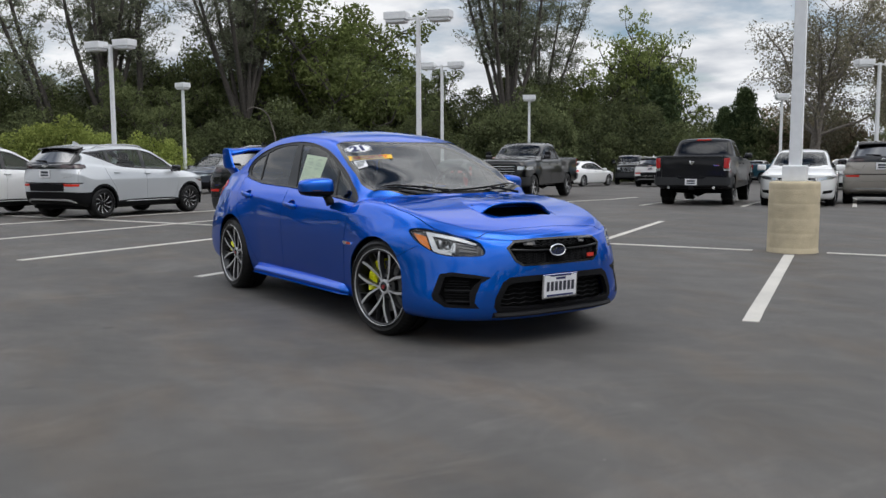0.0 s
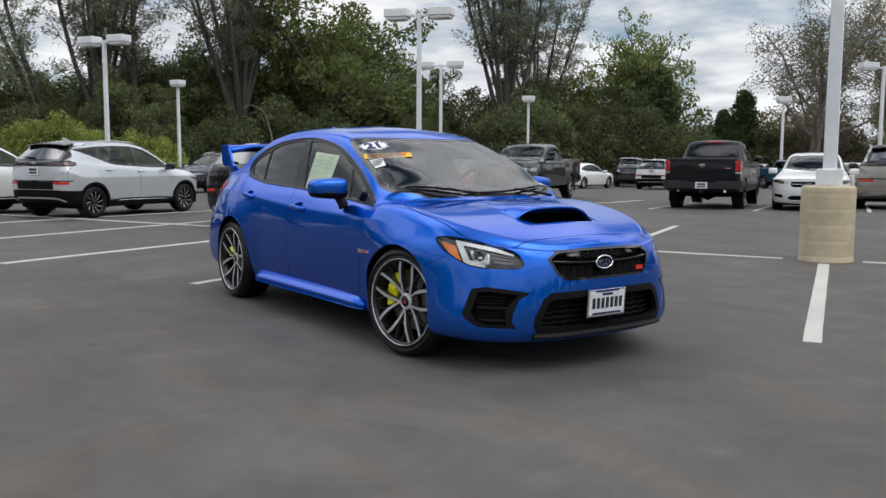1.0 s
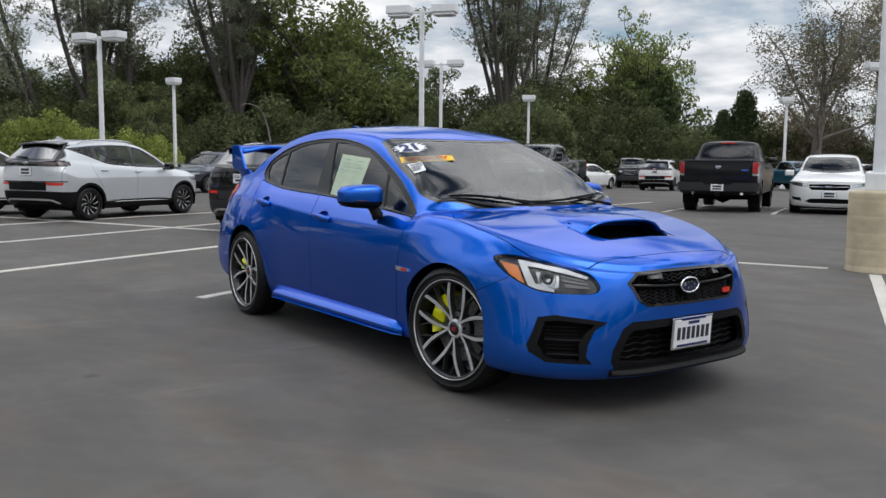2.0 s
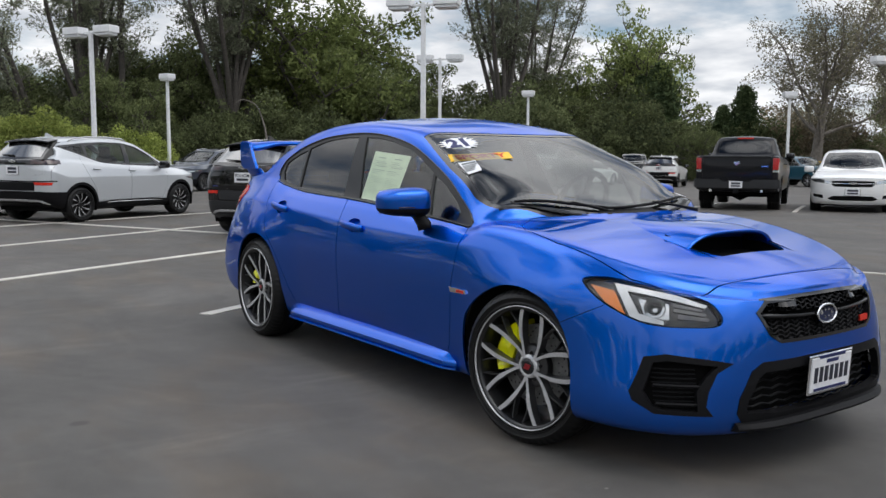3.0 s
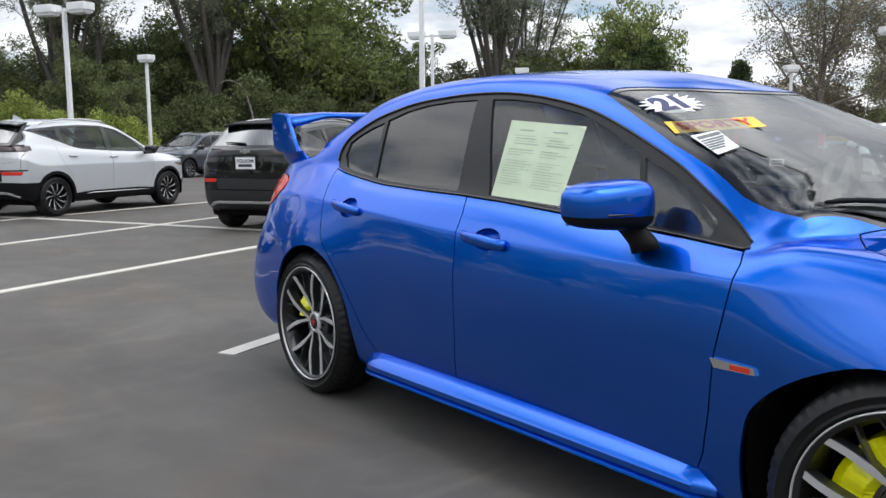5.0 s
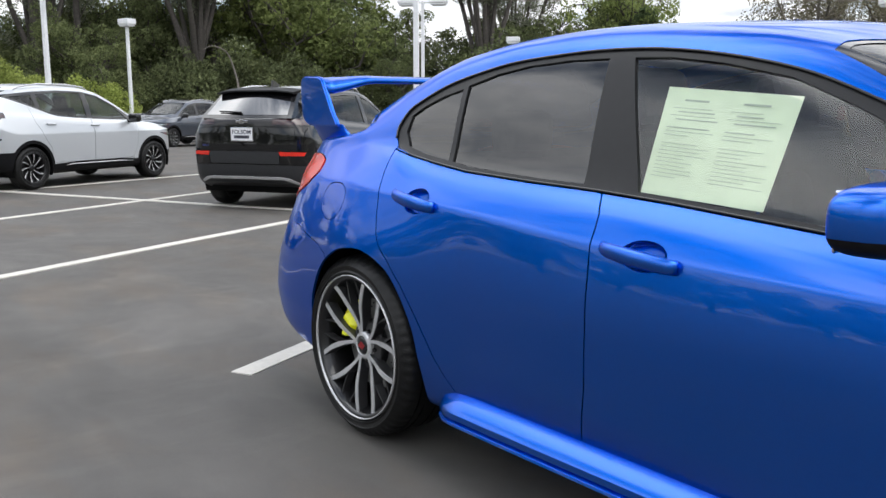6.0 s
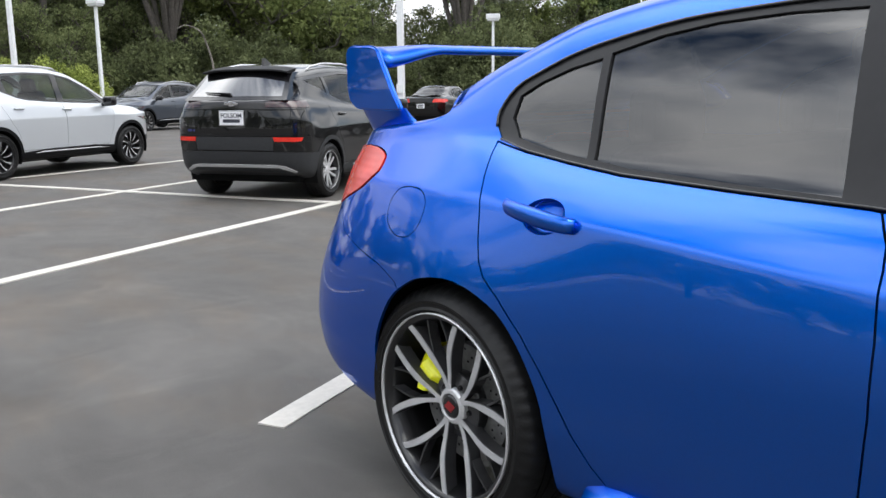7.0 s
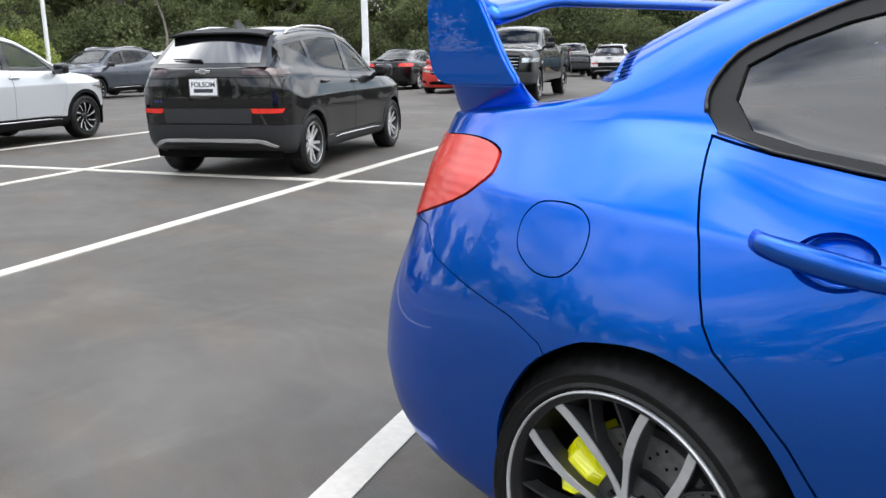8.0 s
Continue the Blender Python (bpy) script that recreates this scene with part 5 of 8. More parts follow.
def fit_out_blue_sedan(car):
    B = BODY
    # wheels, brakes and arches
    wheel = twin_spoke_wheel(0.327, 0.256, 0.245)
    disc_f, hat = brake_meshes(0.170, 0.245, STEEL)
    disc_r, _ = brake_meshes(0.163, 0.245, STEEL)
    cal_f, cal_r = caliper_mesh(0.176, 0.245, 150, 88, CALIPER), caliper_mesh(0.162, 0.245, 152, 50, CALIPER)
    for x, turn, disc, cal, steer in ((1.318, 9, disc_f, cal_f, 10), (-1.335, 24, disc_r, cal_r, 0)):
        for s in (-1, 1):
            left = s > 0
            hub = put_wheel(wheel, car, x, s * 0.742, 0.327, left, turn if not left else -turn, steer=steer)
            m = pose(x, s * 0.742, 0.327, 0, 0, (180 if left else 0) + steer)
            part("brake_disc", disc, None, car, at=m)
            part("disc_hat", hat, None, car, at=m)
            mm = m if not left else pose(x, s * 0.742, 0.327, 0, 0, steer) @ Matrix.Diagonal((1, -1, 1, 1))
            part("brake_caliper", cal, None, car, "bright yellow brake caliper", at=mm)
            bm = bmesh.new()
            rows = []
            for y in (-0.868, -0.80, -0.70, -0.56):
                row = []
                for a in (range(-6, 200, 6) if x > 0 else range(-18, 187, 6)):
                    px, pz = x + 0.372 * math.cos(radians(a)) - (0.03 if x > 0 else -0.015), 0.325 + 0.372 * math.sin(radians(a))
                    q = side_point(B, px, pz)
                    row.append(bm.verts.new((px, -s * max(y, (q.y if q else -0.8) + 0.014), pz)))
                rows.append(row)
            for a, b in zip(rows, rows[1:]):
                for i in range(len(a) - 1):
                    bm.faces.new((a[i], a[i + 1], b[i + 1], b[i]))
            bm.faces.new(rows[-1])
            part("wheel_arch_liner", bm, DARK_VOID, car, smooth=False)
    part("underbody", new_box((-1.80, -0.66, 0.185), (1.68, 0.66, 0.30), 0.03), DARK_VOID, car)
    for x in (1.318, -1.335):
        bm = bmesh.new()
        tube(bm, [(x, -0.60, 0.327), (x, 0.60, 0.327)], 0.05, 10)
        part("axle", bm, DARK_VOID, car)
    # side skirts
    prof = [(0.800, 0.296), (0.816, 0.292), (0.858, 0.258), (0.866, 0.246), (0.866, 0.228), (0.856, 0.224), (0.872, 0.218), (0.874, 0.211), (0.85, 0.203), (0.78, 0.20)]
    for s in (-1, 1):
        bm = bmesh.new()
        rows = []
        for i in range(33):
            t = i / 32
            x = -0.87 + 1.70 * t
            end = min(1, (1 - t) / 0.035, (t + 0.001) / 0.05) ** 0.5
            flare = 0.012 * step(0.35, -0.8, np.float64(x))
            rows.append([bm.verts.new((x, s * (0.79 + (y - 0.79) * (0.45 + 0.55 * end) + flare), 0.19 + (z - 0.19) * (0.8 + 0.2 * end))) for y, z in prof])
        for a, b in zip(rows, rows[1:]):
            for k in range(len(prof) - 1):
                bm.faces.new((a[k], a[k + 1], b[k + 1], b[k]))
        for r in (rows[0], rows[-1]):
            bm.faces.new(r)
        bmesh.ops.recalc_face_normals(bm, faces=bm.faces)
        me = mesh_of(bm, "side_skirt", (PAINT,), True)
        ob = part("side_skirt", me, None, car)
        ob.data.set_sharp_from_angle(angle=radians(28))
    # door mirrors
    for s in (-1, 1):
        sy = lambda q: (q[0], -s * q[1], q[2])
        bm = bmesh.new()
        bmesh.ops.create_uvsphere(bm, u_segments=36, v_segments=20, radius=1)
        for v in bm.verts:
            p = v.co
            sq = lambda t, e: math.copysign(abs(t) ** e, t)
            x, y, z = sq(p.x, 0.62), sq(p.y, 0.55), sq(p.z, 0.55)
            taper = 0.97 + 0.13 * y
            back = 1.0 if x > 0 else 0.55
            v.co = (0.505 + 0.088 * x * back + 0.030 * y, s * (0.912 - 0.118 * y) if s > 0 else -0.912 + 0.118 * y, 0.972 + 0.070 * z * taper)
        bmesh.ops.recalc_face_normals(bm, faces=bm.faces)
        cap = bm.copy()
        bmesh.ops.bisect_plane(cap, geom=cap.verts[:] + cap.edges[:] + cap.faces[:], plane_co=(0.5, 0, 0.944), plane_no=(0, 0, 1), clear_inner=True)
        bmesh.ops.bisect_plane(bm, geom=bm.verts[:] + bm.edges[:] + bm.faces[:], plane_co=(0.5, 0, 0.9445), plane_no=(0, 0, 1), clear_outer=True)
        mir = part("door_mirror", cap, PAINT, car, "blue door mirror with a clear side repeater", smooth=True)
        part("mirror_base", bm, BLACK_SATIN, mir, smooth=True)
        bm = bmesh.new()
        rings = []
        for (x, y, z, a, b) in ((0.52, 0.842, 0.925, 0.046, 0.030), (0.545, 0.835, 0.898, 0.040, 0.026), (0.575, 0.832, 0.870, 0.042, 0.030), (0.592, 0.838, 0.846, 0.048, 0.020)):
            rings.append([bm.verts.new((x + a * math.cos(2 * math.pi * k / 18), s * y + b * math.sin(2 * math.pi * k / 18), z + (0.012 * math.cos(2 * math.pi * k / 18)))) for k in range(18)])
        for a, b in zip(rings, rings[1:]):
            for k in range(18):
                bm.faces.new((a[k], a[(k + 1) % 18], b[(k + 1) % 18], b[k]))
        bm.faces.new(rings[-1])
        bmesh.ops.recalc_face_normals(bm, faces=bm.faces)
        part("mirror_stalk", bm, BLACK_SATIN, mir, smooth=True)
        bm = bmesh.new()
        tube(bm, [(0.600, s * 0.90, 0.950), (0.575, s * 0.965, 0.950), (0.53, s * 1.010, 0.950), (0.490, s * 1.024, 0.950)], [0.003, 0.005, 0.006, 0.004], 8, 0.9)
        part("side_repeater", bm, ALLOY_DARK, mir, smooth=True)
        bm = new_box((0.452, -0.095, -0.055), (0.458, 0.095, 0.055), 0.004, pose(0, s * 0.915, 0.972))
        part("mirror_glass", bm, CHROME, mir)
    # hood scoop
    bm = bmesh.new()
    nx, ny = 28, 40
    grid = []
    for i in range(nx + 1):
        t = i / nx
        x = 1.20 + 0.505 * t
        half = 0.20 + 0.095 * step(0.0, 0.8, np.float64(t))
        row = []
        for j in range(ny + 1):
            y = -half + 2 * half * j / ny
            q = top_point(B, x, y)
            f = 1 - abs(y / half) ** 5
            fwd = 0.022 * (1 - (y / half) ** 2) * t
            row.append(bm.verts.new((x + fwd, y, q.z + 0.002 - 0.010 * (1 - f) + (0.052 * step(0.0, 1.0, np.float64(t)) * f))))
        grid.append(row)
    for a, b in zip(grid, grid[1:]):
        for j in range(ny):
            bm.faces.new((a[j], b[j], b[j + 1], a[j + 1]))
    lip = [bm.verts.new(v.co + Vector((-0.016, 0, -0.016))) for v in grid[-1]]
    lip2 = [bm.verts.new(v.co + Vector((-0.12, 0, -0.016))) for v in grid[-1]]
    for a, b in ((grid[-1], lip), (lip, lip2)):
        for j in range(ny):
            bm.faces.new((a[j], b[j], b[j + 1], a[j + 1]))
    bmesh.ops.recalc_face_normals(bm, faces=bm.faces)
    part("hood_scoop", bm, PAINT, car, smooth=True)
    bm = bmesh.new()
    z = lambda x, y: top_point(B, x, y).z
    rows = [[bm.verts.new((x, y, z(min(x, 1.82), y) + d)) for y in np.linspace(-0.268, 0.268, 17)] for x, d in ((1.822, -0.001), (1.81, -0.012), (1.70, -0.055), (1.56, -0.075), (1.55, 0.01))]
    for a, b in zip(rows, rows[1:]):
        for j in range(16):
            bm.faces.new((a[j], a[j + 1], b[j + 1], b[j]))
    for k in (0, 16):
        p = [r[k] for r in rows]
        q = bm.verts.new((1.56, p[0].co.y, p[0].co.z + 0.08))
        q2 = bm.verts.new((1.82, p[0].co.y, p[0].co.z + 0.002))
        bm.faces.new([p[0], p[1], p[2], p[3], q, q2])
    bmesh.ops.recalc_face_normals(bm, faces=bm.faces)
    part("scoop_duct", bm, DARK_VOID, car)
    # rear wing
    for s in (-1, 1):
        bm = bmesh.new()
        outline = smooth_line([(-2.030, 1.285), (-1.95, 1.292), (-1.878, 1.283), (-1.845, 1.24), (-1.795, 1.155), (-1.757, 1.100), (-1.80, 1.092), (-1.95, 1.094), (-2.005, 1.106), (-2.030, 1.140), (-2.036, 1.21)], 4, True)
        prism(bm, outline, s * 0.648, s * 0.668, "y")
        bmesh.ops.bevel(bm, geom=[e for f in bm.faces if abs(f.normal.y) > 0.9 for e in f.edges], offset=0.006, segments=3, affect="EDGES")
        wing_end = part("wing_endplate", bm, PAINT, car, smooth=True)
        wing_end.data.set_sharp_from_angle(angle=radians(40))
        bm = bmesh.new()
        rows = []
        for t in np.linspace(0, 1, 8):
            zz = 1.10 - 0.075 * t
            y = 0.635 - 0.06 * t
            x0, x1 = -1.985 - 0.03 * t, -1.775 + 0.05 * t ** 2
            ring = []
            for k in range(20):
                a = 2 * math.pi * k / 20
                ring.append(bm.verts.new(((x0 + x1) / 2 + (x1 - x0) / 2 * math.copysign(abs(math.cos(a)) ** 0.7, math.cos(a)), s * (y + 0.032 * math.sin(a)), zz)))
            rows.append(ring)
        for a, b in zip(rows, rows[1:]):
            for k in range(20):
                bm.faces.new((a[k], a[(k + 1) % 20], b[(k + 1) % 20], b[k]))
        bmesh.ops.recalc_face_normals(bm, faces=bm.faces)
        part("wing_stand", bm, PAINT, car, smooth=True)
    bm = bmesh.new()
    rows = []
    sec = [(0.0, 0.0), (0.02, 0.013), (0.06, 0.018), (0.12, 0.014), (0.19, 0.004), (0.195, -0.004), (0.12, -0.006), (0.05, -0.012), (0.012, -0.012)]
    for i in range(41):
        y = -0.652 + 1.304 * i / 40
        e = max(0, (abs(y) - 0.42) / 0.232)
        drop, chord, lead = 0.040 * step(0, 1, np.float64(e)), 1 - 0.12 * e, 0.0
        rows.append([bm.verts.new((-1.835 - 0.195 * 0.0 - cx * chord, y, 1.276 - drop * (1 - cx / 0.2) + cz * (1 + 0.6 * e) + 0.035 * cx / 0.2 * 0.3)) for cx, cz in sec])
    n = len(sec)
    for a, b in zip(rows, rows[1:]):
        for k in range(n):
            bm.faces.new((a[k], a[(k + 1) % n], b[(k + 1) % n], b[k]))
    bm.faces.new(rows[0])
    bm.faces.new(rows[-1])
    bmesh.ops.recalc_face_normals(bm, faces=bm.faces)
    part("wing_blade", bm, PAINT, car, smooth=True)
    # grille mesh, emblem, badge
    for name, y_max, zs, r, slope, ins in (("grille_mesh", 0.375, (0.512, 0.660), 0.0036, 0.030, -0.020), ("intake_mesh", 0.47, (0.24, 0.40), 0.0045, 0.045, -0.05)):
        bm = bmesh.new()
        z, k = zs[0], 0
        inside = lambda y, z: abs(y) < (y_max - 0.02 if name == "intake_mesh" else (0.30 + 0.075 * min(1, max(0, (z - 0.51) / 0.11)) - 0.05 * max(0, (z - 0.63) / 0.03)))
        while z < zs[1]:
            pts = [q for q in (front_point(B, y, z + 0.005 * (1 if int(round(y / slope)) % 2 else -1), ins) for y in np.arange(-y_max, y_max + 0.01, slope / 2 if name == "grille_mesh" else slope)) if q and inside(q.y, q.z)]
            if len(pts) > 2:
                tube(bm, pts, r, 5)
            z += 0.0165 if name == "grille_mesh" else 0.03
        if name == "grille_mesh":
            y = -y_max
            while y < y_max:
                pts = [q for q in (front_point(B, y, zz, ins) for zz in np.linspace(zs[0], zs[1], 8)) if q and inside(q.y, q.z)]
                if len(pts) > 2:
                    tube(bm, pts, r * 0.8, 5)
                y += slope
        part(name, bm, BLACK_SATIN, car)
    for s in (-1, 1):
        bm = bmesh.new()
        pts = [front_point(B, s * y, 0.598 + 0.012 * (y / 0.36) ** 2, -0.006) for y in np.linspace(0.06, 0.372, 10)]
        tube(bm, pts, [0.010] + [0.011] * 8 + [0.007], 8, 0.8)
        part("grille_bar", bm, ALLOY_DARK, car, smooth=True)
        bm = bmesh.new()
        for dz in (-0.035, 0.0):
            pts = [B.tree.ray_cast(Vector((3.5, -y, 0.365 + dz * 1.9)), Vector((-1, 0, 0)))[0] + Vector((-0.012, 0, 0)) for y in np.linspace(0.61, 0.735, 6)]
            tube(bm, [(q.x, -s * q.y, q.z) for q in pts], 0.006, 6)
        for k in range(9):
            pts = [B.tree.ray_cast(Vector((3.5, -y, 0.29 + 0.0165 * k)), Vector((-1, 0, 0)))[0] + Vector((-0.03, 0, 0)) for y in np.linspace(0.615, 0.73, 6)]
            tube(bm, [(q.x, -s * q.y, q.z) for q in pts], 0.003, 5)
        part("fog_slats", bm, BLACK_SATIN, car)
    p = front_point(B, -0.022, 0.594, 0.006)
    m = look(p, p - Vector((1, 0, 0.10)))
    bm = bmesh.new()
    ring = [(0.064 * math.cos(a), 0.035 * math.sin(a)) for a in np.linspace(0, 2 * math.pi, 40, endpoint=False)]
    tube(bm, [m @ Vector((x, y, 0.004)) for x, y in ring + ring[:1]], 0.0052, 8)
    em = part("emblem", bm, CHROME, car, "oval chrome emblem", smooth=True)
    bm = bmesh.new()
    bm.faces.new([bm.verts.new(m @ Vector((x, y, 0.001))) for x, y in ring])
    part("emblem_field", bm, EMBLEM_BLUE, em)
    bm = bmesh.new()
    for x, y, r in ((-0.034, 0.006, 0.012), (-0.008, 0.014, 0.006), (0.016, 0.015, 0.006), (0.036, 0.002, 0.006), (0.014, -0.012, 0.006), (-0.010, -0.013, 0.006)):
        for k in range(2):
            bm.faces.new([bm.verts.new(m @ Vector((x + r * (1.0 if (i + k) % 2 else 0.32) * math.cos(math.pi / 2 * i), y + r * (1.0 if not (i + k) % 2 else 0.32) * math.sin(math.pi / 2 * i), 0.003))) for i in range(4)])
    part("emblem_stars", bm, CHROME, em)
    bm = bmesh.new()
    for i in range(3):
        q = front_point(B, 0.262 + 0.022 * i, 0.545, -0.004)
        box(bm, (-0.009, -0.012, -0.003), (0.009, 0.012, 0.004), look(q, q - Vector((1, -0.15, 0.05))))
    part("grille_badge", bm, INK_RED, car, "small red grille badge")
    for s in (-1, 1):
        a, b, c, d = (side_point(B, *q, 0.001) for q in ((0.825, 0.602), (0.955, 0.600), (0.962, 0.583), (0.838, 0.578)))
        bm = bmesh.new()
        for quad, h in (((a, b, c, d), 0.006),):
            v = [bm.verts.new((q.x, -s * (q.y - 0.006), q.z)) for q in quad] + [bm.verts.new((q.x, -s * (q.y + 0.004), q.z)) for q in quad]
            bm.faces.new(v[:4])
            for i in range(4):
                bm.faces.new((v[i], v[(i + 1) % 4], v[4 + (i + 1) % 4], v[4 + i]))
        bmesh.ops.recalc_face_normals(bm, faces=bm.faces)
        badge = part("fender_badge", bm, CHROME, car, "chrome fender badge with a red mark")
        bm = bmesh.new()
        q = side_point(B, 0.915, 0.590, 0.008)
        box(bm, (q.x - 0.026, -0.002, -0.0065), (q.x + 0.030, 0.002, 0.0065), pose(0, -s * q.y, q.z))
        part("badge_mark", bm, INK_RED, badge)
    # front plate
    p = front_point(B, -0.022, 0.368, 0.016)
    plate_thing(car, look(p, p - Vector((1, 0, -0.06))) @ Matrix.Diagonal((0.89, 0.89, 1, 1)))
    bm = bmesh.new()
    rows = []
    for i in range(41):
        y = -0.50 + i / 40
        q = front_point(B, y, 0.235)
        w = 1 - 0.5 * abs(y / 0.5) ** 8
        rows.append([bm.verts.new((q.x + dx * w, y, zz)) for dx, zz in ((-0.03, 0.232), (0.018, 0.222), (0.034, 0.206), (0.030, 0.196), (-0.05, 0.190))])
    for a, b in zip(rows, rows[1:]):
        for k in range(4):
            bm.faces.new((a[k], a[k + 1], b[k + 1], b[k]))
    bm.faces.new(rows[0])
    bm.faces.new(rows[-1])
    bmesh.ops.recalc_face_normals(bm, faces=bm.faces)
    part("front_lip", bm, BLACK_SATIN, car, "black plastic front lip")
    # wipers and cowl
    bm = bmesh.new()
    ys = np.linspace(-0.60, 0.60, 25)
    rows = []
    for y in ys:
        x = 1.125 - 0.16 * (abs(y) / 0.6) ** 2.6
        q = top_point(B, min(x, 1.11), y)
        rows.append([bm.verts.new((x + dx, y, q.z + dz)) for dx, dz in ((-0.035, 0.008), (0.0, -0.004), (0.02, -0.012))])
    for a, b in zip(rows, rows[1:]):
        for k in range(2):
            bm.faces.new((a[k], a[k + 1], b[k + 1], b[k]))
    bmesh.ops.recalc_face_normals(bm, faces=bm.faces)
    part("cowl_panel", bm, BLACK_SATIN, car, smooth=True)
    for y0, y1 in ((-0.60, -0.10), (-0.14, 0.50)):
        bm = bmesh.new()
        pts = []
        for t in np.linspace(0, 1, 12):
            y = y0 + (y1 - y0) * t
            x = 1.100 - 0.135 * (abs(y) / 0.6) ** 2.2 - 0.010 * math.sin(math.pi * t)
            q = top_point(B, x, y)
            pts.append((x, y, q.z + 0.009 + 0.002 * math.sin(math.pi * t)))
        tube(bm, pts, [0.005] + [0.008] * 10 + [0.005], 6)
        wip = part("wiper", bm, BLACK_SATIN, car, smooth=True)
        a, b = Vector(pts[6]), Vector((1.112, y1 + 0.01, 0.918))
        bm = bmesh.new()
        tube(bm, [a + Vector((0, 0, 0.007)), (a + b) / 2 + Vector((0.006, 0, 0.010)), b + Vector((0, 0, 0.006))], [0.005, 0.007, 0.010], 8)
        part("wiper_arm", bm, BLACK_SATIN, wip, smooth=True)
    # antenna fin
    bm = bmesh.new()
    prism(bm, [(-1.02, 1.398), (-1.12, 1.44), (-1.16, 1.445), (-1.17, 1.36)], -0.012, 0.012, "y")
    part("antenna_fin", bm, PAINT, car)


fit_out_blue_sedan(BLUE_SEDAN)


def seat_bm(x, y, z0, recline=16, high=0.60):
    """A bucket seat's back with a headrest and a cushion, facing +x."""
    bm = bmesh.new()
    box(bm, (-0.25, -0.25, 0.0), (0.26, 0.25, 0.16), pose(x, y, z0), 0.05, 3)
    back = pose(x - 0.24, y, z0 + 0.10, 0, -recline, 0)
    box(bm, (-0.07, -0.235, 0.0), (0.07, 0.235, high), back, 0.06, 3)
    for s in (-1, 1):
        box(bm, (-0.02, s * 0.19 - 0.05, 0.05), (0.12, s * 0.19 + 0.05, high - 0.16), back, 0.04, 2)
    box(bm, (-0.05, -0.13, high - 0.01), (0.05, 0.13, high + 0.19), back, 0.045, 3)
    return bm


def cabin(car, B, seats, wheel_at, dash, shelf, floor, rear=True):
    """The inside seen through the glass: floor, dashboard, seats, wheel and rear shelf."""
    part("cabin_floor", new_box(*floor, 0.02), INTERIOR, car)
    bm = bmesh.new()
    (x0, x1, w, z) = dash
    sec = [(x1, z - 0.03), (x1 - 0.12, z), (x0 + 0.10, z + 0.015), (x0 + 0.02, z - 0.02), (x0, z - 0.10), (x0 + 0.03, z - 0.32), (x1, z - 0.32)]
    rows = [[bm.verts.new((px, y, pz + 0.035 * math.exp(-((y - wheel_at[1]) / 0.17) ** 2) * (1 if k in (2, 3) else 0))) for k, (px, pz) in enumerate(sec)] for y in np.linspace(-w, w, 25)]
    for a, b in zip(rows, rows[1:]):
        for k in range(len(sec)):
            j = (k + 1) % len(sec)
            bm.faces.new((a[k], a[j], b[j], b[k]))
    bm.faces.new(rows[0])
    bm.faces.new(rows[-1])
    bmesh.ops.recalc_face_normals(bm, faces=bm.faces)
    part("dashboard", bm, INTERIOR, car)
    for x, y, z in seats:
        part("car_seat", seat_bm(x, y, z), INTERIOR, car, smooth=False)
    bm = bmesh.new()
    m = pose(*wheel_at, 0, -68, 0)
    ring = [m @ Vector((0.185 * math.cos(a), 0.185 * math.sin(a), 0)) for a in np.linspace(0, 2 * math.pi, 33)]
    tube(bm, ring, 0.016, 8)
    box(bm, (-0.06, -0.07, -0.03), (0.06, 0.07, 0.01), m, 0.02)
    for a in (0, 180, 270):
        box(bm, (0.05, -0.02, -0.012), (0.18, 0.02, 0.004), m @ pose(0, 0, 0, 0, 0, a), 0.004)
    part("steering_wheel", bm, BLACK_SATIN, car, smooth=False)
    if rear:
        part("rear_bench", new_box((shelf[0] + 0.10, -0.60, 0.55), (shelf[0] + 0.26, 0.60, 1.02), 0.06, pose(0, 0, 0)), INTERIOR, car)
        for y in (-0.36, 0.36):
            part("rear_headrest", new_box((shelf[0] + 0.08, y - 0.12, 1.0), (shelf[0] + 0.18, y + 0.12, 1.16), 0.04), INTERIOR, car)
    part("rear_shelf", new_box((shelf[0] - 0.45, -0.58, shelf[1] - 0.03), (shelf[0] + 0.10, 0.58, shelf[1]), 0.015), INTERIOR, car)


cabin(BLUE_SEDAN, BODY, ((-0.02, -0.36, 0.42), (-0.02, 0.36, 0.42)), (0.42, 0.37, 0.93), (0.52, 1.02, 0.66, 0.905), (-1.15, 0.985), ((-1.7, -0.70, 0.32), (1.0, 0.70, 0.36)))


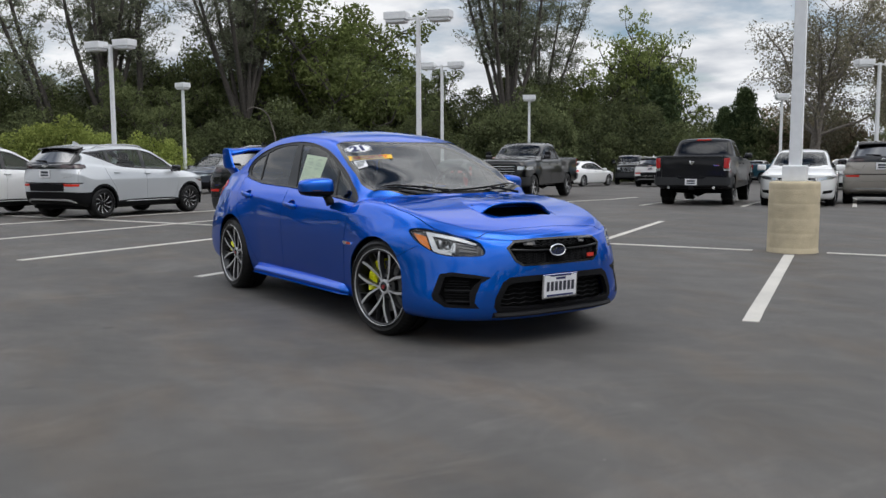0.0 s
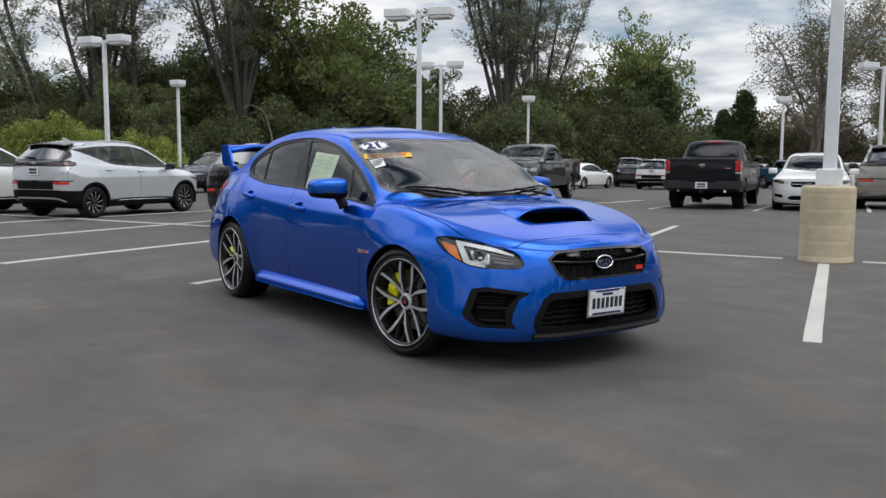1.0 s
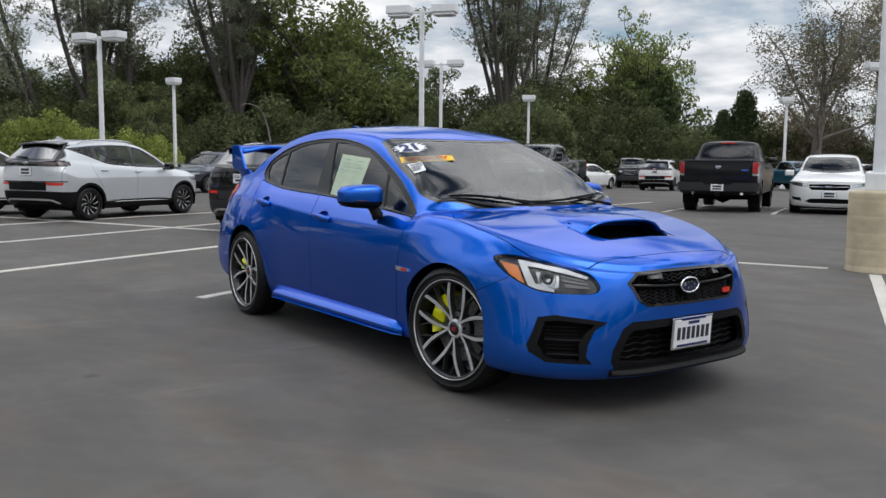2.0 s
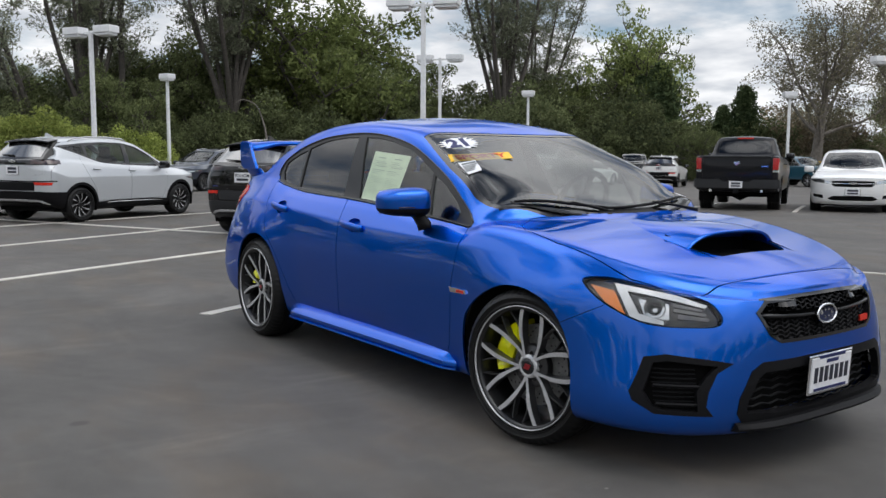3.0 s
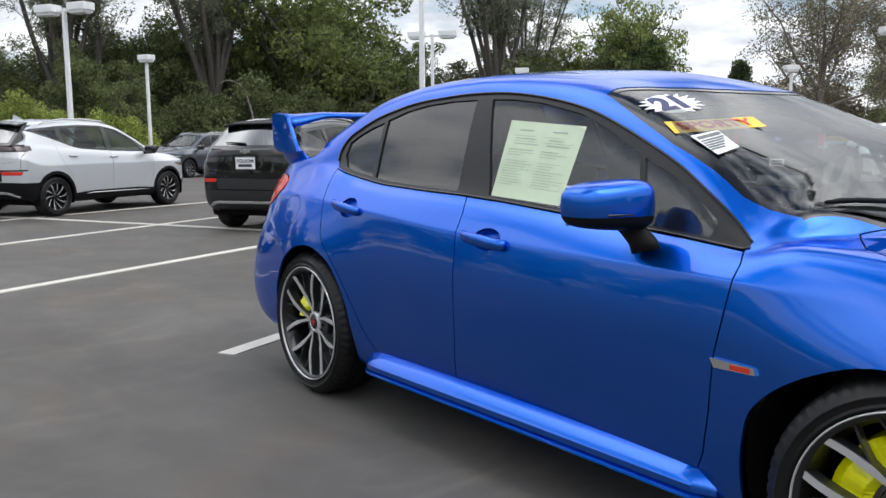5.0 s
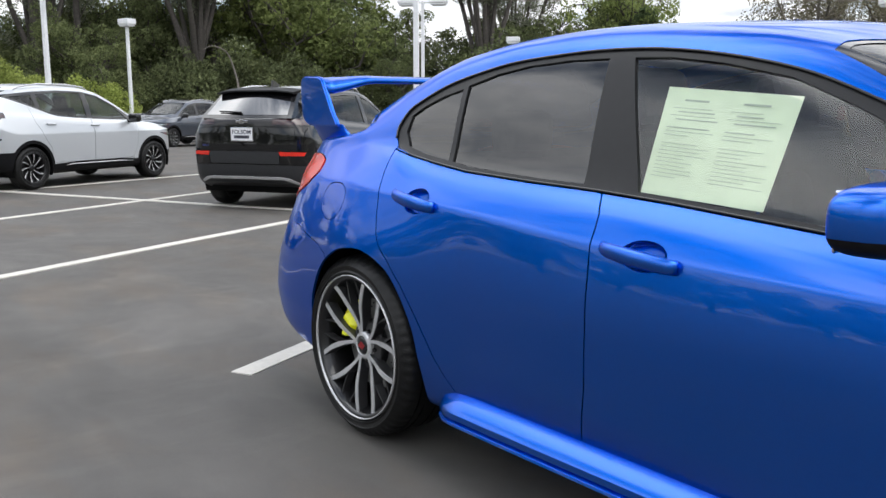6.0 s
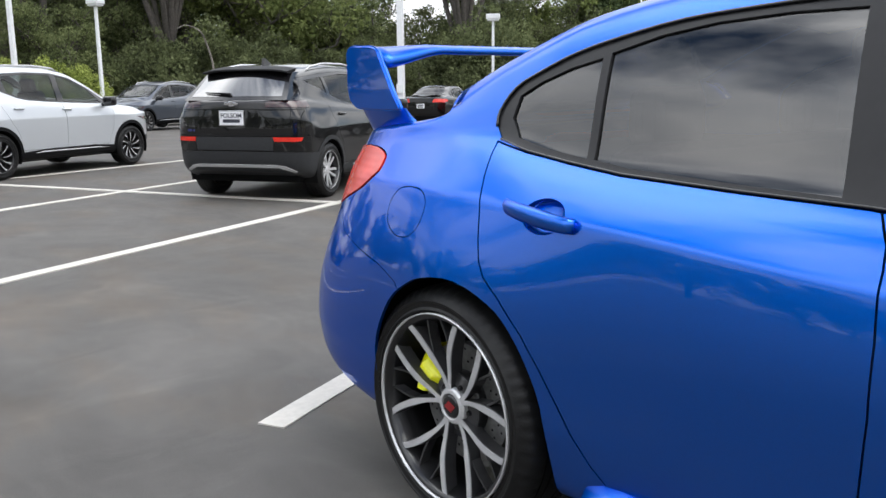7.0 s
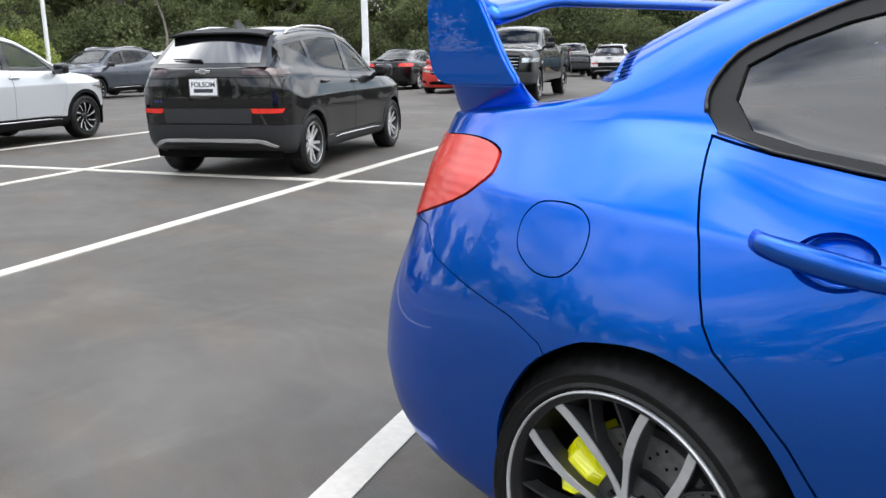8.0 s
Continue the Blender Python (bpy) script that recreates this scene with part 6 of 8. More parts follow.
def blue_sedan_stickers(car):
    # price sheet inside the front window
    bm, m = sheet([(-0.190, -0.638, 1.219), (0.176, -0.643, 1.191), (0.150, -0.738, 0.940), (-0.195, -0.730, 0.958)], -0.004)
    paper = part("window_sheet", bm, PAPER, car, "pale green printed sheet taped inside the window")
    rng = random.Random(5)
    rows = []
    for col in (-0.155, 0.012):
        rows.append((col + 0.03, col + 0.10, 0.106, 0.0048))
        y = 0.086
        for k in range(19):
            if k in (4, 8):
                y -= 0.012
                continue
            rows.append((col + (0.02 if k in (1, 3) else 0.0), col + rng.uniform(0.07, 0.145), y, 0.0028 if k in (1, 3, 5) else 0.0012))
            y -= 0.0095
    part("print_bars", bars(rows, m, 0.0014), INK_PALE, paper)
    # year burst
    def on_glass(corners, out=0.004):
        res = []
        for x, y in corners:
            q = top_point(BODY, x, y)
            n, _ = BODY.normal(q)
            res.append(q + n * out)
        return res
    bm, m = sheet(on_glass([(0.285, -0.560), (0.330, -0.355), (0.470, -0.400), (0.430, -0.605)]), 0.0)
    bm.free()
    bm = bmesh.new()
    pts = []
    for i in range(36):
        r = 1.0 if i % 2 else 0.82
        w = 1 + 0.12 * math.sin(i * 2.7)
        pts.append((0.105 * r * w * math.cos(math.pi * i / 18), 0.074 * r * w * math.sin(math.pi * i / 18)))
    prism(bm, pts, 0.0, 0.0015, "z")
    bm.transform(m)
    burst = part("year_sticker", bm, WHITE_FILM, car, "white burst sticker with a dark blue number 21")
    part("year_number", text_mesh("21", 0.124, INK_BLUE, 0.0008, 0.0065), None, burst, at=m @ pose(0, 0, 0.0022))
    corners = on_glass([(0.456, -0.606), (0.530, -0.276), (0.596, -0.300), (0.514, -0.626)])
    bm, m = sheet(corners, 0.0)
    band = part("slogan_sticker", bm, YELLOW_FILM, car, "yellow windscreen sticker with the red word SPORTY")
    part("slogan", text_mesh("SPORTY", 0.075, INK_RED, 0.0008, 0.002), None, band, at=m @ pose(0, 0, 0.0020) @ Matrix.Diagonal((1.02, 0.82, 1, 1)))
    bm, m = sheet(on_glass([(0.560, -0.618), (0.596, -0.542), (0.690, -0.572), (0.668, -0.636)]), 0.0)
    lab = part("notice_sticker", bm, WHITE_FILM, car, "small white printed windscreen sticker")
    part("notice_bars", bars([(-0.036, 0.036, 0.038, 0.016)] + [(-0.036, 0.036 - 0.007 * k, 0.018 - 0.0125 * k, 0.007) for k in range(5)], m, 0.0014), INK_GREY, lab)
    bm, m = sheet(on_glass([(0.900, 0.575), (0.915, 0.620), (0.965, 0.605), (0.950, 0.555)]), 0.0)
    part("corner_sticker", bm, WHITE_FILM, car, "small white windscreen sticker")


blue_sedan_stickers(BLUE_SEDAN)


# ---- other parked vehicles ----
def car_shape(p):
    """A body from a short list of measures: its length, widths, heights and the run of its roof."""
    c = curve
    nose, tail, w = p["nose"], p["tail"], p["w"]
    belt, wb = c(*p["belt"]), c(*p.get("wb", ((nose, w - 0.15), (1.2, w - 0.13), (0.8, w - 0.11), (-1.0, w - 0.12), (tail, w - 0.17))))
    fx, rx = p["axles"]
    flare = p.get("flare", 0.02)
    bulge = lambda q: flare * (np.exp(-((q - fx) / 0.38) ** 2) + np.exp(-((q - rx) / 0.38) ** 2))
    z0, zn, zt = p["z0"], p.get("zn", 0.0), p.get("zt", 0.05)
    lift = lambda q: zt * step(rx - 0.2, tail, q) + zn * step(fx + 0.2, nose, q)
    L = []
    for z, dw, n_in, t_in, extra in ((z0, -0.07, 0.10, 0.10, {}), (z0 + 0.07, -0.02, 0.03, 0.04, {}), (0.45, -0.01, 0.0, 0.01, {}), (p["mid"], 0.0, 0.01, 0.0, {}), (p["crease"], -0.005, 0.04, 0.01, {"twice": 2})):
        L.append(dict(z=(lambda q, z=z: z + lift(q)), w=(lambda q, dw=dw: w + dw - flare + bulge(q)), nose=nose - n_in, tail=tail + t_in, pn=p.get("pn", 3.0), pt=p.get("pt", 4.0), **extra))
    d7 = p.get("nose_in", 0.10)
    L.append(dict(z=lambda q: belt(q) - 0.03, w=lambda q: wb(q) + 0.045, nose=nose - d7 + 0.02, tail=tail + 0.02, pn=p.get("pn7", 2.8), pt=p.get("pt7", 3.6)))
    L.append(dict(z=belt, w=wb, nose=nose - d7, tail=tail + 0.03, pn=p.get("pn7", 2.8), pt=p.get("pt7", 3.6)))
    ry, rz, zc = c(*p["rail_y"]), c(*p["rail_z"]), c(*p["zc"])
    T = [
        dict(f=0.08, dx=0.05, y=lambda q: 0.62 * wb(q) + 0.38 * ry(q) + 0.012, z=lambda q: 0.62 * belt(q) + 0.38 * rz(q)),
        dict(f=0.17, dx=0.12, y=lambda q: 0.18 * wb(q) + 0.82 * ry(q) + 0.010, z=lambda q: 0.18 * belt(q) + 0.82 * rz(q)),
        dict(f=0.26, dx=0.24, y=lambda q: ry(q) - 0.012, z=lambda q: rz(q) + 0.022),
        dict(f=0.38, dx=0.40, y=lambda q: ry(q) - 0.085, z=lambda q: rz(q) + 0.05),
        dict(f=0.62, dx=0.75, y=lambda q: 0.5 * ry(q), z=lambda q: 0.28 * (rz(q) + 0.05) + 0.72 * zc(q + 0.75 * dx(q))),
    ]
    dx = c(*p["dx"])
    return dict(xf=p.get("xf", 1.3), xr=p.get("xr", -1.45), levels=L, tops=T, dx=dx, zc=zc, cowl=p["cowl"], deck=p["deck"])


CROSSOVER = dict(
    nose=2.16, tail=-2.10, w=0.885, z0=0.23, axles=(1.335, -1.335), mid=0.66, crease=0.84, zn=0.04, zt=0.14, pn=2.7, pt=3.3, pt7=3.2,
    belt=((2.16, 0.80), (1.9, 0.88), (1.5, 0.96), (1.1, 1.00), (0.8, 1.01), (0.0, 1.045), (-0.8, 1.09), (-1.4, 1.14), (-1.9, 1.17), (-2.1, 1.17)),
    rail_y=((1.2, 0.70), (0.95, 0.70), (0.6, 0.66), (0.2, 0.63), (-0.4, 0.615), (-1.0, 0.61), (-1.5, 0.605), (-1.75, 0.62), (-2.0, 0.64)),
    rail_z=((1.2, 1.02), (0.95, 1.07), (0.6, 1.27), (0.2, 1.45), (-0.2, 1.515), (-0.7, 1.525), (-1.2, 1.49), (-1.55, 1.43), (-1.72, 1.33), (-1.9, 1.20), (-2.0, 1.17)),
    zc=((2.16, 0.82), (2.0, 0.92), (1.7, 1.00), (1.35, 1.05), (1.25, 1.07), (0.7, 1.36), (0.35, 1.53), (0.1, 1.585), (-0.3, 1.61), (-0.9, 1.605), (-1.4, 1.575), (-1.72, 1.535), (-1.80, 1.42), (-1.98, 1.19), (-2.03, 1.175), (-2.08, 1.17)),
    dx=((1.7, 0.24), (1.1, 0.24), (0.6, 0.13), (0.1, 0.04), (-0.5, 0.0), (-1.3, -0.04), (-1.7, -0.09), (-2.0, -0.06)), cowl=1.12, deck=-1.93, xr=-1.70)
SEDAN = dict(
    nose=2.42, tail=-2.55, w=0.915, z0=0.19, axles=(1.42, -1.42), mid=0.60, crease=0.80, zn=0.02, zt=0.06, pn=2.9, pt=3.6,
    belt=((2.42, 0.72), (2.1, 0.82), (1.6, 0.90), (1.2, 0.94), (0.8, 0.945), (0.0, 0.965), (-0.9, 0.995), (-1.5, 1.04), (-2.2, 1.06), (-2.5, 1.04)),
    rail_y=((1.2, 0.72), (0.95, 0.71), (0.5, 0.66), (0.1, 0.62), (-0.4, 0.60), (-0.9, 0.60), (-1.3, 0.62), (-1.7, 0.66), (-2.0, 0.66)),
    rail_z=((1.2, 0.95), (0.95, 1.00), (0.5, 1.22), (0.1, 1.37), (-0.3, 1.405), (-0.8, 1.39), (-1.2, 1.30), (-1.6, 1.14), (-1.9, 1.06)),
    zc=((2.42, 0.74), (2.25, 0.84), (1.9, 0.92), (1.4, 0.985), (1.25, 1.0), (0.7, 1.26), (0.3, 1.42), (0.05, 1.465), (-0.4, 1.49), (-0.9, 1.475), (-1.3, 1.38), (-1.75, 1.19), (-1.95, 1.11), (-2.1, 1.095), (-2.45, 1.075), (-2.52, 1.04)),
    dx=((1.7, 0.28), (1.1, 0.26), (0.5, 0.12), (0.0, 0.03), (-0.6, 0.0), (-1.3, -0.06), (-1.8, -0.12), (-2.3, -0.1)), cowl=1.08, deck=-1.78, xf=1.5, xr=-1.75)
TRUCK = dict(
    nose=2.80, tail=-3.00, w=1.00, z0=0.45, axles=(1.80, -1.80), mid=0.85, crease=1.10, zn=0.02, zt=0.06, pn=5.0, pt=14.0, pn7=5.0, pt7=14.0, nose_in=0.08, flare=0.03,
    belt=((2.80, 1.22), (2.4, 1.28), (1.6, 1.31), (1.2, 1.30), (0.8, 1.29), (-0.9, 1.31), (-1.15, 1.36), (-1.5, 1.375), (-3.0, 1.375)),
    wb=((2.8, 0.86), (1.6, 0.89), (0.9, 0.91), (-0.9, 0.91), (-1.2, 0.945), (-3.0, 0.945)),
    rail_y=((1.2, 0.82), (0.9, 0.80), (0.4, 0.745), (0.0, 0.725), (-0.7, 0.72), (-0.95, 0.735), (-1.1, 0.78), (-1.3, 0.84)),
    rail_z=((1.2, 1.32), (0.9, 1.37), (0.4, 1.70), (0.05, 1.81), (-0.4, 1.83), (-0.80, 1.81), (-0.98, 1.60), (-1.12, 1.40), (-1.3, 1.375)),
    zc=((2.80, 1.24), (2.6, 1.31), (2.0, 1.36), (1.35, 1.385), (1.25, 1.40), (0.7, 1.70), (0.35, 1.86), (0.1, 1.90), (-0.4, 1.92), (-0.84, 1.90), (-0.95, 1.83), (-1.12, 1.42), (-1.18, 1.385), (-2.9, 1.385), (-2.97, 1.375)),
    dx=((1.7, 0.22), (1.1, 0.22), (0.4, 0.09), (0.0, 0.02), (-0.6, 0.0), (-1.2, 0.0), (-3.0, 0.0)), cowl=1.10, deck=-1.16, xf=2.1, xr=-2.55)


def slim_wheel(r, rim, wide, spokes=5, fork=True, fine=1.0):
    """A simpler alloy wheel: forked or twisted spokes over a dark core."""
    face_y = -wide / 2 + 0.02
    b, d = bmesh.new(), bmesh.new()
    pol = lambda q, deg: (q * math.cos(radians(deg)), q * math.sin(radians(deg)))
    for k in range(spokes):
        c = 90 + 360 / spokes * k
        for s in ((-1, 1) if fork else (0,)):
            p0, p2 = pol(0.04, c + s * 20), pol(rim - 0.008, c + s * (13 if fork else 6) + 8)
            bar(b, p0, p2, 0.026 * fine, 0.030 * fine, face_y + 0.02, face_y, 0.012)
            bar(d, p0, p2, 0.032, 0.036, face_y + 0.03, face_y + 0.012, 0.03)
    lathe(b, [(0.0001, face_y + 0.01), (0.04, face_y + 0.012), (0.055, face_y + 0.03)], 24, "y")
    lathe(d, [(0.0001, face_y + 0.09), (rim - 0.03, face_y + 0.09)], 32, "y")
    for bm in (b, d):
        bmesh.ops.recalc_face_normals(bm, faces=bm.faces)
    return dict(tyre=tyre_mesh(r, rim, wide), rim_barrel=mesh_of(barrel_mesh(rim, wide), "rim_barrel", (ALLOY_DARK,), True), rim_lip=lip_mesh(rim, wide), spoke_face=mesh_of(b, "spoke_face", (ALLOY,)), spoke_core=mesh_of(d, "spoke_core", (ALLOY_DARK,)), r=r)


def turbine_wheel(r, rim, wide, blades=10):
    """A black wheel with swept, machined blades that widen towards the rim, alternately long and short."""
    face_y = -wide / 2 + 0.018
    b, d = bmesh.new(), bmesh.new()
    pol = lambda q, deg: (q * math.cos(radians(deg)), q * math.sin(radians(deg)))
    for k in range(blades):
        c, long = 360 / blades * k, k % 2 == 0
        ts = np.linspace(0, 1, 8)
        line = [pol((0.050 if long else 0.085) + (rim - 0.012 - (0.050 if long else 0.085)) * t, c + 15 * t ** 1.3) for t in ts]
        wid = [0.010 + 0.030 * t ** 1.6 for t in ts]
        ys = [face_y + 0.022 * (1 - t) for t in ts]
        sweep(b, line, [w * 0.62 for w in wid], ys, 0.004, 0.95)
        sweep(d, line, [w * 1.15 for w in wid], [y + 0.003 for y in ys], 0.03, 0.9)
    lathe(d, [(0.0001, face_y + 0.012), (0.034, face_y + 0.014), (0.052, face_y + 0.024), (0.060, face_y + 0.05)], 28, "y")
    lathe(d, [(0.0001, face_y + 0.09), (rim - 0.03, face_y + 0.09)], 32, "y")
    for bm in (b, d):
        bmesh.ops.recalc_face_normals(bm, faces=bm.faces)
    return dict(tyre=tyre_mesh(r, rim, wide), rim_barrel=mesh_of(barrel_mesh(rim, wide), "rim_barrel", (ALLOY_DARK,), True), spoke_face=mesh_of(b, "spoke_face", (ALLOY,)), spoke_core=mesh_of(d, "spoke_core", (ALLOY_DARK,)), r=r)


class Model:
    """Pieces of one kind of vehicle, cut once, then put down in several colours."""

    def __init__(self, p, spec):
        self.p, self.spec = p, spec
        B = self.B = Body(car_shape(p))
        self.pieces = []
        rest = B.solid
        put = self.put_piece
        fx, rx = p["axles"]
        r = spec["arch"]
        for x in (fx, rx):
            rest = B.cut(rest, wheel_tool(x, spec["wheel_z"], r), "DIFFERENCE")
        scr = spec["screen"]
        put("windscreen", B.cut(B.solid, axis_tool(scr, spec.get("screen_z", 0.95), 2.2, "z"), "INTERSECT"), "glass", "both", thick=0.0, inset=0.004)
        rest = B.cut(rest, axis_tool(grow(scr, 0.008), spec.get("screen_z", 0.95), 2.2, "z"), "DIFFERENCE")
        ax, lo, hi, poly = spec["back"]
        put("rear_window", B.cut(B.solid, axis_tool(poly, lo, hi, ax), "INTERSECT"), "back", "both", thick=0.0, inset=0.004)
        rest = B.cut(rest, axis_tool(grow(poly, 0.004), lo, hi, ax), "DIFFERENCE")
        frame = B.cut(B.solid, side_tool(spec["dlo"]), "INTERSECT")
        for q in spec["panes"]:
            frame = B.cut(frame, side_tool(q), "DIFFERENCE")
            put("side_window", B.cut(B.solid, side_tool(grow(q, 0.004)), "INTERSECT"), "tint" if q in spec["panes"][spec.get("clear", 9):] else "glass", "pair", thick=0.0, inset=0.010)
        put("window_frame", frame, "gloss", "pair", thick=0.014, inset=0.003)
        rest = B.cut(rest, side_tool(grow(spec["dlo"], 0.002)), "DIFFERENCE")
        for name, role, how, axis, lo, hi, poly, ins in spec["panels"]:
            tool = lambda g: axis_tool(grow(poly, g), lo, hi, axis) if axis != "y" else side_tool(grow(poly, g), lo, hi)
            put(name, B.cut(rest, tool(-0.002), "INTERSECT"), role, how, thick=0.012, inset=ins)
            rest = B.cut(rest, tool(0.002), "DIFFERENCE")
        put("body_shell", rest, "paint", "both", thick=0.010)

    def put_piece(self, name, mesh, role, how, **kw):
        for flags in ({"both": True},) if how == "both" else ({}, {"mirror": True}):
            me = self.B.skin(mesh, name=name, **flags, **kw)
            if len(me.polygons):
                self.pieces.append((name, me, role))

    def place(self, name, x, y, head, paint, wheel, label, cladding=None, extra=None, size=1.0):
        th = thing(name, pose(x, y, ground_z(x, y), 0, 0, head) @ Matrix.Scale(size, 4), label, "pickup truck" if "pickup" in name else "car", "parked vehicles")
        roles = dict(paint=paint, glass=GLASS_DARKER, tint=GLASS_TINT, back=GLASS_BACK, inlay=BLACK_GLOSS if paint is BLACK_CAR else paint, gloss=BLACK_GLOSS, satin=BLACK_SATIN, red=DARK_RED_LENS if "pickup" in name else RED_LENS, lamp=LAMP_CHROME, chrome=CHROME, clad=cladding or BLACK_SATIN, void=DARK_VOID, silver=ALLOY, grey=CLAD_GREY, white=PLATE, smoke=SMOKED_LENS)
        for n, me, role in self.pieces:
            o = part(n, me.copy(), None, th)
            o.data.materials.append(roles[role])
            if role in ("glass", "tint", "back"):
                o.visible_shadow = False
        fx, rx = self.p["axles"]
        wy = self.p["w"] - self.spec["tyre_w"] / 2 - 0.03
        for ax in (fx, rx):
            for s in (-1, 1):
                put_wheel(wheel, th, ax, s * wy, wheel["r"], s > 0, 17 * s + 10 * ax)
                bm = bmesh.new()
                rows = [[bm.verts.new((ax + (self.spec["arch"] + 0.006) * math.cos(radians(a)), s * q, self.spec["wheel_z"] + (self.spec["arch"] + 0.006) * math.sin(radians(a)))) for a in range(-20, 201, 10)] for q in (self.p["w"] - 0.03, self.p["w"] - 0.32)]
                for i in range(len(rows[0]) - 1):
                    bm.faces.new((rows[0][i], rows[0][i + 1], rows[1][i + 1], rows[1][i]))
                bm.faces.new(rows[1])
                part("wheel_arch_liner", bm, DARK_VOID, th)
        z0 = self.p["z0"]
        part("underbody", new_box((self.p["tail"] + 0.3, -self.p["w"] + 0.2, z0 - 0.02), (self.p["nose"] - 0.3, self.p["w"] - 0.2, z0 + 0.12), 0.03), DARK_VOID, th)
        for s in (-1, 1):
            mx, mz = self.spec["mirror"]
            bm = new_box((mx - 0.06, -0.11, -0.075), (mx + 0.06, 0.11, 0.075), 0.04, pose(0, s * (self.p["w"] + 0.05), mz), 3)
            mir = part("door_mirror", bm, roles[self.spec.get("mirror_role", "gloss")], th, smooth=True)
            part("mirror_stalk", new_box((mx - 0.03, -0.10, -0.03), (mx + 0.03, 0.06, 0.02), 0.012, pose(0, s * (self.p["w"] - 0.04), mz - 0.05)), BLACK_SATIN, mir)
            for hx, hz in self.spec["handles"]:
                q = side_point(self.B, hx, hz, 0.012)
                if q:
                    bm = bmesh.new()
                    tube(bm, [(hx - 0.09, -s * (q.y + 0.010), hz), (hx - 0.06, -s * (q.y - 0.012), hz), (hx + 0.06, -s * (q.y - 0.012), hz - 0.003), (hx + 0.09, -s * (q.y + 0.010), hz - 0.004)], 0.014, 8)
                    part("door_handle", bm, roles[self.spec.get("handle_role", "paint")], th, smooth=True)
        for sx in self.spec["seats"]:
            for y in (-0.38, 0.38):
                part("car_seat", seat_bm(sx, y, self.spec.get("seat_z", 0.5)), INTERIOR, th)
        part("cabin_floor", new_box((self.spec["seats"][-1] - 0.5, -0.66, self.spec.get("seat_z", 0.5) - 0.1), (self.spec["seats"][0] + 0.8, 0.66, self.spec.get("seat_z", 0.5) - 0.02), 0.02), INTERIOR, th)
        d = self.spec["dash"]
        part("dashboard", new_box((d[0], -0.66, d[2] - 0.3), (d[1], 0.66, d[2]), 0.05), INTERIOR, th)
        part("rear_bench", new_box((self.spec["seats"][-1] - 0.42, -0.62, self.spec.get("seat_z", 0.5)), (self.spec["seats"][-1] - 0.26, 0.62, d[2] + 0.06), 0.05), INTERIOR, th)
        if extra:
            extra(th, self, roles)
        return th


SMOKED_LENS = material("smoked_red_lens", (0.030, 0.006, 0.007), 0.12, 0.0, 0.8, vary=0.1, scale=14)
REAR_GLASS = material("dark_rear_glass_outside", (0.008, 0.008, 0.009), 0.04, 0.0, 1.0, 0.02, vary=0.1, scale=3, spec=1.0)
REAR_GLASS.node_tree.nodes["Principled BSDF"].inputs["IOR"].default_value = 1.75
GLASS_BACK = glass_material("dark_rear_glass", (0.035, 0.038, 0.038), 0.03, 1.7)
GLASS_DARKER = glass_material("green_car_glass", (0.40, 0.46, 0.44), 0.02, 1.58)


def rear_x(B, y, z, out=0.0):
    hit = B.tree.ray_cast(Vector((-4.5, -abs(y), z)), Vector((1, 0, 0)))[0]
    return Vector((hit.x - out, y, z)) if hit else None


def rear_plate(th, B, z, seven=False, out=0.012, busy=False, word=""):
    p = rear_x(B, 0.0, z, out)
    plate_thing(th, look(p, p + Vector((1, 0, 0))), seven=seven, busy=busy, word=word)


def ring_poly(x, z, r, n=40):
    return [(x + r * math.cos(2 * math.pi * i / n), z + r * math.sin(2 * math.pi * i / n)) for i in range(n)]


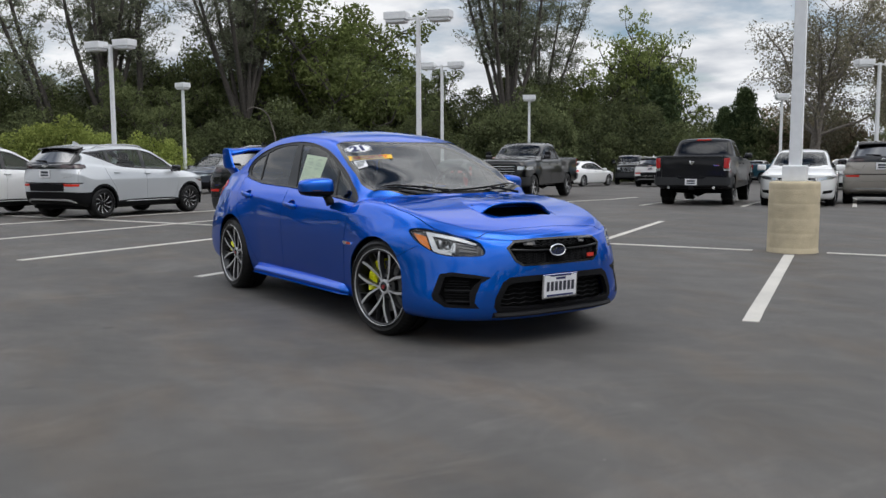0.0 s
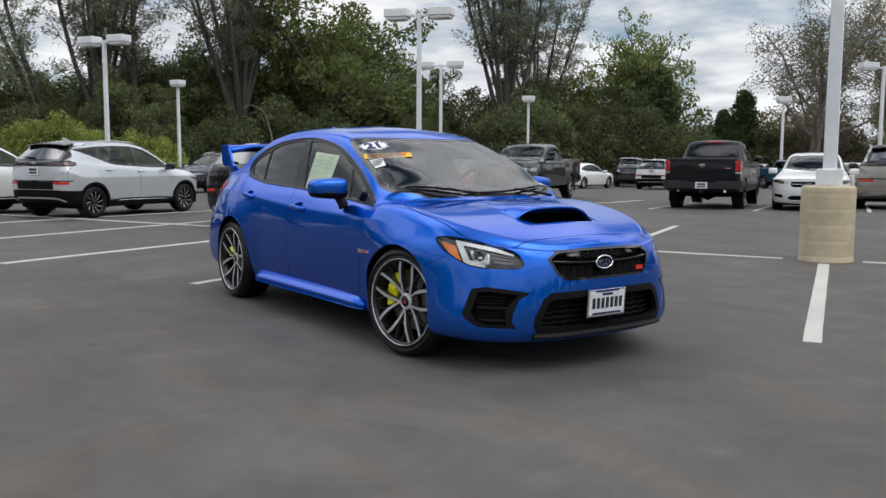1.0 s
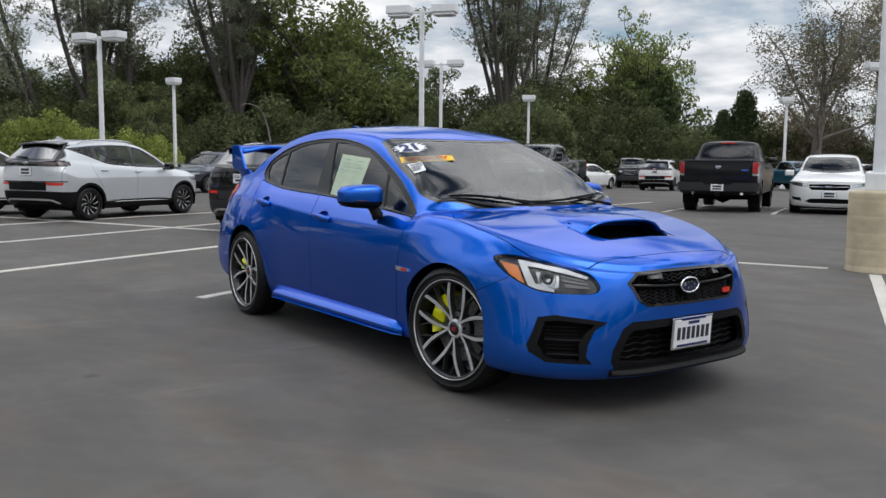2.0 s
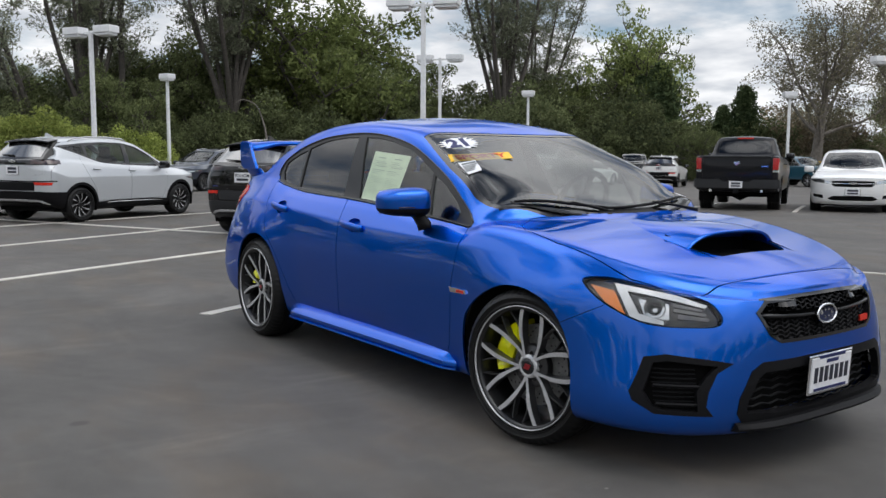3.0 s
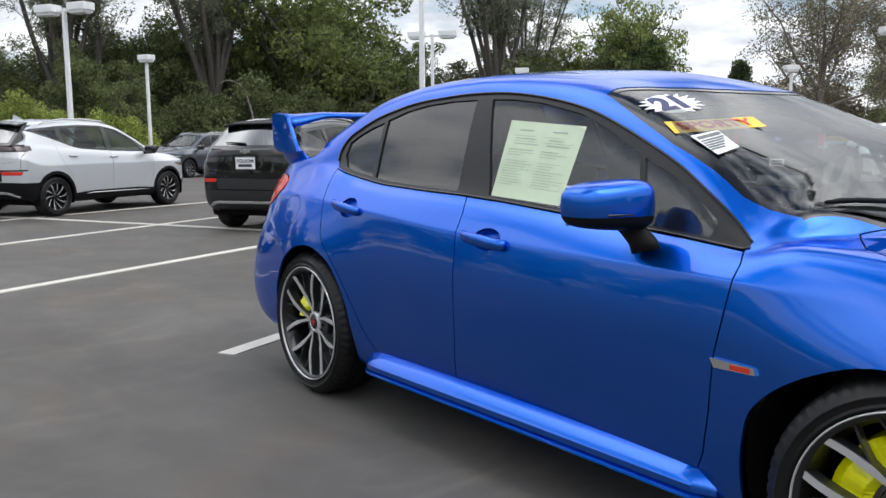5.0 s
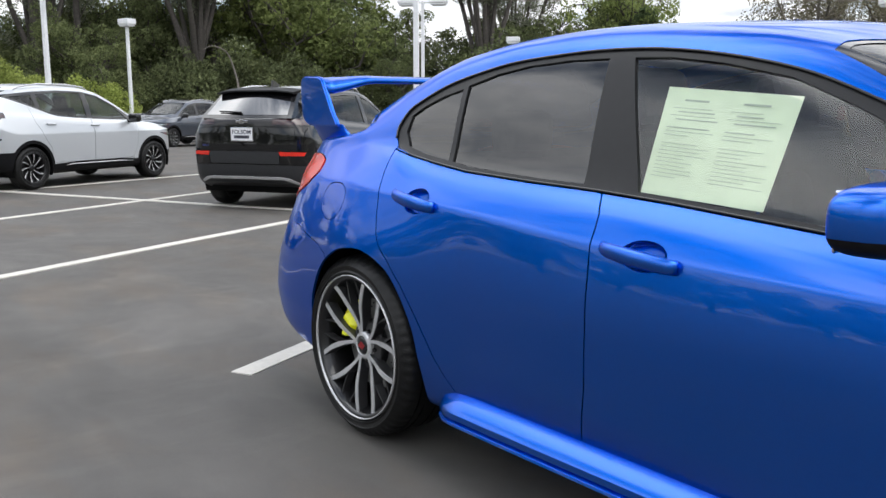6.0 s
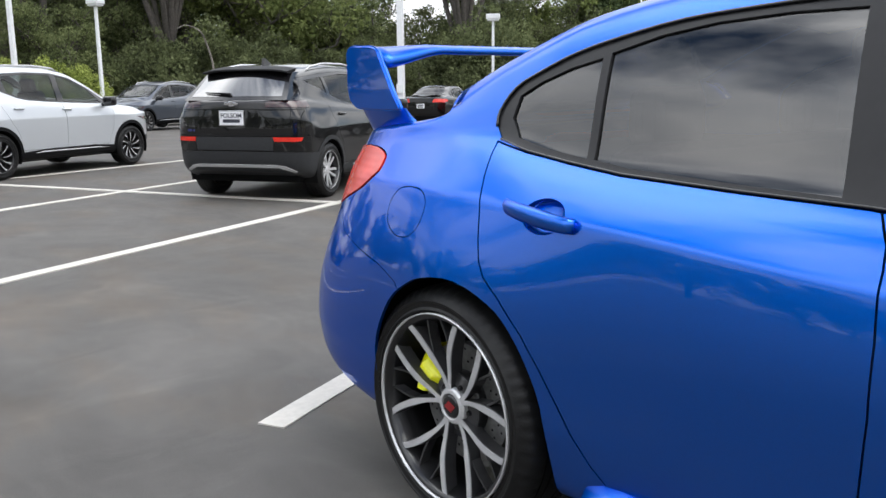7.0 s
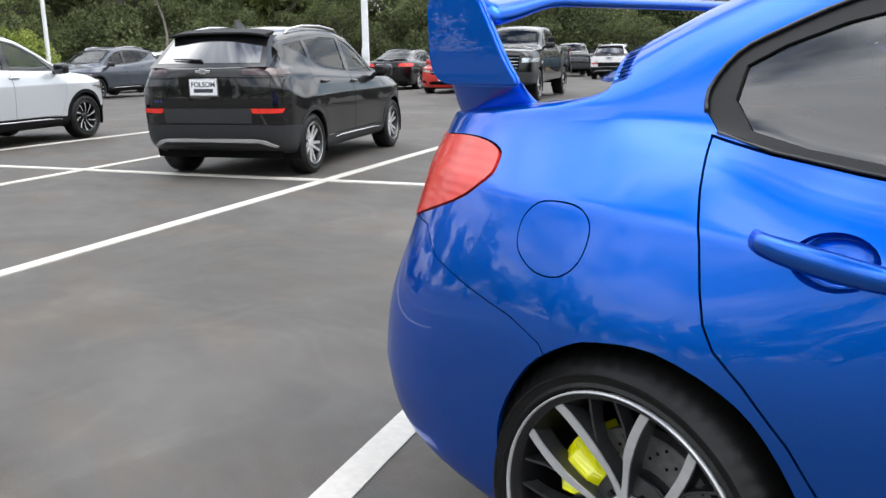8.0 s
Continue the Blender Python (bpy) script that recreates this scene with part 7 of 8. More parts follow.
CROSSOVER_SPEC = dict(
    arch=0.365, wheel_z=0.330, tyre_w=0.215, screen_z=1.03,
    screen=[(0.42, 0.06), (0.40, -0.30), (0.30, -0.55), (0.58, -0.61), (1.00, -0.655), (1.18, -0.42), (1.26, 0.06)],
    back=("x", -2.4, -1.5, [(0.06, 1.195), (-0.62, 1.205), (-0.60, 1.30), (-0.53, 1.44), (0.06, 1.47)]),
    dlo=[(0.98, 1.025), (0.5, 1.035), (-0.3, 1.068), (-0.70, 1.096), (-0.86, 1.130), (-1.25, 1.265), (-1.68, 1.400), (-1.60, 1.420), (-1.1, 1.468), (-0.6, 1.496), (-0.1, 1.488), (0.25, 1.425), (0.6, 1.265), (0.85, 1.115)],
    panes=[[(0.80, 1.050), (0.4, 1.058), (0.0, 1.072), (-0.02, 1.452), (0.22, 1.402), (0.57, 1.248)], [(-0.12, 1.080), (-0.68, 1.118), (-0.84, 1.150), (-1.02, 1.212), (-1.03, 1.430), (-0.6, 1.468), (-0.12, 1.464)], [(-1.10, 1.240), (-1.26, 1.295), (-1.55, 1.385), (-1.11, 1.430)]],
    mirror=(0.80, 1.06), handles=((-0.92, 0.985), (-0.02, 0.955)), seats=(0.15, -0.75), seat_z=0.55, dash=(0.75, 1.25, 1.02),
    panels=[
        ("tail_lamp", "smoke", "pair", "x", -2.6, -1.72, [(-0.42, 1.085), (-1.0, 1.075), (-1.0, 1.160), (-0.42, 1.150)], -0.004),
        ("lamp_bar", "gloss", "both", "x", -2.6, -1.80, [(0.06, 1.068), (-1.0, 1.060), (-1.0, 1.175), (0.06, 1.180)], -0.002),
        ("hatch_inlay", "inlay", "pair", "x", -2.6, -1.9, [(-0.34, 1.052), (-0.70, 1.045), (-0.70, 0.905), (-0.50, 0.880)], 0.001),
        ("rear_reflector", "red", "pair", "x", -2.6, -1.8, [(-0.52, 0.700), (-0.80, 0.700), (-0.82, 0.748), (-0.50, 0.756)], -0.003),
        ("hatch_seam", "gloss", "both", "x", -2.6, -1.8, [(0.06, 0.762), (-0.85, 0.762), (-0.85, 0.780), (0.06, 0.780)], 0.002),
        ("hatch_lower", "clad", "both", "x", -2.6, -1.8, [(0.06, 0.60), (-0.50, 0.60), (-0.515, 0.757), (0.06, 0.758)], 0.002),
        ("skid_plate", "silver", "both", "x", -2.6, -1.7, [(0.06, 0.408), (-0.54, 0.403), (-0.70, 0.345), (-0.725, 0.362), (-0.61, 0.424), (-0.50, 0.440), (0.06, 0.443)], -0.014),
        ("rear_cladding", "clad", "both", "x", -2.6, -1.62, [(0.06, 0.05), (-1.1, 0.05), (-1.1, 0.560), (-0.6, 0.585), (0.06, 0.590)], -0.002),
        ("rocker_cladding", "clad", "pair", "y", -1.3, -0.2, [(-1.0, 0.05), (-1.0, 0.36), (-0.5, 0.385), (0.5, 0.385), (1.0, 0.36), (1.0, 0.05)], -0.004),
        ("wheel_arch_trim", "clad", "pair", "y", -1.3, -0.3, ring_poly(1.335, 0.33, 0.415), -0.006),
        ("wheel_arch_trim", "clad", "pair", "y", -1.3, -0.3, ring_poly(-1.335, 0.33, 0.415), -0.006),
        ("headlamp", "lamp", "pair", "x", 1.5, 2.6, [(-0.45, 0.70), (-0.82, 0.74), (-0.88, 0.80), (-0.48, 0.765)], -0.002),
        ("front_cladding", "clad", "both", "x", 1.72, 2.6, [(0.06, 0.05), (-1.1, 0.05), (-1.1, 0.45), (-0.5, 0.50), (0.06, 0.50)], -0.002),
        ("front_door", "paint", "pair", "y", -1.3, -0.2, [(0.94, 1.012), (0.5, 1.025), (-0.06, 1.050), (-0.05, 0.80), (-0.07, 0.39), (0.82, 0.39), (0.92, 0.62), (0.97, 0.90)], 0.0),
        ("rear_door", "paint", "pair", "y", -1.3, -0.2, [(-0.066, 1.050), (-0.70, 1.130), (-1.15, 1.30), (-1.24, 1.24), (-1.20, 1.00), (-1.10, 0.80), (-0.97, 0.62), (-0.93, 0.39), (-0.076, 0.39), (-0.056, 0.80)], 0.0),
        ("hatch", "paint", "both", "x", -2.6, -1.85, [(0.06, 0.780), (-0.80, 0.780), (-0.80, 1.06), (0.06, 1.066)], 0.0),
    ])
SEDAN_SPEC = dict(
    arch=0.375, wheel_z=0.335, tyre_w=0.235, screen_z=0.96,
    screen=[(0.36, 0.06), (0.34, -0.30), (0.24, -0.54), (0.5, -0.605), (0.97, -0.66), (1.16, -0.42), (1.26, 0.06)],
    back=("z", 1.06, 1.7, [(-1.15, 0.06), (-1.15, -0.45), (-1.62, -0.56), (-1.80, -0.48), (-1.92, -0.2), (-1.93, 0.06)]),
    dlo=[(0.92, 0.957), (0.0, 0.977), (-0.9, 1.008), (-1.35, 1.055), (-1.5, 1.105), (-1.36, 1.20), (-1.0, 1.315), (-0.6, 1.370), (-0.2, 1.378), (0.12, 1.335), (0.5, 1.185), (0.8, 1.03)],
    panes=[[(0.76, 0.980), (0.0, 0.997), (-0.04, 1.348), (0.11, 1.312), (0.47, 1.168)], [(-0.13, 1.000), (-0.9, 1.028), (-1.0, 1.040), (-0.97, 1.295), (-0.6, 1.345), (-0.13, 1.352)], [(-1.06, 1.052), (-1.3, 1.078), (-1.40, 1.118), (-1.05, 1.268)]],
    mirror=(0.80, 0.99), mirror_role="paint", handles=((-0.95, 0.90), (-0.05, 0.88)), seats=(0.1, -0.85), seat_z=0.42, dash=(0.72, 1.22, 0.95),
    panels=[
        ("headlamp", "lamp", "pair", "x", 1.5, 2.7, [(-0.47, 0.675), (-0.80, 0.715), (-0.94, 0.775), (-0.72, 0.785), (-0.47, 0.740)], -0.002),
        ("grille_chrome", "chrome", "both", "x", 1.7, 2.7, [(0.06, 0.675), (-0.44, 0.685), (-0.44, 0.700), (0.06, 0.692)], -0.008),
        ("grille", "void", "both", "x", 1.7, 2.7, [(0.06, 0.610), (-0.38, 0.615), (-0.455, 0.68), (-0.43, 0.745), (0.06, 0.755)], 0.016),
        ("lower_intake", "void", "both", "x", 1.7, 2.7, [(0.06, 0.30), (-0.42, 0.30), (-0.52, 0.345), (-0.40, 0.405), (0.06, 0.41)], 0.02),
        ("fog_pocket", "void", "pair", "x", 1.5, 2.7, [(-0.60, 0.345), (-0.82, 0.375), (-0.84, 0.445), (-0.62, 0.425)], 0.012),
        ("tail_lamp", "red", "pair", "x", -2.9, -1.95, [(-0.44, 0.86), (-0.84, 0.85), (-0.95, 0.97), (-0.50, 0.985)], -0.003),
        ("rear_valance", "satin", "both", "x", -2.9, -2.0, [(0.06, 0.05), (-0.70, 0.05), (-0.75, 0.36), (0.06, 0.38)], -0.001),
        ("hood", "paint", "both", "z", 0.6, 1.3, [(1.29, 0.06), (1.20, -0.45), (1.06, -0.64), (1.6, -0.735), (2.0, -0.71), (2.20, -0.45), (2.28, 0.06)], 0.0),
        ("trunk_lid", "paint", "both", "x", -2.9, -1.98, [(0.06, 0.80), (-0.47, 0.80), (-0.50, 1.2), (0.06, 1.2)], 0.0),
        ("front_door", "paint", "pair", "y", -1.3, -0.2, [(0.90, 0.945), (0.0, 0.965), (-0.088, 0.967), (-0.075, 0.70), (-0.085, 0.31), (0.86, 0.31), (0.92, 0.62)], 0.0),
        ("rear_door", "paint", "pair", "y", -1.3, -0.2, [(-0.094, 0.967), (-0.9, 0.996), (-1.28, 1.035), (-1.24, 0.86), (-1.06, 0.64), (-0.99, 0.45), (-0.97, 0.31), (-0.091, 0.31), (-0.081, 0.70)], 0.0),
    ])
TRUCK_SPEC = dict(
    arch=0.475, wheel_z=0.405, tyre_w=0.285, screen_z=1.34,
    screen=[(0.46, 0.06), (0.45, -0.40), (0.40, -0.655), (0.70, -0.705), (1.02, -0.755), (1.26, -0.5), (1.31, 0.06)],
    back=("x", -1.5, -0.6, [(0.06, 1.455), (-0.655, 1.465), (-0.635, 1.735), (-0.56, 1.785), (0.06, 1.795)]),
    dlo=[(1.02, 1.325), (0.0, 1.320), (-0.80, 1.335), (-0.82, 1.68), (-0.7, 1.775), (-0.1, 1.790), (0.27, 1.725), (0.75, 1.470)],
    panes=[[(0.86, 1.355), (0.18, 1.350), (0.16, 1.735), (0.26, 1.700), (0.70, 1.465)], [(0.08, 1.350), (-0.74, 1.365), (-0.74, 1.70), (-0.68, 1.748), (0.06, 1.758)]],
    mirror=(0.80, 1.40), handles=((-0.58, 1.18), (0.25, 1.17)), seats=(0.35, -0.45), seat_z=0.85, dash=(0.85, 1.25, 1.32),
    panels=[
        ("tailgate", "paint", "both", "x", -3.4, -2.75, [(0.06, 0.84), (-0.80, 0.84), (-0.80, 1.345), (0.06, 1.345)], 0.0),
        ("reversing_lamp", "lamp", "pair", "x", -3.4, -2.80, [(-0.835, 0.985), (-1.1, 0.985), (-1.1, 1.045), (-0.835, 1.045)], -0.006),
        ("tail_lamp", "red", "pair", "x", -3.4, -2.80, [(-0.835, 1.050), (-1.1, 1.050), (-1.1, 1.330), (-0.835, 1.330)], -0.006),
        ("rear_bumper", "grey", "both", "x", -3.4, -2.72, [(0.06, 0.60), (-1.1, 0.60), (-1.1, 0.815), (-0.40, 0.815), (-0.30, 0.755), (0.06, 0.755)], -0.05),
        ("grille_chrome", "chrome", "both", "x", 2.2, 3.2, [(0.06, 1.090), (-0.64, 1.090), (-0.64, 1.104), (0.06, 1.104)], -0.01),
        ("grille_chrome", "chrome", "both", "x", 2.2, 3.2, [(0.06, 1.010), (-0.64, 1.010), (-0.64, 1.024), (0.06, 1.024)], -0.01),
        ("grille_chrome", "chrome", "both", "x", 2.2, 3.2, [(0.06, 0.930), (-0.64, 0.930), (-0.64, 0.944), (0.06, 0.944)], -0.01),
        ("grille_chrome", "chrome", "both", "x", 2.2, 3.2, [(0.06, 0.855), (-0.64, 0.855), (-0.64, 0.867), (0.06, 0.867)], -0.01),
        ("grille", "void", "both", "x", 2.2, 3.2, [(0.06, 0.80), (-0.64, 0.80), (-0.67, 1.155), (0.06, 1.165)], 0.02),
        ("headlamp", "lamp", "pair", "x", 2.0, 3.2, [(-0.72, 0.985), (-1.05, 0.985), (-1.05, 1.085), (-0.72, 1.10)], -0.004),
        ("front_bumper", "grey", "both", "x", 2.25, 3.2, [(0.06, 0.44), (-1.1, 0.44), (-1.1, 0.76), (0.06, 0.76)], -0.03),
        ("hood", "paint", "both", "z", 1.0, 1.6, [(1.34, 0.06), (1.28, -0.5), (1.10, -0.76), (1.8, -0.85), (2.45, -0.80), (2.62, -0.4), (2.65, 0.06)], 0.0),
        ("front_door", "paint", "pair", "y", -1.4, -0.3, [(0.99, 1.310), (0.10, 1.310), (0.11, 0.50), (0.98, 0.50), (1.04, 0.90)], 0.0),
        ("rear_door", "paint", "pair", "y", -1.4, -0.3, [(0.092, 1.310), (-0.84, 1.318), (-0.86, 0.90), (-0.80, 0.50), (0.102, 0.50)], 0.0),
        ("bed_side", "paint", "pair", "y", -1.4, -0.3, [(-1.06, 1.36), (-2.84, 1.36), (-2.84, 0.52), (-1.02, 0.52)], 0.0),
    ])
CROSSOVER_CAR, SEDAN_CAR, TRUCK_CAR = Model(CROSSOVER, CROSSOVER_SPEC), Model(SEDAN, SEDAN_SPEC), Model(TRUCK, TRUCK_SPEC)
W_CROSSOVER = turbine_wheel(0.330, 0.232, 0.215)
W_BLACK = slim_wheel(0.330, 0.222, 0.215, 5, True)
W_SEDAN = slim_wheel(0.335, 0.235, 0.225, 5, True)
W_TRUCK = slim_wheel(0.405, 0.260, 0.285, 6, False)


CROSSOVER_CAR.pieces = [p for p in CROSSOVER_CAR.pieces if p[0] != "rear_window"]


def hatch_surface(v, u, out=0.0):
    """The sloping upper tailgate: v across (-1 to 1), u up (0 to 1)."""
    wide, z = 0.665 - 0.085 * u, 1.165 + 0.335 * u
    return -2.048 + 0.300 * u + (0.035 + 0.075 * u) * abs(v) ** 2.4 - out, v * wide, z - 0.02 * u * abs(v) ** 3


def hatch_sheet(v1, u0, u1, out, deep):
    """A curved slab over part of the tailgate, with thickness."""
    bm = bmesh.new()
    nv, nu = 24, 6
    grid = [[[bm.verts.new((q[0] + d, q[1], q[2])) for q in (hatch_surface(v1 * (2 * i / nv - 1) * (1 - 0.03 * j / nu), u0 + (u1 - u0) * j / nu, out) for i in range(nv + 1))] for j in range(nu + 1)] for d in (0, deep)]
    for g in grid:
        for a, b in zip(g, g[1:]):
            for i in range(nv):
                bm.faces.new((a[i], a[i + 1], b[i + 1], b[i]))
    rim = lambda g: g[0] + [r[-1] for r in g[1:]] + g[-1][-2::-1] + [r[0] for r in g[-2:0:-1]]
    a, b = rim(grid[0]), rim(grid[1])
    for i in range(len(a)):
        bm.faces.new((a[i], a[(i + 1) % len(a)], b[(i + 1) % len(a)], b[i]))
    bmesh.ops.recalc_face_normals(bm, faces=bm.faces)
    return bm


def crossover_extra(th, mod, roles):
    B = mod.B
    ob = part("tailgate_frame", hatch_sheet(1.0, 0.0, 1.0, 0.0, 0.30), roles["gloss"], th, smooth=True)
    ob.data.set_sharp_from_angle(angle=radians(35))
    ob = part("rear_window", hatch_sheet(0.90, 0.13, 0.93, 0.004, 0.006), REAR_GLASS, th, smooth=True)
    ob.data.set_sharp_from_angle(angle=radians(35))
    rear_plate(th, B, 0.965, word="FOLSOM" if roles["paint"] is BLACK_CAR else "")
    for s in (-1, 1):
        bm = bmesh.new()
        pts = [top_point(B, x, s * 0.575, d) for x, d in ((0.10, 0.0), (0.0, 0.035), (-0.4, 0.045), (-0.9, 0.045), (-1.25, 0.035), (-1.36, 0.0))]
        tube(bm, pts, [0.010, 0.014, 0.014, 0.014, 0.014, 0.010], 8)
        part("roof_rail", bm, ALLOY, th, smooth=True)
    bm = bmesh.new()
    prism(bm, [(-1.15, 1.585), (-1.30, 1.655), (-1.33, 1.655), (-1.35, 1.57)], -0.014, 0.014, "y")
    part("antenna_fin", bm, roles["paint"], th)
    bm = bmesh.new()
    rows = []
    for y in np.linspace(-0.56, 0.56, 21):
        e = (abs(y) / 0.56) ** 4
        rows.append([bm.verts.new((x + 0.05 * e, y, z - 0.03 * e)) for x, z in ((-1.60, 1.556), (-1.82, 1.516), (-1.828, 1.504), (-1.82, 1.492), (-1.66, 1.495))])
    for a, b in zip(rows, rows[1:]):
        for k in range(5):
            bm.faces.new((a[k], a[(k + 1) % 5], b[(k + 1) % 5], b[k]))
    bm.faces.new(rows[0])
    bm.faces.new(rows[-1])
    bmesh.ops.recalc_face_normals(bm, faces=bm.faces)
    part("roof_spoiler", bm, BLACK_GLOSS if roles["paint"] in (WHITE_CAR, SILVER_CAR) else BLACK_SATIN, th, smooth=False)
    for s in (-1, 1):
        bm = bmesh.new()
        tube(bm, [(x, -s * (side_point(B, x, 0.335).y - 0.012), z) for x, z in ((-0.70, 0.340), (-0.55, 0.352), (0.0, 0.350), (0.55, 0.346), (0.80, 0.334))], [0.004, 0.010, 0.011, 0.010, 0.004], 6)
        part("rocker_strip", bm, ALLOY, th, smooth=True)
    p = rear_x(B, 0, 1.125, 0.008)
    bm = bmesh.new()
    box(bm, (-0.085, -0.014, 0), (0.085, 0.014, 0.01), look(p, p + Vector((1, 0, 0))), 0.003)
    box(bm, (-0.035, -0.028, 0), (0.035, 0.028, 0.01), look(p, p + Vector((1, 0, 0))), 0.003)
    part("tailgate_badge", bm, CHROME, th, "plain chrome badge")
    p = Vector(hatch_surface(0.08, 0.20, 0.022))
    bm = bmesh.new()
    tube(bm, [p, p + Vector((0.008, 0.16, 0.012)), p + Vector((0.03, 0.34, 0.018))], [0.016, 0.011, 0.007], 6)
    part("rear_wiper", bm, BLACK_SATIN, th)
    bm = bmesh.new()
    q = rear_x(B, 0.55, 0.825, 0.003)
    for i in range(2):
        box(bm, (-0.055 + 0.07 * i, -0.012, 0), (0.0 + 0.07 * i, 0.012, 0.004), look(q, q + Vector((1, 0, 0))))
    part("model_badge", bm, INK_BLUE if roles["paint"] is BLACK_CAR else CHROME, th)


def truck_extra(th, mod, roles):
    B = mod.B
    rear_plate(th, B, 0.68, out=0.062)
    part("third_brake_lamp", new_box((-0.945, -0.20, 1.835), (-0.915, 0.20, 1.868), 0.006), RED_LENS, th)
    bm = bmesh.new()
    for y in (-0.60, 0.60):
        tube(bm, [(-2.5, y, 0.50), (-3.03, y, 0.53)], 0.036, 14)
    part("exhaust_tip", bm, CHROME, th) if roles["paint"] is CHARCOAL_CAR else bm.free()
    p = rear_x(B, 0, 1.20, 0.004)
    bm = bmesh.new()
    m = look(p, p + Vector((1, 0, 0)))
    for s in (-1, 1):
        box(bm, (-0.028, -0.03, 0), (0.028, 0.03, 0.012), m @ pose(s * 0.038, 0.01, 0, 0, 0, s * 18), 0.006)
    box(bm, (-0.03, -0.05, 0), (0.03, 0.02, 0.012), m, 0.006)
    part("tailgate_badge", bm, CHROME, th, "plain chrome badge")
    bm = bmesh.new()
    for i in range(3):
        q = rear_x(B, -0.60 - 0.05 * i, 1.13, 0.003)
        box(bm, (-0.02, -0.016, 0), (0.02, 0.016, 0.005), look(q, q + Vector((1, 0, 0))))
    part("drive_badge", bm, CHROME, th)
    part("bed_cover", new_box((-2.93, -0.86, 1.372), (-1.22, 0.86, 1.395), 0.010), BLACK_SATIN, th)
    part("tailgate_lip", new_box((-3.03, -0.80, 1.335), (-2.90, 0.80, 1.392), 0.018), CLAD_GREY, th)
    part("hitch", new_box((-3.1, -0.06, 0.47), (-2.7, 0.06, 0.56), 0.015), BLACK_SATIN, th)
    for ax in mod.p["axles"]:
        bm = bmesh.new()
        tube(bm, [(ax, -0.8, 0.405), (ax, -0.2, 0.405), (ax, 0.0, 0.405), (ax, 0.2, 0.405), (ax, 0.8, 0.405)], [0.06, 0.07, 0.17, 0.07, 0.06], 12)
        part("axle", bm, DARK_VOID, th)
    for s in (-1, 1) if roles["paint"] is BLACK_CAR else ():
        part("tow_mirror_cap", new_box((0.74, s * 1.07 - 0.10, 1.34), (0.82, s * 1.07 + 0.10, 1.58), 0.03), BLACK_SATIN, th)


def sedan_extra(th, mod, roles):
    B = mod.B
    p = front_point(B, 0, 0.50, 0.012)
    plate_thing(th, look(p, p - Vector((1, 0, 0))), seven=False, busy=False)
    rear_plate(th, B, 0.72)
    p = front_point(B, 0, 0.69, 0.014)
    bm = bmesh.new()
    box(bm, (-0.085, -0.014, 0), (0.085, 0.014, 0.01), look(p, p - Vector((1, 0, 0))), 0.003)
    box(bm, (-0.035, -0.026, 0), (0.035, 0.026, 0.01), look(p, p - Vector((1, 0, 0))), 0.003)
    part("grille_badge", bm, CHROME, th, "plain chrome badge")


CROSSOVER_CAR.place("crossover", -13.5, 1.25, 120, SILVER_CAR, W_CROSSOVER, "silver-white compact crossover parked in a marked bay", extra=crossover_extra, size=0.95)
CROSSOVER_CAR.place("crossover", -14.87, -1.29, 120, WHITE_CAR, W_CROSSOVER, "white compact crossover parked beside a silver one", extra=crossover_extra, size=0.95)
CROSSOVER_CAR.place("crossover", -8.94, 3.41, 122, BLACK_CAR, W_BLACK, "shiny black compact crossover with a dealer plate", cladding=CLAD_GREY, extra=crossover_extra, size=0.9)
TRUCK_CAR.place("pickup_truck", -9.75, 16.45, 120, CHARCOAL_CAR, W_TRUCK, "dark grey pickup truck seen from its tailgate", extra=truck_extra, size=0.94)
TRUCK_CAR.place("pickup_truck", -16.55, 15.4, -60, BLACK_CAR, W_TRUCK, "large black pickup truck with a chrome barred grille", extra=truck_extra, size=0.98)
SEDAN_CAR.place("sedan", -7.65, 17.73, -60, WHITE_CAR, W_SEDAN, "white sedan facing out of its bay", extra=sedan_extra)
SEDAN_CAR.place("sedan", -30.3, 31.3, 105, WHITE_CAR, W_SEDAN, "white sedan parked far across the lot", extra=sedan_extra, size=0.97)
CROSSOVER_CAR.place("crossover", -27.3, 34.2, 120, WHITE_CAR, W_CROSSOVER, "white crossover parked across the lot", extra=crossover_extra, size=1.05)
TRUCK_CAR.place("pickup_truck", -33.5, 38.5, -45, BLACK_CAR, W_TRUCK, "black pickup truck parked far across the lot", extra=truck_extra)
CROSSOVER_CAR.place("crossover", -32.0, 50.0, 115, WHITE_CAR, W_CROSSOVER, "small white hatchback parked far across the lot", extra=crossover_extra)
SEDAN_CAR.place("sedan", -17.0, 36.0, 112, WHITE_CAR, W_SEDAN, "white sedan parked with its tail to the aisle", extra=sedan_extra)
TRUCK_CAR.place("pickup_truck", -25.0, 43.4, -20, TEAL_CAR, W_TRUCK, "old teal pickup truck parked across the lot", extra=truck_extra, size=0.92)
CROSSOVER_CAR.place("crossover", -7.2, 20.9, 120, TAN_CAR, W_CROSSOVER, "pale tan utility wagon parked with its tail to the aisle", cladding=TAN_CAR, extra=crossover_extra, size=1.1)
CROSSOVER_CAR.place("crossover", -30.5, 9.8, 300, SLATE_CAR, W_CROSSOVER, "slate grey utility wagon facing out of its bay", extra=crossover_extra, size=1.06)
CROSSOVER_CAR.place("crossover", -36.0, 13.7, 300, WHITE_CAR, W_CROSSOVER, "white crossover parked behind a grey wagon", extra=crossover_extra)
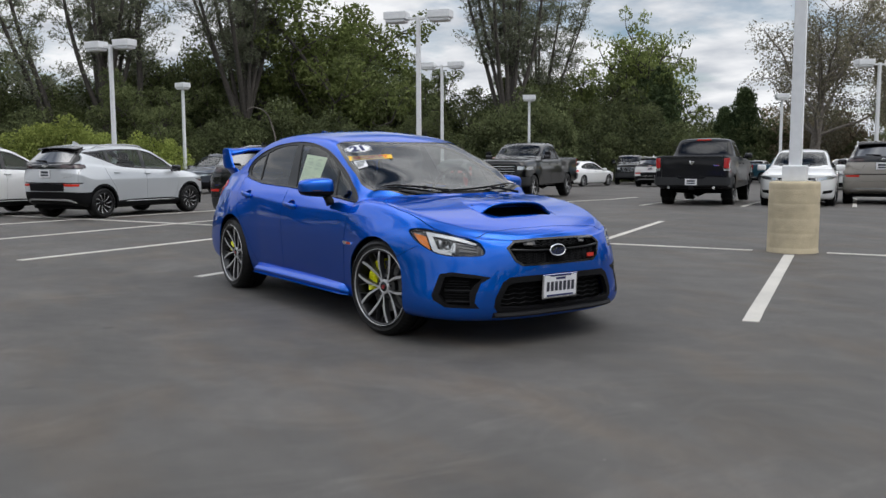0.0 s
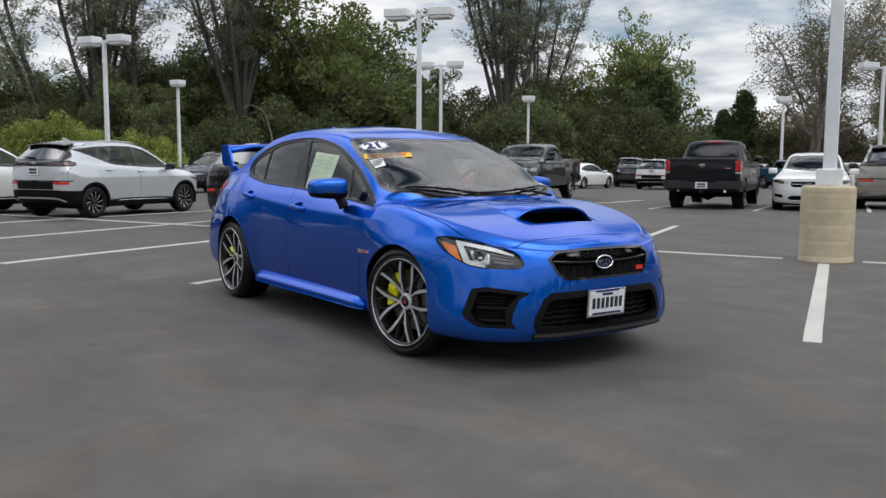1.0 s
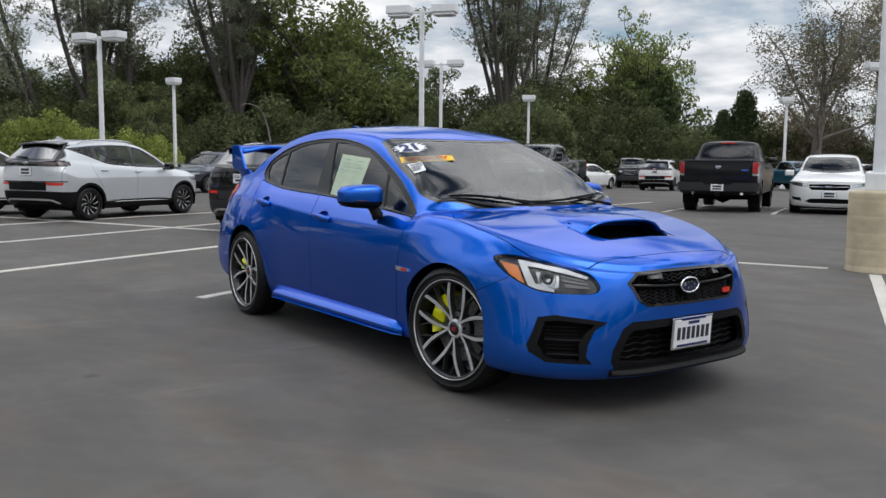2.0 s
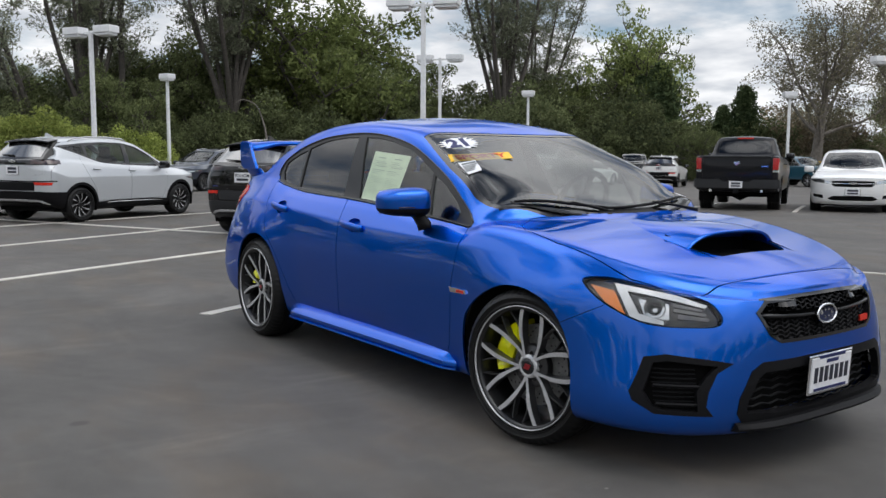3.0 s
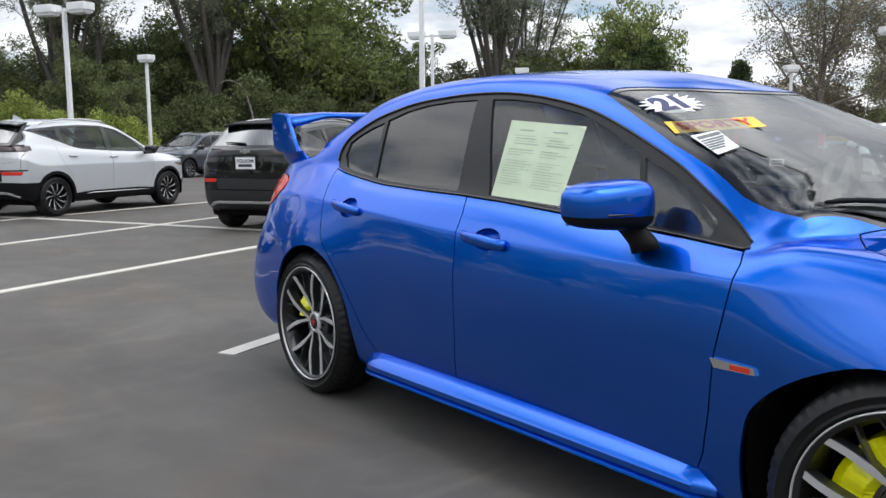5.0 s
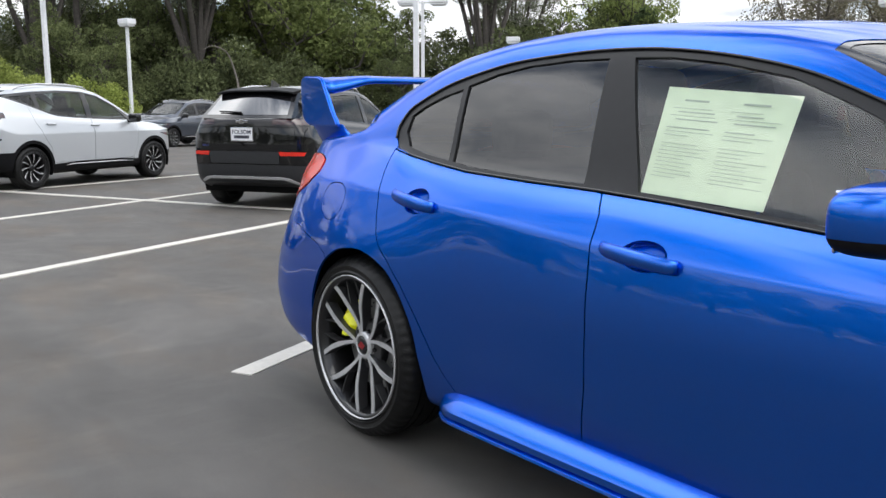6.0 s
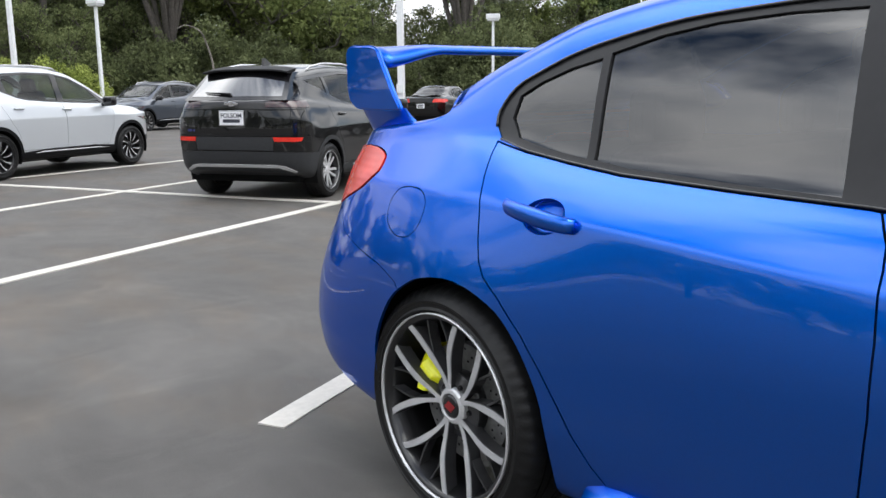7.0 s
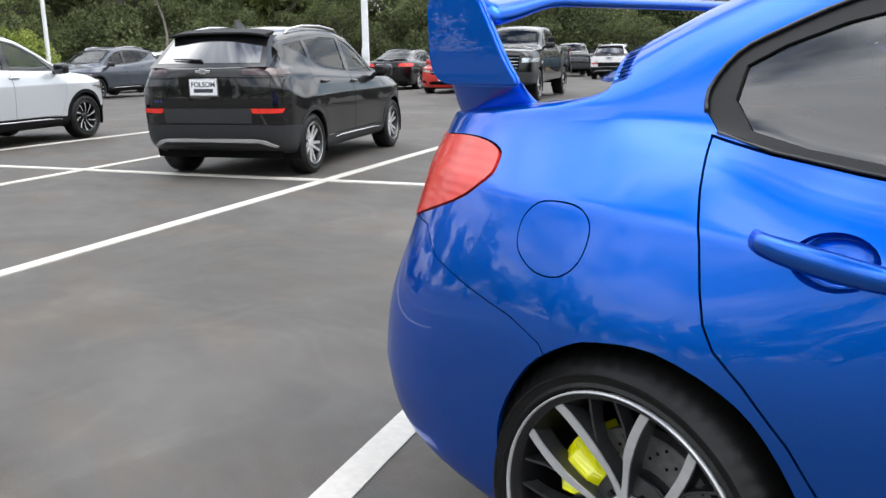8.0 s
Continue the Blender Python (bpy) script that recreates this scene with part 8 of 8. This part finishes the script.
SEDAN_CAR.place("sedan", -26.4, 20.0, 120, BLACK_CAR, W_SEDAN, "black sedan parked with its tail to the aisle", extra=sedan_extra)
SEDAN_CAR.place("sedan", -21.8, 18.5, -60, RED_CAR, W_SEDAN, "red sedan facing out beside a black pickup truck", extra=sedan_extra)


def steel_bin(x, y, turn):
    """An open waste bin of ribbed sheet steel."""
    th = thing("waste_bin", pose(x, y, ground_z(x, y), 0, 0, turn), "yellow ribbed steel waste bin far across the lot", "bin")
    hull = bmesh.new()
    prof = [(-0.80, 0.10), (-0.90, 1.45), (-0.86, 1.45), (-0.76, 0.14), (0.76, 0.14), (0.86, 1.45), (0.90, 1.45), (0.80, 0.10)]
    ends = [[hull.verts.new((s * (1.55 if z > 1 else 1.40), q, z)) for q, z in prof] for s in (-1, 1)]
    for k in range(8):
        hull.faces.new((ends[0][k], ends[0][(k + 1) % 8], ends[1][(k + 1) % 8], ends[1][k]))
    for s in (-1, 1):
        a = [hull.verts.new((s * (1.56 if z > 1 else 1.41), q, z)) for q, z in ((-0.88, 1.45), (0.88, 1.45), (0.79, 0.11), (-0.79, 0.11))]
        hull.faces.new(a)
    bmesh.ops.recalc_face_normals(hull, faces=hull.faces)
    part("hull", hull, YELLOW_STEEL, th)
    for s in (-1, 1):
        part("rim_rail", new_box((-1.60, s * 0.90 - 0.05, 1.42), (1.60, s * 0.90 + 0.05, 1.52), 0.012), YELLOW_STEEL, th)
        part("skid", new_box((-1.3, s * 0.6 - 0.06, 0.0), (1.3, s * 0.6 + 0.06, 0.12), 0.01), YELLOW_STEEL, th)
        for k in range(6):
            q = -1.25 + 0.5 * k
            bm = bmesh.new()
            tube(bm, [(q, s * 0.83, 0.14), (q, s * 0.925, 1.44)], 0.045, 4)
            part("rib", bm, YELLOW_STEEL, th)
    return th


YELLOW_STEEL = material("yellow_painted_steel", (0.52, 0.34, 0.05), 0.55, vary=0.18, scale=4, bump=0.1, bump_scale=40)
steel_bin(-25.6, 48.6, 35)


# ---- trees and shrubs ----
def leaf_material(name, dark, light, back=0.35):
    m = bpy.data.materials.new(name)
    m.use_nodes = True
    n, l = m.node_tree.nodes, m.node_tree.links
    n.clear()
    out, mx, df, tr, geo, ramp, obj, hs, no, co = (n.new("ShaderNode" + k) for k in ("OutputMaterial", "MixShader", "BsdfDiffuse", "BsdfTranslucent", "NewGeometry", "ValToRGB", "ObjectInfo", "HueSaturation", "TexNoise", "TexCoord"))
    ramp.color_ramp.elements[0].color, ramp.color_ramp.elements[1].color = (*dark, 1), (*light, 1)
    no.inputs["Scale"].default_value = 0.55
    l.new(co.outputs["Object"], no.inputs["Vector"])
    mid = n.new("ShaderNodeMath")
    mid.operation = "MULTIPLY_ADD"
    l.new(geo.outputs["Random Per Island"], mid.inputs[0])
    mid.inputs[1].default_value = 0.65
    off = n.new("ShaderNodeMapRange")
    off.inputs[1].default_value, off.inputs[2].default_value, off.inputs[3].default_value, off.inputs[4].default_value = 0.35, 0.65, -0.05, 0.40
    l.new(no.outputs["Fac"], off.inputs[0])
    l.new(off.outputs[0], mid.inputs[2])
    l.new(mid.outputs[0], ramp.inputs[0])
    r = n.new("ShaderNodeMapRange")
    r.inputs[3].default_value, r.inputs[4].default_value = 0.75, 1.35
    l.new(obj.outputs["Random"], r.inputs[0])
    l.new(r.outputs[0], hs.inputs["Value"])
    l.new(ramp.outputs[0], hs.inputs["Color"])
    l.new(hs.outputs[0], df.inputs[0])
    l.new(hs.outputs[0], tr.inputs[0])
    mx.inputs[0].default_value = back
    l.new(df.outputs[0], mx.inputs[1])
    l.new(tr.outputs[0], mx.inputs[2])
    l.new(mx.outputs[0], out.inputs[0])
    return m


OAK_LEAF = leaf_material("oak_leaf", (0.045, 0.058, 0.028), (0.225, 0.255, 0.115))
BRIGHT_LEAF = leaf_material("bright_oak_leaf", (0.085, 0.110, 0.036), (0.270, 0.315, 0.115))
PINE_LEAF = leaf_material("grey_pine_needles", (0.085, 0.095, 0.066), (0.260, 0.275, 0.190), 0.4)
DARK_LEAF = leaf_material("dark_shrub_leaf", (0.048, 0.060, 0.034), (0.200, 0.226, 0.108))
DRY_LEAF = leaf_material("dry_oak_leaf", (0.120, 0.112, 0.078), (0.310, 0.290, 0.200), 0.4)
LIME_LEAF = leaf_material("yellow_green_leaf", (0.110, 0.140, 0.034), (0.370, 0.420, 0.125))
BROWN_LEAF = leaf_material("brown_dry_leaf", (0.150, 0.122, 0.085), (0.360, 0.300, 0.205), 0.4)
CONIFER_LEAF = leaf_material("conifer_needles", (0.030, 0.046, 0.024), (0.115, 0.150, 0.070), 0.25)
PALE_BARK = material("pale_grey_bark", (0.17, 0.15, 0.13), 0.9, vary=0.3, scale=9, bump=0.6, bump_scale=14)
BARK = material("grey_bark", (0.075, 0.066, 0.058), 0.9, vary=0.3, scale=9, bump=0.6, bump_scale=14)


def leaf_mesh(name, clumps, mat, seed, leaf=(0.12, 0.26), long=1.6, droop=0.0):
    """Many small folded leaf sprays: clumps of (centre, radii, count)."""
    rng = np.random.RandomState(seed)
    vs, fs = [], []
    base = 0
    for c, rad, k in clumps:
        p = rng.normal(size=(k, 3))
        p /= np.linalg.norm(p, axis=1)[:, None] + 1e-9
        p *= (rng.uniform(0.25, 1.0, size=(k, 1)) ** 0.5)
        pos = np.array(c) + p * np.array(rad)
        a = rng.normal(size=(k, 3))
        a[:, 2] -= droop
        a /= np.linalg.norm(a, axis=1)[:, None]
        b = np.cross(a, rng.normal(size=(k, 3)))
        b /= np.linalg.norm(b, axis=1)[:, None] + 1e-9
        s = rng.uniform(*leaf, size=(k, 1))
        u, v = a * s * long * 0.5, b * s * 0.5
        nrm = np.cross(a, b) * s * 0.18
        quad = np.stack([pos - u, pos - v * 0.9 + nrm, pos + u, pos + v * 0.9 + nrm], axis=1)
        vs.append(quad.reshape(-1, 3))
        idx = base + np.arange(k)[:, None] * 4
        fs.append(np.concatenate([idx, idx + 1, idx + 2, idx + 3], axis=1))
        base += 4 * k
    v, f = np.concatenate(vs), np.concatenate(fs)
    me = bpy.data.meshes.new(name)
    me.from_pydata(v.tolist(), [], f.tolist())
    me.materials.append(mat)
    return me


def limb(bm, rng, a, way, length, r, wander=0.18, n=6, lift=0.0):
    """A tapered, crooked limb; returns its points."""
    pts, d, p = [Vector(a)], Vector(way).normalized(), Vector(a)
    for _ in range(n):
        d = (d + Vector((rng.uniform(-1, 1), rng.uniform(-1, 1), rng.uniform(-1, 1) + lift)) * wander).normalized()
        p = p + d * length / n
        pts.append(p.copy())
    tube(bm, pts, [max(0.012, r * (1 - 0.8 * i / n)) for i in range(n + 1)], 6, caps=False)
    return pts


def tree_proto(kind, seed):
    """Meshes of trunk and crown for one kind of tree, about its true size."""
    rng = random.Random(seed)
    bm, clumps = bmesh.new(), []
    if kind in ("oak", "bright", "airy"):
        trunk = limb(bm, rng, (0, 0, -0.2), (rng.uniform(-0.15, 0.15), rng.uniform(-0.15, 0.15), 1), 5.0, 0.34)
        for i in range(13):
            t = trunk[2 + i % 5]
            a = rng.uniform(0, 6.28)
            up = rng.uniform(0.15, 1.5) if kind != "airy" else rng.uniform(0.7, 2.6)
            b = limb(bm, rng, t, (math.cos(a), math.sin(a), up), rng.uniform(3.2, 5.6) * (0.8 if kind == "airy" else 1.0), 0.15, 0.22 if kind != "airy" else 0.12, 6, 0.25)
            for q in b[3:]:
                for _ in range(2):
                    e = limb(bm, rng, q, (rng.uniform(-1, 1), rng.uniform(-1, 1), rng.uniform(-0.2, 1.0)), rng.uniform(0.8, 2.0), 0.05, 0.3, 4)
                    r = rng.uniform(0.6, 1.15) * (0.8 if kind == "airy" else 1.0)
                    clumps.append((e[-1], (r, r, r * 0.75), 60 if kind == "airy" else 130))
        for i in range(6 if kind == "airy" else 12):
            a, r0 = rng.uniform(0, 6.28), rng.uniform(1.2, 3.6)
            r = rng.uniform(0.8, 1.4)
            clumps.append(((r0 * math.cos(a), r0 * math.sin(a), rng.uniform(1.2, 4.0)), (r, r, r * 0.8), 200))
        crown = leaf_mesh("crown", clumps, OAK_LEAF if kind == "oak" else BRIGHT_LEAF, seed, (0.085, 0.19))
    elif kind == "fan":                       # stems that spread from a low fork, with thin tufts of needles
        foot = limb(bm, rng, (0, 0, -0.2), (0, 0, 1), 3.4, 0.40, 0.05, 4)
        count = 9
        for s in range(count):
            a0 = 2 * math.pi * (s + rng.uniform(-0.3, 0.3)) / count
            lean = rng.uniform(0.10, 0.52)
            stem = limb(bm, rng, foot[-1 - s % 2], (lean * math.cos(a0), lean * math.sin(a0), 1), rng.uniform(12, 16), 0.17, 0.05, 12, 0.10)
            for q in stem[4:]:
                for _ in range(4):
                    a = rng.uniform(0, 6.28)
                    b = limb(bm, rng, q, (math.cos(a), math.sin(a), rng.uniform(0.1, 1.2)), rng.uniform(0.7, 2.3), 0.022, 0.22, 4, 0.2)
                    for e in b[2:]:
                        r = rng.uniform(0.28, 0.60)
                        clumps.append((e, (r, r, r * 0.8), 26))
        crown = leaf_mesh("crown", clumps, PINE_LEAF, seed, (0.045, 0.09), 3.4, 0.3)
    elif kind == "pine":
        for s in range(rng.choice((2, 3, 4))):
            lean = rng.uniform(0.05, 0.36)
            a0 = rng.uniform(0, 6.28)
            trunk = limb(bm, rng, (rng.uniform(-0.3, 0.3), rng.uniform(-0.3, 0.3), -0.2), (lean * math.cos(a0), lean * math.sin(a0), 1), rng.uniform(13, 17), 0.27, 0.08, 12, 0.3)
            for i, q in enumerate(trunk[5:]):
                for _ in range(3):
                    a = rng.uniform(0, 6.28)
                    b = limb(bm, rng, q, (math.cos(a), math.sin(a), rng.uniform(0.2, 1.1)), rng.uniform(1.0, 3.4), 0.028, 0.2, 5, 0.2)
                    for e in b[2:]:
                        r = rng.uniform(0.35, 0.75)
                        clumps.append((e, (r, r, r * 0.8), 30))
        crown = leaf_mesh("crown", clumps, PINE_LEAF, seed, (0.05, 0.11), 3.2, 0.3)
    elif kind == "dry":
        trunk = limb(bm, rng, (0, 0, -0.2), (0.1, 0.05, 1), 5.5, 0.42)
        for i in range(15):
            t = trunk[2 + i % 5]
            a = rng.uniform(0, 6.28)
            b = limb(bm, rng, t, (math.cos(a), math.sin(a), rng.uniform(0.3, 1.6)), rng.uniform(4, 7), 0.11, 0.25, 8, 0.2)
            for q in b[3:]:
                for _ in range(3):
                    e = limb(bm, rng, q, (rng.uniform(-1, 1), rng.uniform(-1, 1), rng.uniform(-0.3, 1.0)), rng.uniform(0.8, 2.2), 0.022, 0.35, 5)
                    for z in e[2:]:
                        if rng.random() < 0.75:
                            r = rng.uniform(0.4, 0.85)
                            clumps.append((z, (r, r, r * 0.8), 24))
        crown = leaf_mesh("crown", clumps, DRY_LEAF, seed, (0.05, 0.11), 1.8)
    elif kind == "conifer":
        trunk = limb(bm, rng, (0, 0, -0.2), (0, 0, 1), 7.5, 0.2, 0.03, 10)
        for i in range(60):
            t = i / 60
            z = 0.5 + 6.9 * t
            r = ((1 - t) * 2.2 + 0.15) * rng.uniform(0.55, 1.25)
            a = i * 2.4
            e = Vector((r * math.cos(a), r * math.sin(a), z - 0.15 * r))
            limb(bm, rng, (0, 0, z), e - Vector((0, 0, z)), r, 0.03, 0.05, 3)
            for k in (0.25, 0.5, 0.75, 1.0):
                w = rng.uniform(0.45, 0.85)
                clumps.append(((e.x * k, e.y * k, z - 0.15 * r * k), (w, w, w * 0.7), 44))
        crown = leaf_mesh("crown", clumps, CONIFER_LEAF, seed, (0.10, 0.2), 2.2, 0.3)
    else:                                     # shrub
        for i in range(9):
            a = rng.uniform(0, 6.28)
            limb(bm, rng, (0.4 * math.cos(a), 0.4 * math.sin(a), -0.1), (math.cos(a), math.sin(a), rng.uniform(1, 3)), rng.uniform(2, 4), 0.07, 0.25, 5)
        for i in range(58):
            a, r0 = rng.uniform(0, 6.28), 2.9 * rng.random() ** 0.5
            top = 4.3 * (1 - (r0 / 3.6) ** 2) + 0.4
            r = rng.uniform(0.6, 1.1)
            clumps.append(((r0 * math.cos(a), r0 * math.sin(a), rng.uniform(0.4, max(0.6, top))), (r, r, r * 0.85), 210))
        crown = leaf_mesh("crown", clumps, {"shrub": DARK_LEAF, "light_shrub": LIME_LEAF, "dry_shrub": BROWN_LEAF}[kind], seed, (0.08, 0.17))
    return mesh_of(bm, "trunk", (PALE_BARK if kind == "dry" else BARK,), True), crown


TREE_WORDS = dict(
    oak=("oak_tree", "dark green leafy oak at the edge of the lot"), bright=("oak_tree", "bright green leafy tree at the edge of the lot"), pine=("pine_tree", "tall grey-green pine with several thin leaning stems"),
    dry=("oak_tree", "large sparse oak with bare branches and dull leaves"), conifer=("conifer_tree", "small dark pointed conifer"), shrub=("shrub", "dense dark green shrub under the trees"), light_shrub=("shrub", "bright green shrub under the trees"),
    airy=("poplar_tree", "airy light green tree with loose upper branches"), fan=("pine_tree", "grey-green pine fanning out in many thin stems"), dry_shrub=("shrub", "dull brown thicket at the end of the lot"))
PROTOS = {k: [tree_proto(k, 11 * i + len(k) + 3) for i in range(n)] for k, n in (("oak", 3), ("bright", 2), ("pine", 3), ("dry", 2), ("conifer", 1), ("shrub", 3), ("light_shrub", 1), ("airy", 2), ("fan", 2), ("dry_shrub", 2))}
tree_count = [0]


def plant(kind, x, y, size=1.0, turn=None, tall=1.0):
    i = tree_count[0]
    tree_count[0] += 1
    trunk, crown = PROTOS[kind][i % len(PROTOS[kind])]
    name, label = TREE_WORDS[kind]
    th = thing(name, pose(x, y, ground_z(x, y), 0, 0, (i * 77) % 360 if turn is None else turn) @ Matrix.Diagonal((size, size, size * tall, 1)), label, "shrub" if "shrub" in kind else "tree", "tree belt")
    part("trunk", trunk, None, th)
    part("crown", crown, None, th)
    return th


GROW = 1.26


def belt_place(bearing, far):
    """A place from the first standpoint: compass bearing in degrees from +x, metres away."""
    far *= GROW if bearing > 140 else GROW * 1.06
    return 6.3 + far * math.cos(radians(bearing)), -3.7 + far * math.sin(radians(bearing))


for kind, row in (
    ("oak", ((173.4, 60, 0.8), (168.9, 66, 0.76), (166.0, 60, 0.70), (160.9, 64, 0.92), (158.1, 60, 0.86), (155.9, 66, 0.92), (149.7, 58, 0.92), (147.5, 64, 0.92), (145.2, 66, 0.68), (143.0, 58, 0.72), (140.4, 60, 0.78), (136.7, 62, 0.84), (138.4, 66, 0.8), (128.2, 85, 0.48), (120.4, 84, 0.60), (117.5, 80, 0.78), (174.5, 60, 0.9), (165.5, 61, 0.92), (162.6, 63, 0.98), (168.3, 64, 0.82))),
    ("bright", ((171.6, 62, 0.60), (163.0, 62, 0.78), (166.9, 58, 0.55), (153.7, 60, 1.36), (151.4, 62, 1.38), (150.4, 57, 0.92))),
    ("airy", ((134.6, 64, 0.98), (132.6, 62, 0.98), (131.0, 66, 0.98), (136.0, 66, 0.80))),
    ("pine", ((168.4, 56, 0.95), (165.1, 57, 0.98), (156.6, 58, 0.95))),
    ("fan", ((166.6, 56, 1.0), (158.3, 55, 1.02), (141.2, 56, 1.0), (139.3, 60, 0.80))),
    ("dry_shrub", ((124.2, 64, 1.15), (122.6, 66, 1.25), (121.0, 64, 0.85), (119.6, 66, 0.75))),
    ("dry", ((122.6, 58, 1.15), (117.8, 62, 1.05))),
    ("conifer", ((126.4, 62, 0.86), (131.4, 60, 1.05), (132.6, 61, 0.95), (127.6, 64, 0.7))),
    ("light_shrub", ((169.6, 43, 0.72), (171.8, 42, 0.60), (167.6, 45, 0.66), (164.0, 47, 0.6))),
):
    for bearing, far, size in row:
        plant(kind, *belt_place(bearing, far), size * GROW, tall=1.3 if kind == "airy" else 1.0)
for k in range(22):
    bearing = 174 - 2.15 * k
    plant("oak" if k % 4 == 1 else "shrub", *belt_place(bearing, 54 + 4 * math.sin(k * 2.3)), (0.62 if k % 4 == 1 else 1.22) + 0.22 * math.sin(k * 1.7))
for k in range(9):
    plant("shrub", *belt_place(129.0 - 1.8 * k, 68 + 5 * math.sin(k * 2.3)), (1.25 if k < 5 else 0.8) + 0.15 * math.sin(k * 1.3))
bx, by = belt_place(156.9, 37)
bm = bmesh.new()
tube(bm, smooth_line([(0.0, 0.0, -0.1), (0.15, 0.3, 1.2), (0.1, 0.5, 2.4), (0.0, 0.3, 3.4), (0.1, -0.2, 4.0), (0.2, -1.1, 4.2), (0.3, -1.7, 4.0)], 4), [0.07 - 0.0025 * i for i in range(25)], 6)
tagged(part("dead_branch", bm, PALE_BARK, smooth=True, at=pose(bx, by, ground_z(bx, by), 0, 0, 20)), "bare grey bent branch standing before the trees", "branch")
# the belt goes on round the rest of the lot
# unseen trees, set close so that car sides mirror dark leaves, not sky
for k in range(47):
    bearing = 183 + 6.0 * k
    plant("oak" if k % 3 else "bright", *belt_place(bearing, 50 + 6 * math.sin(k * 1.9)), 1.05 + 0.15 * math.sin(k * 2.7))
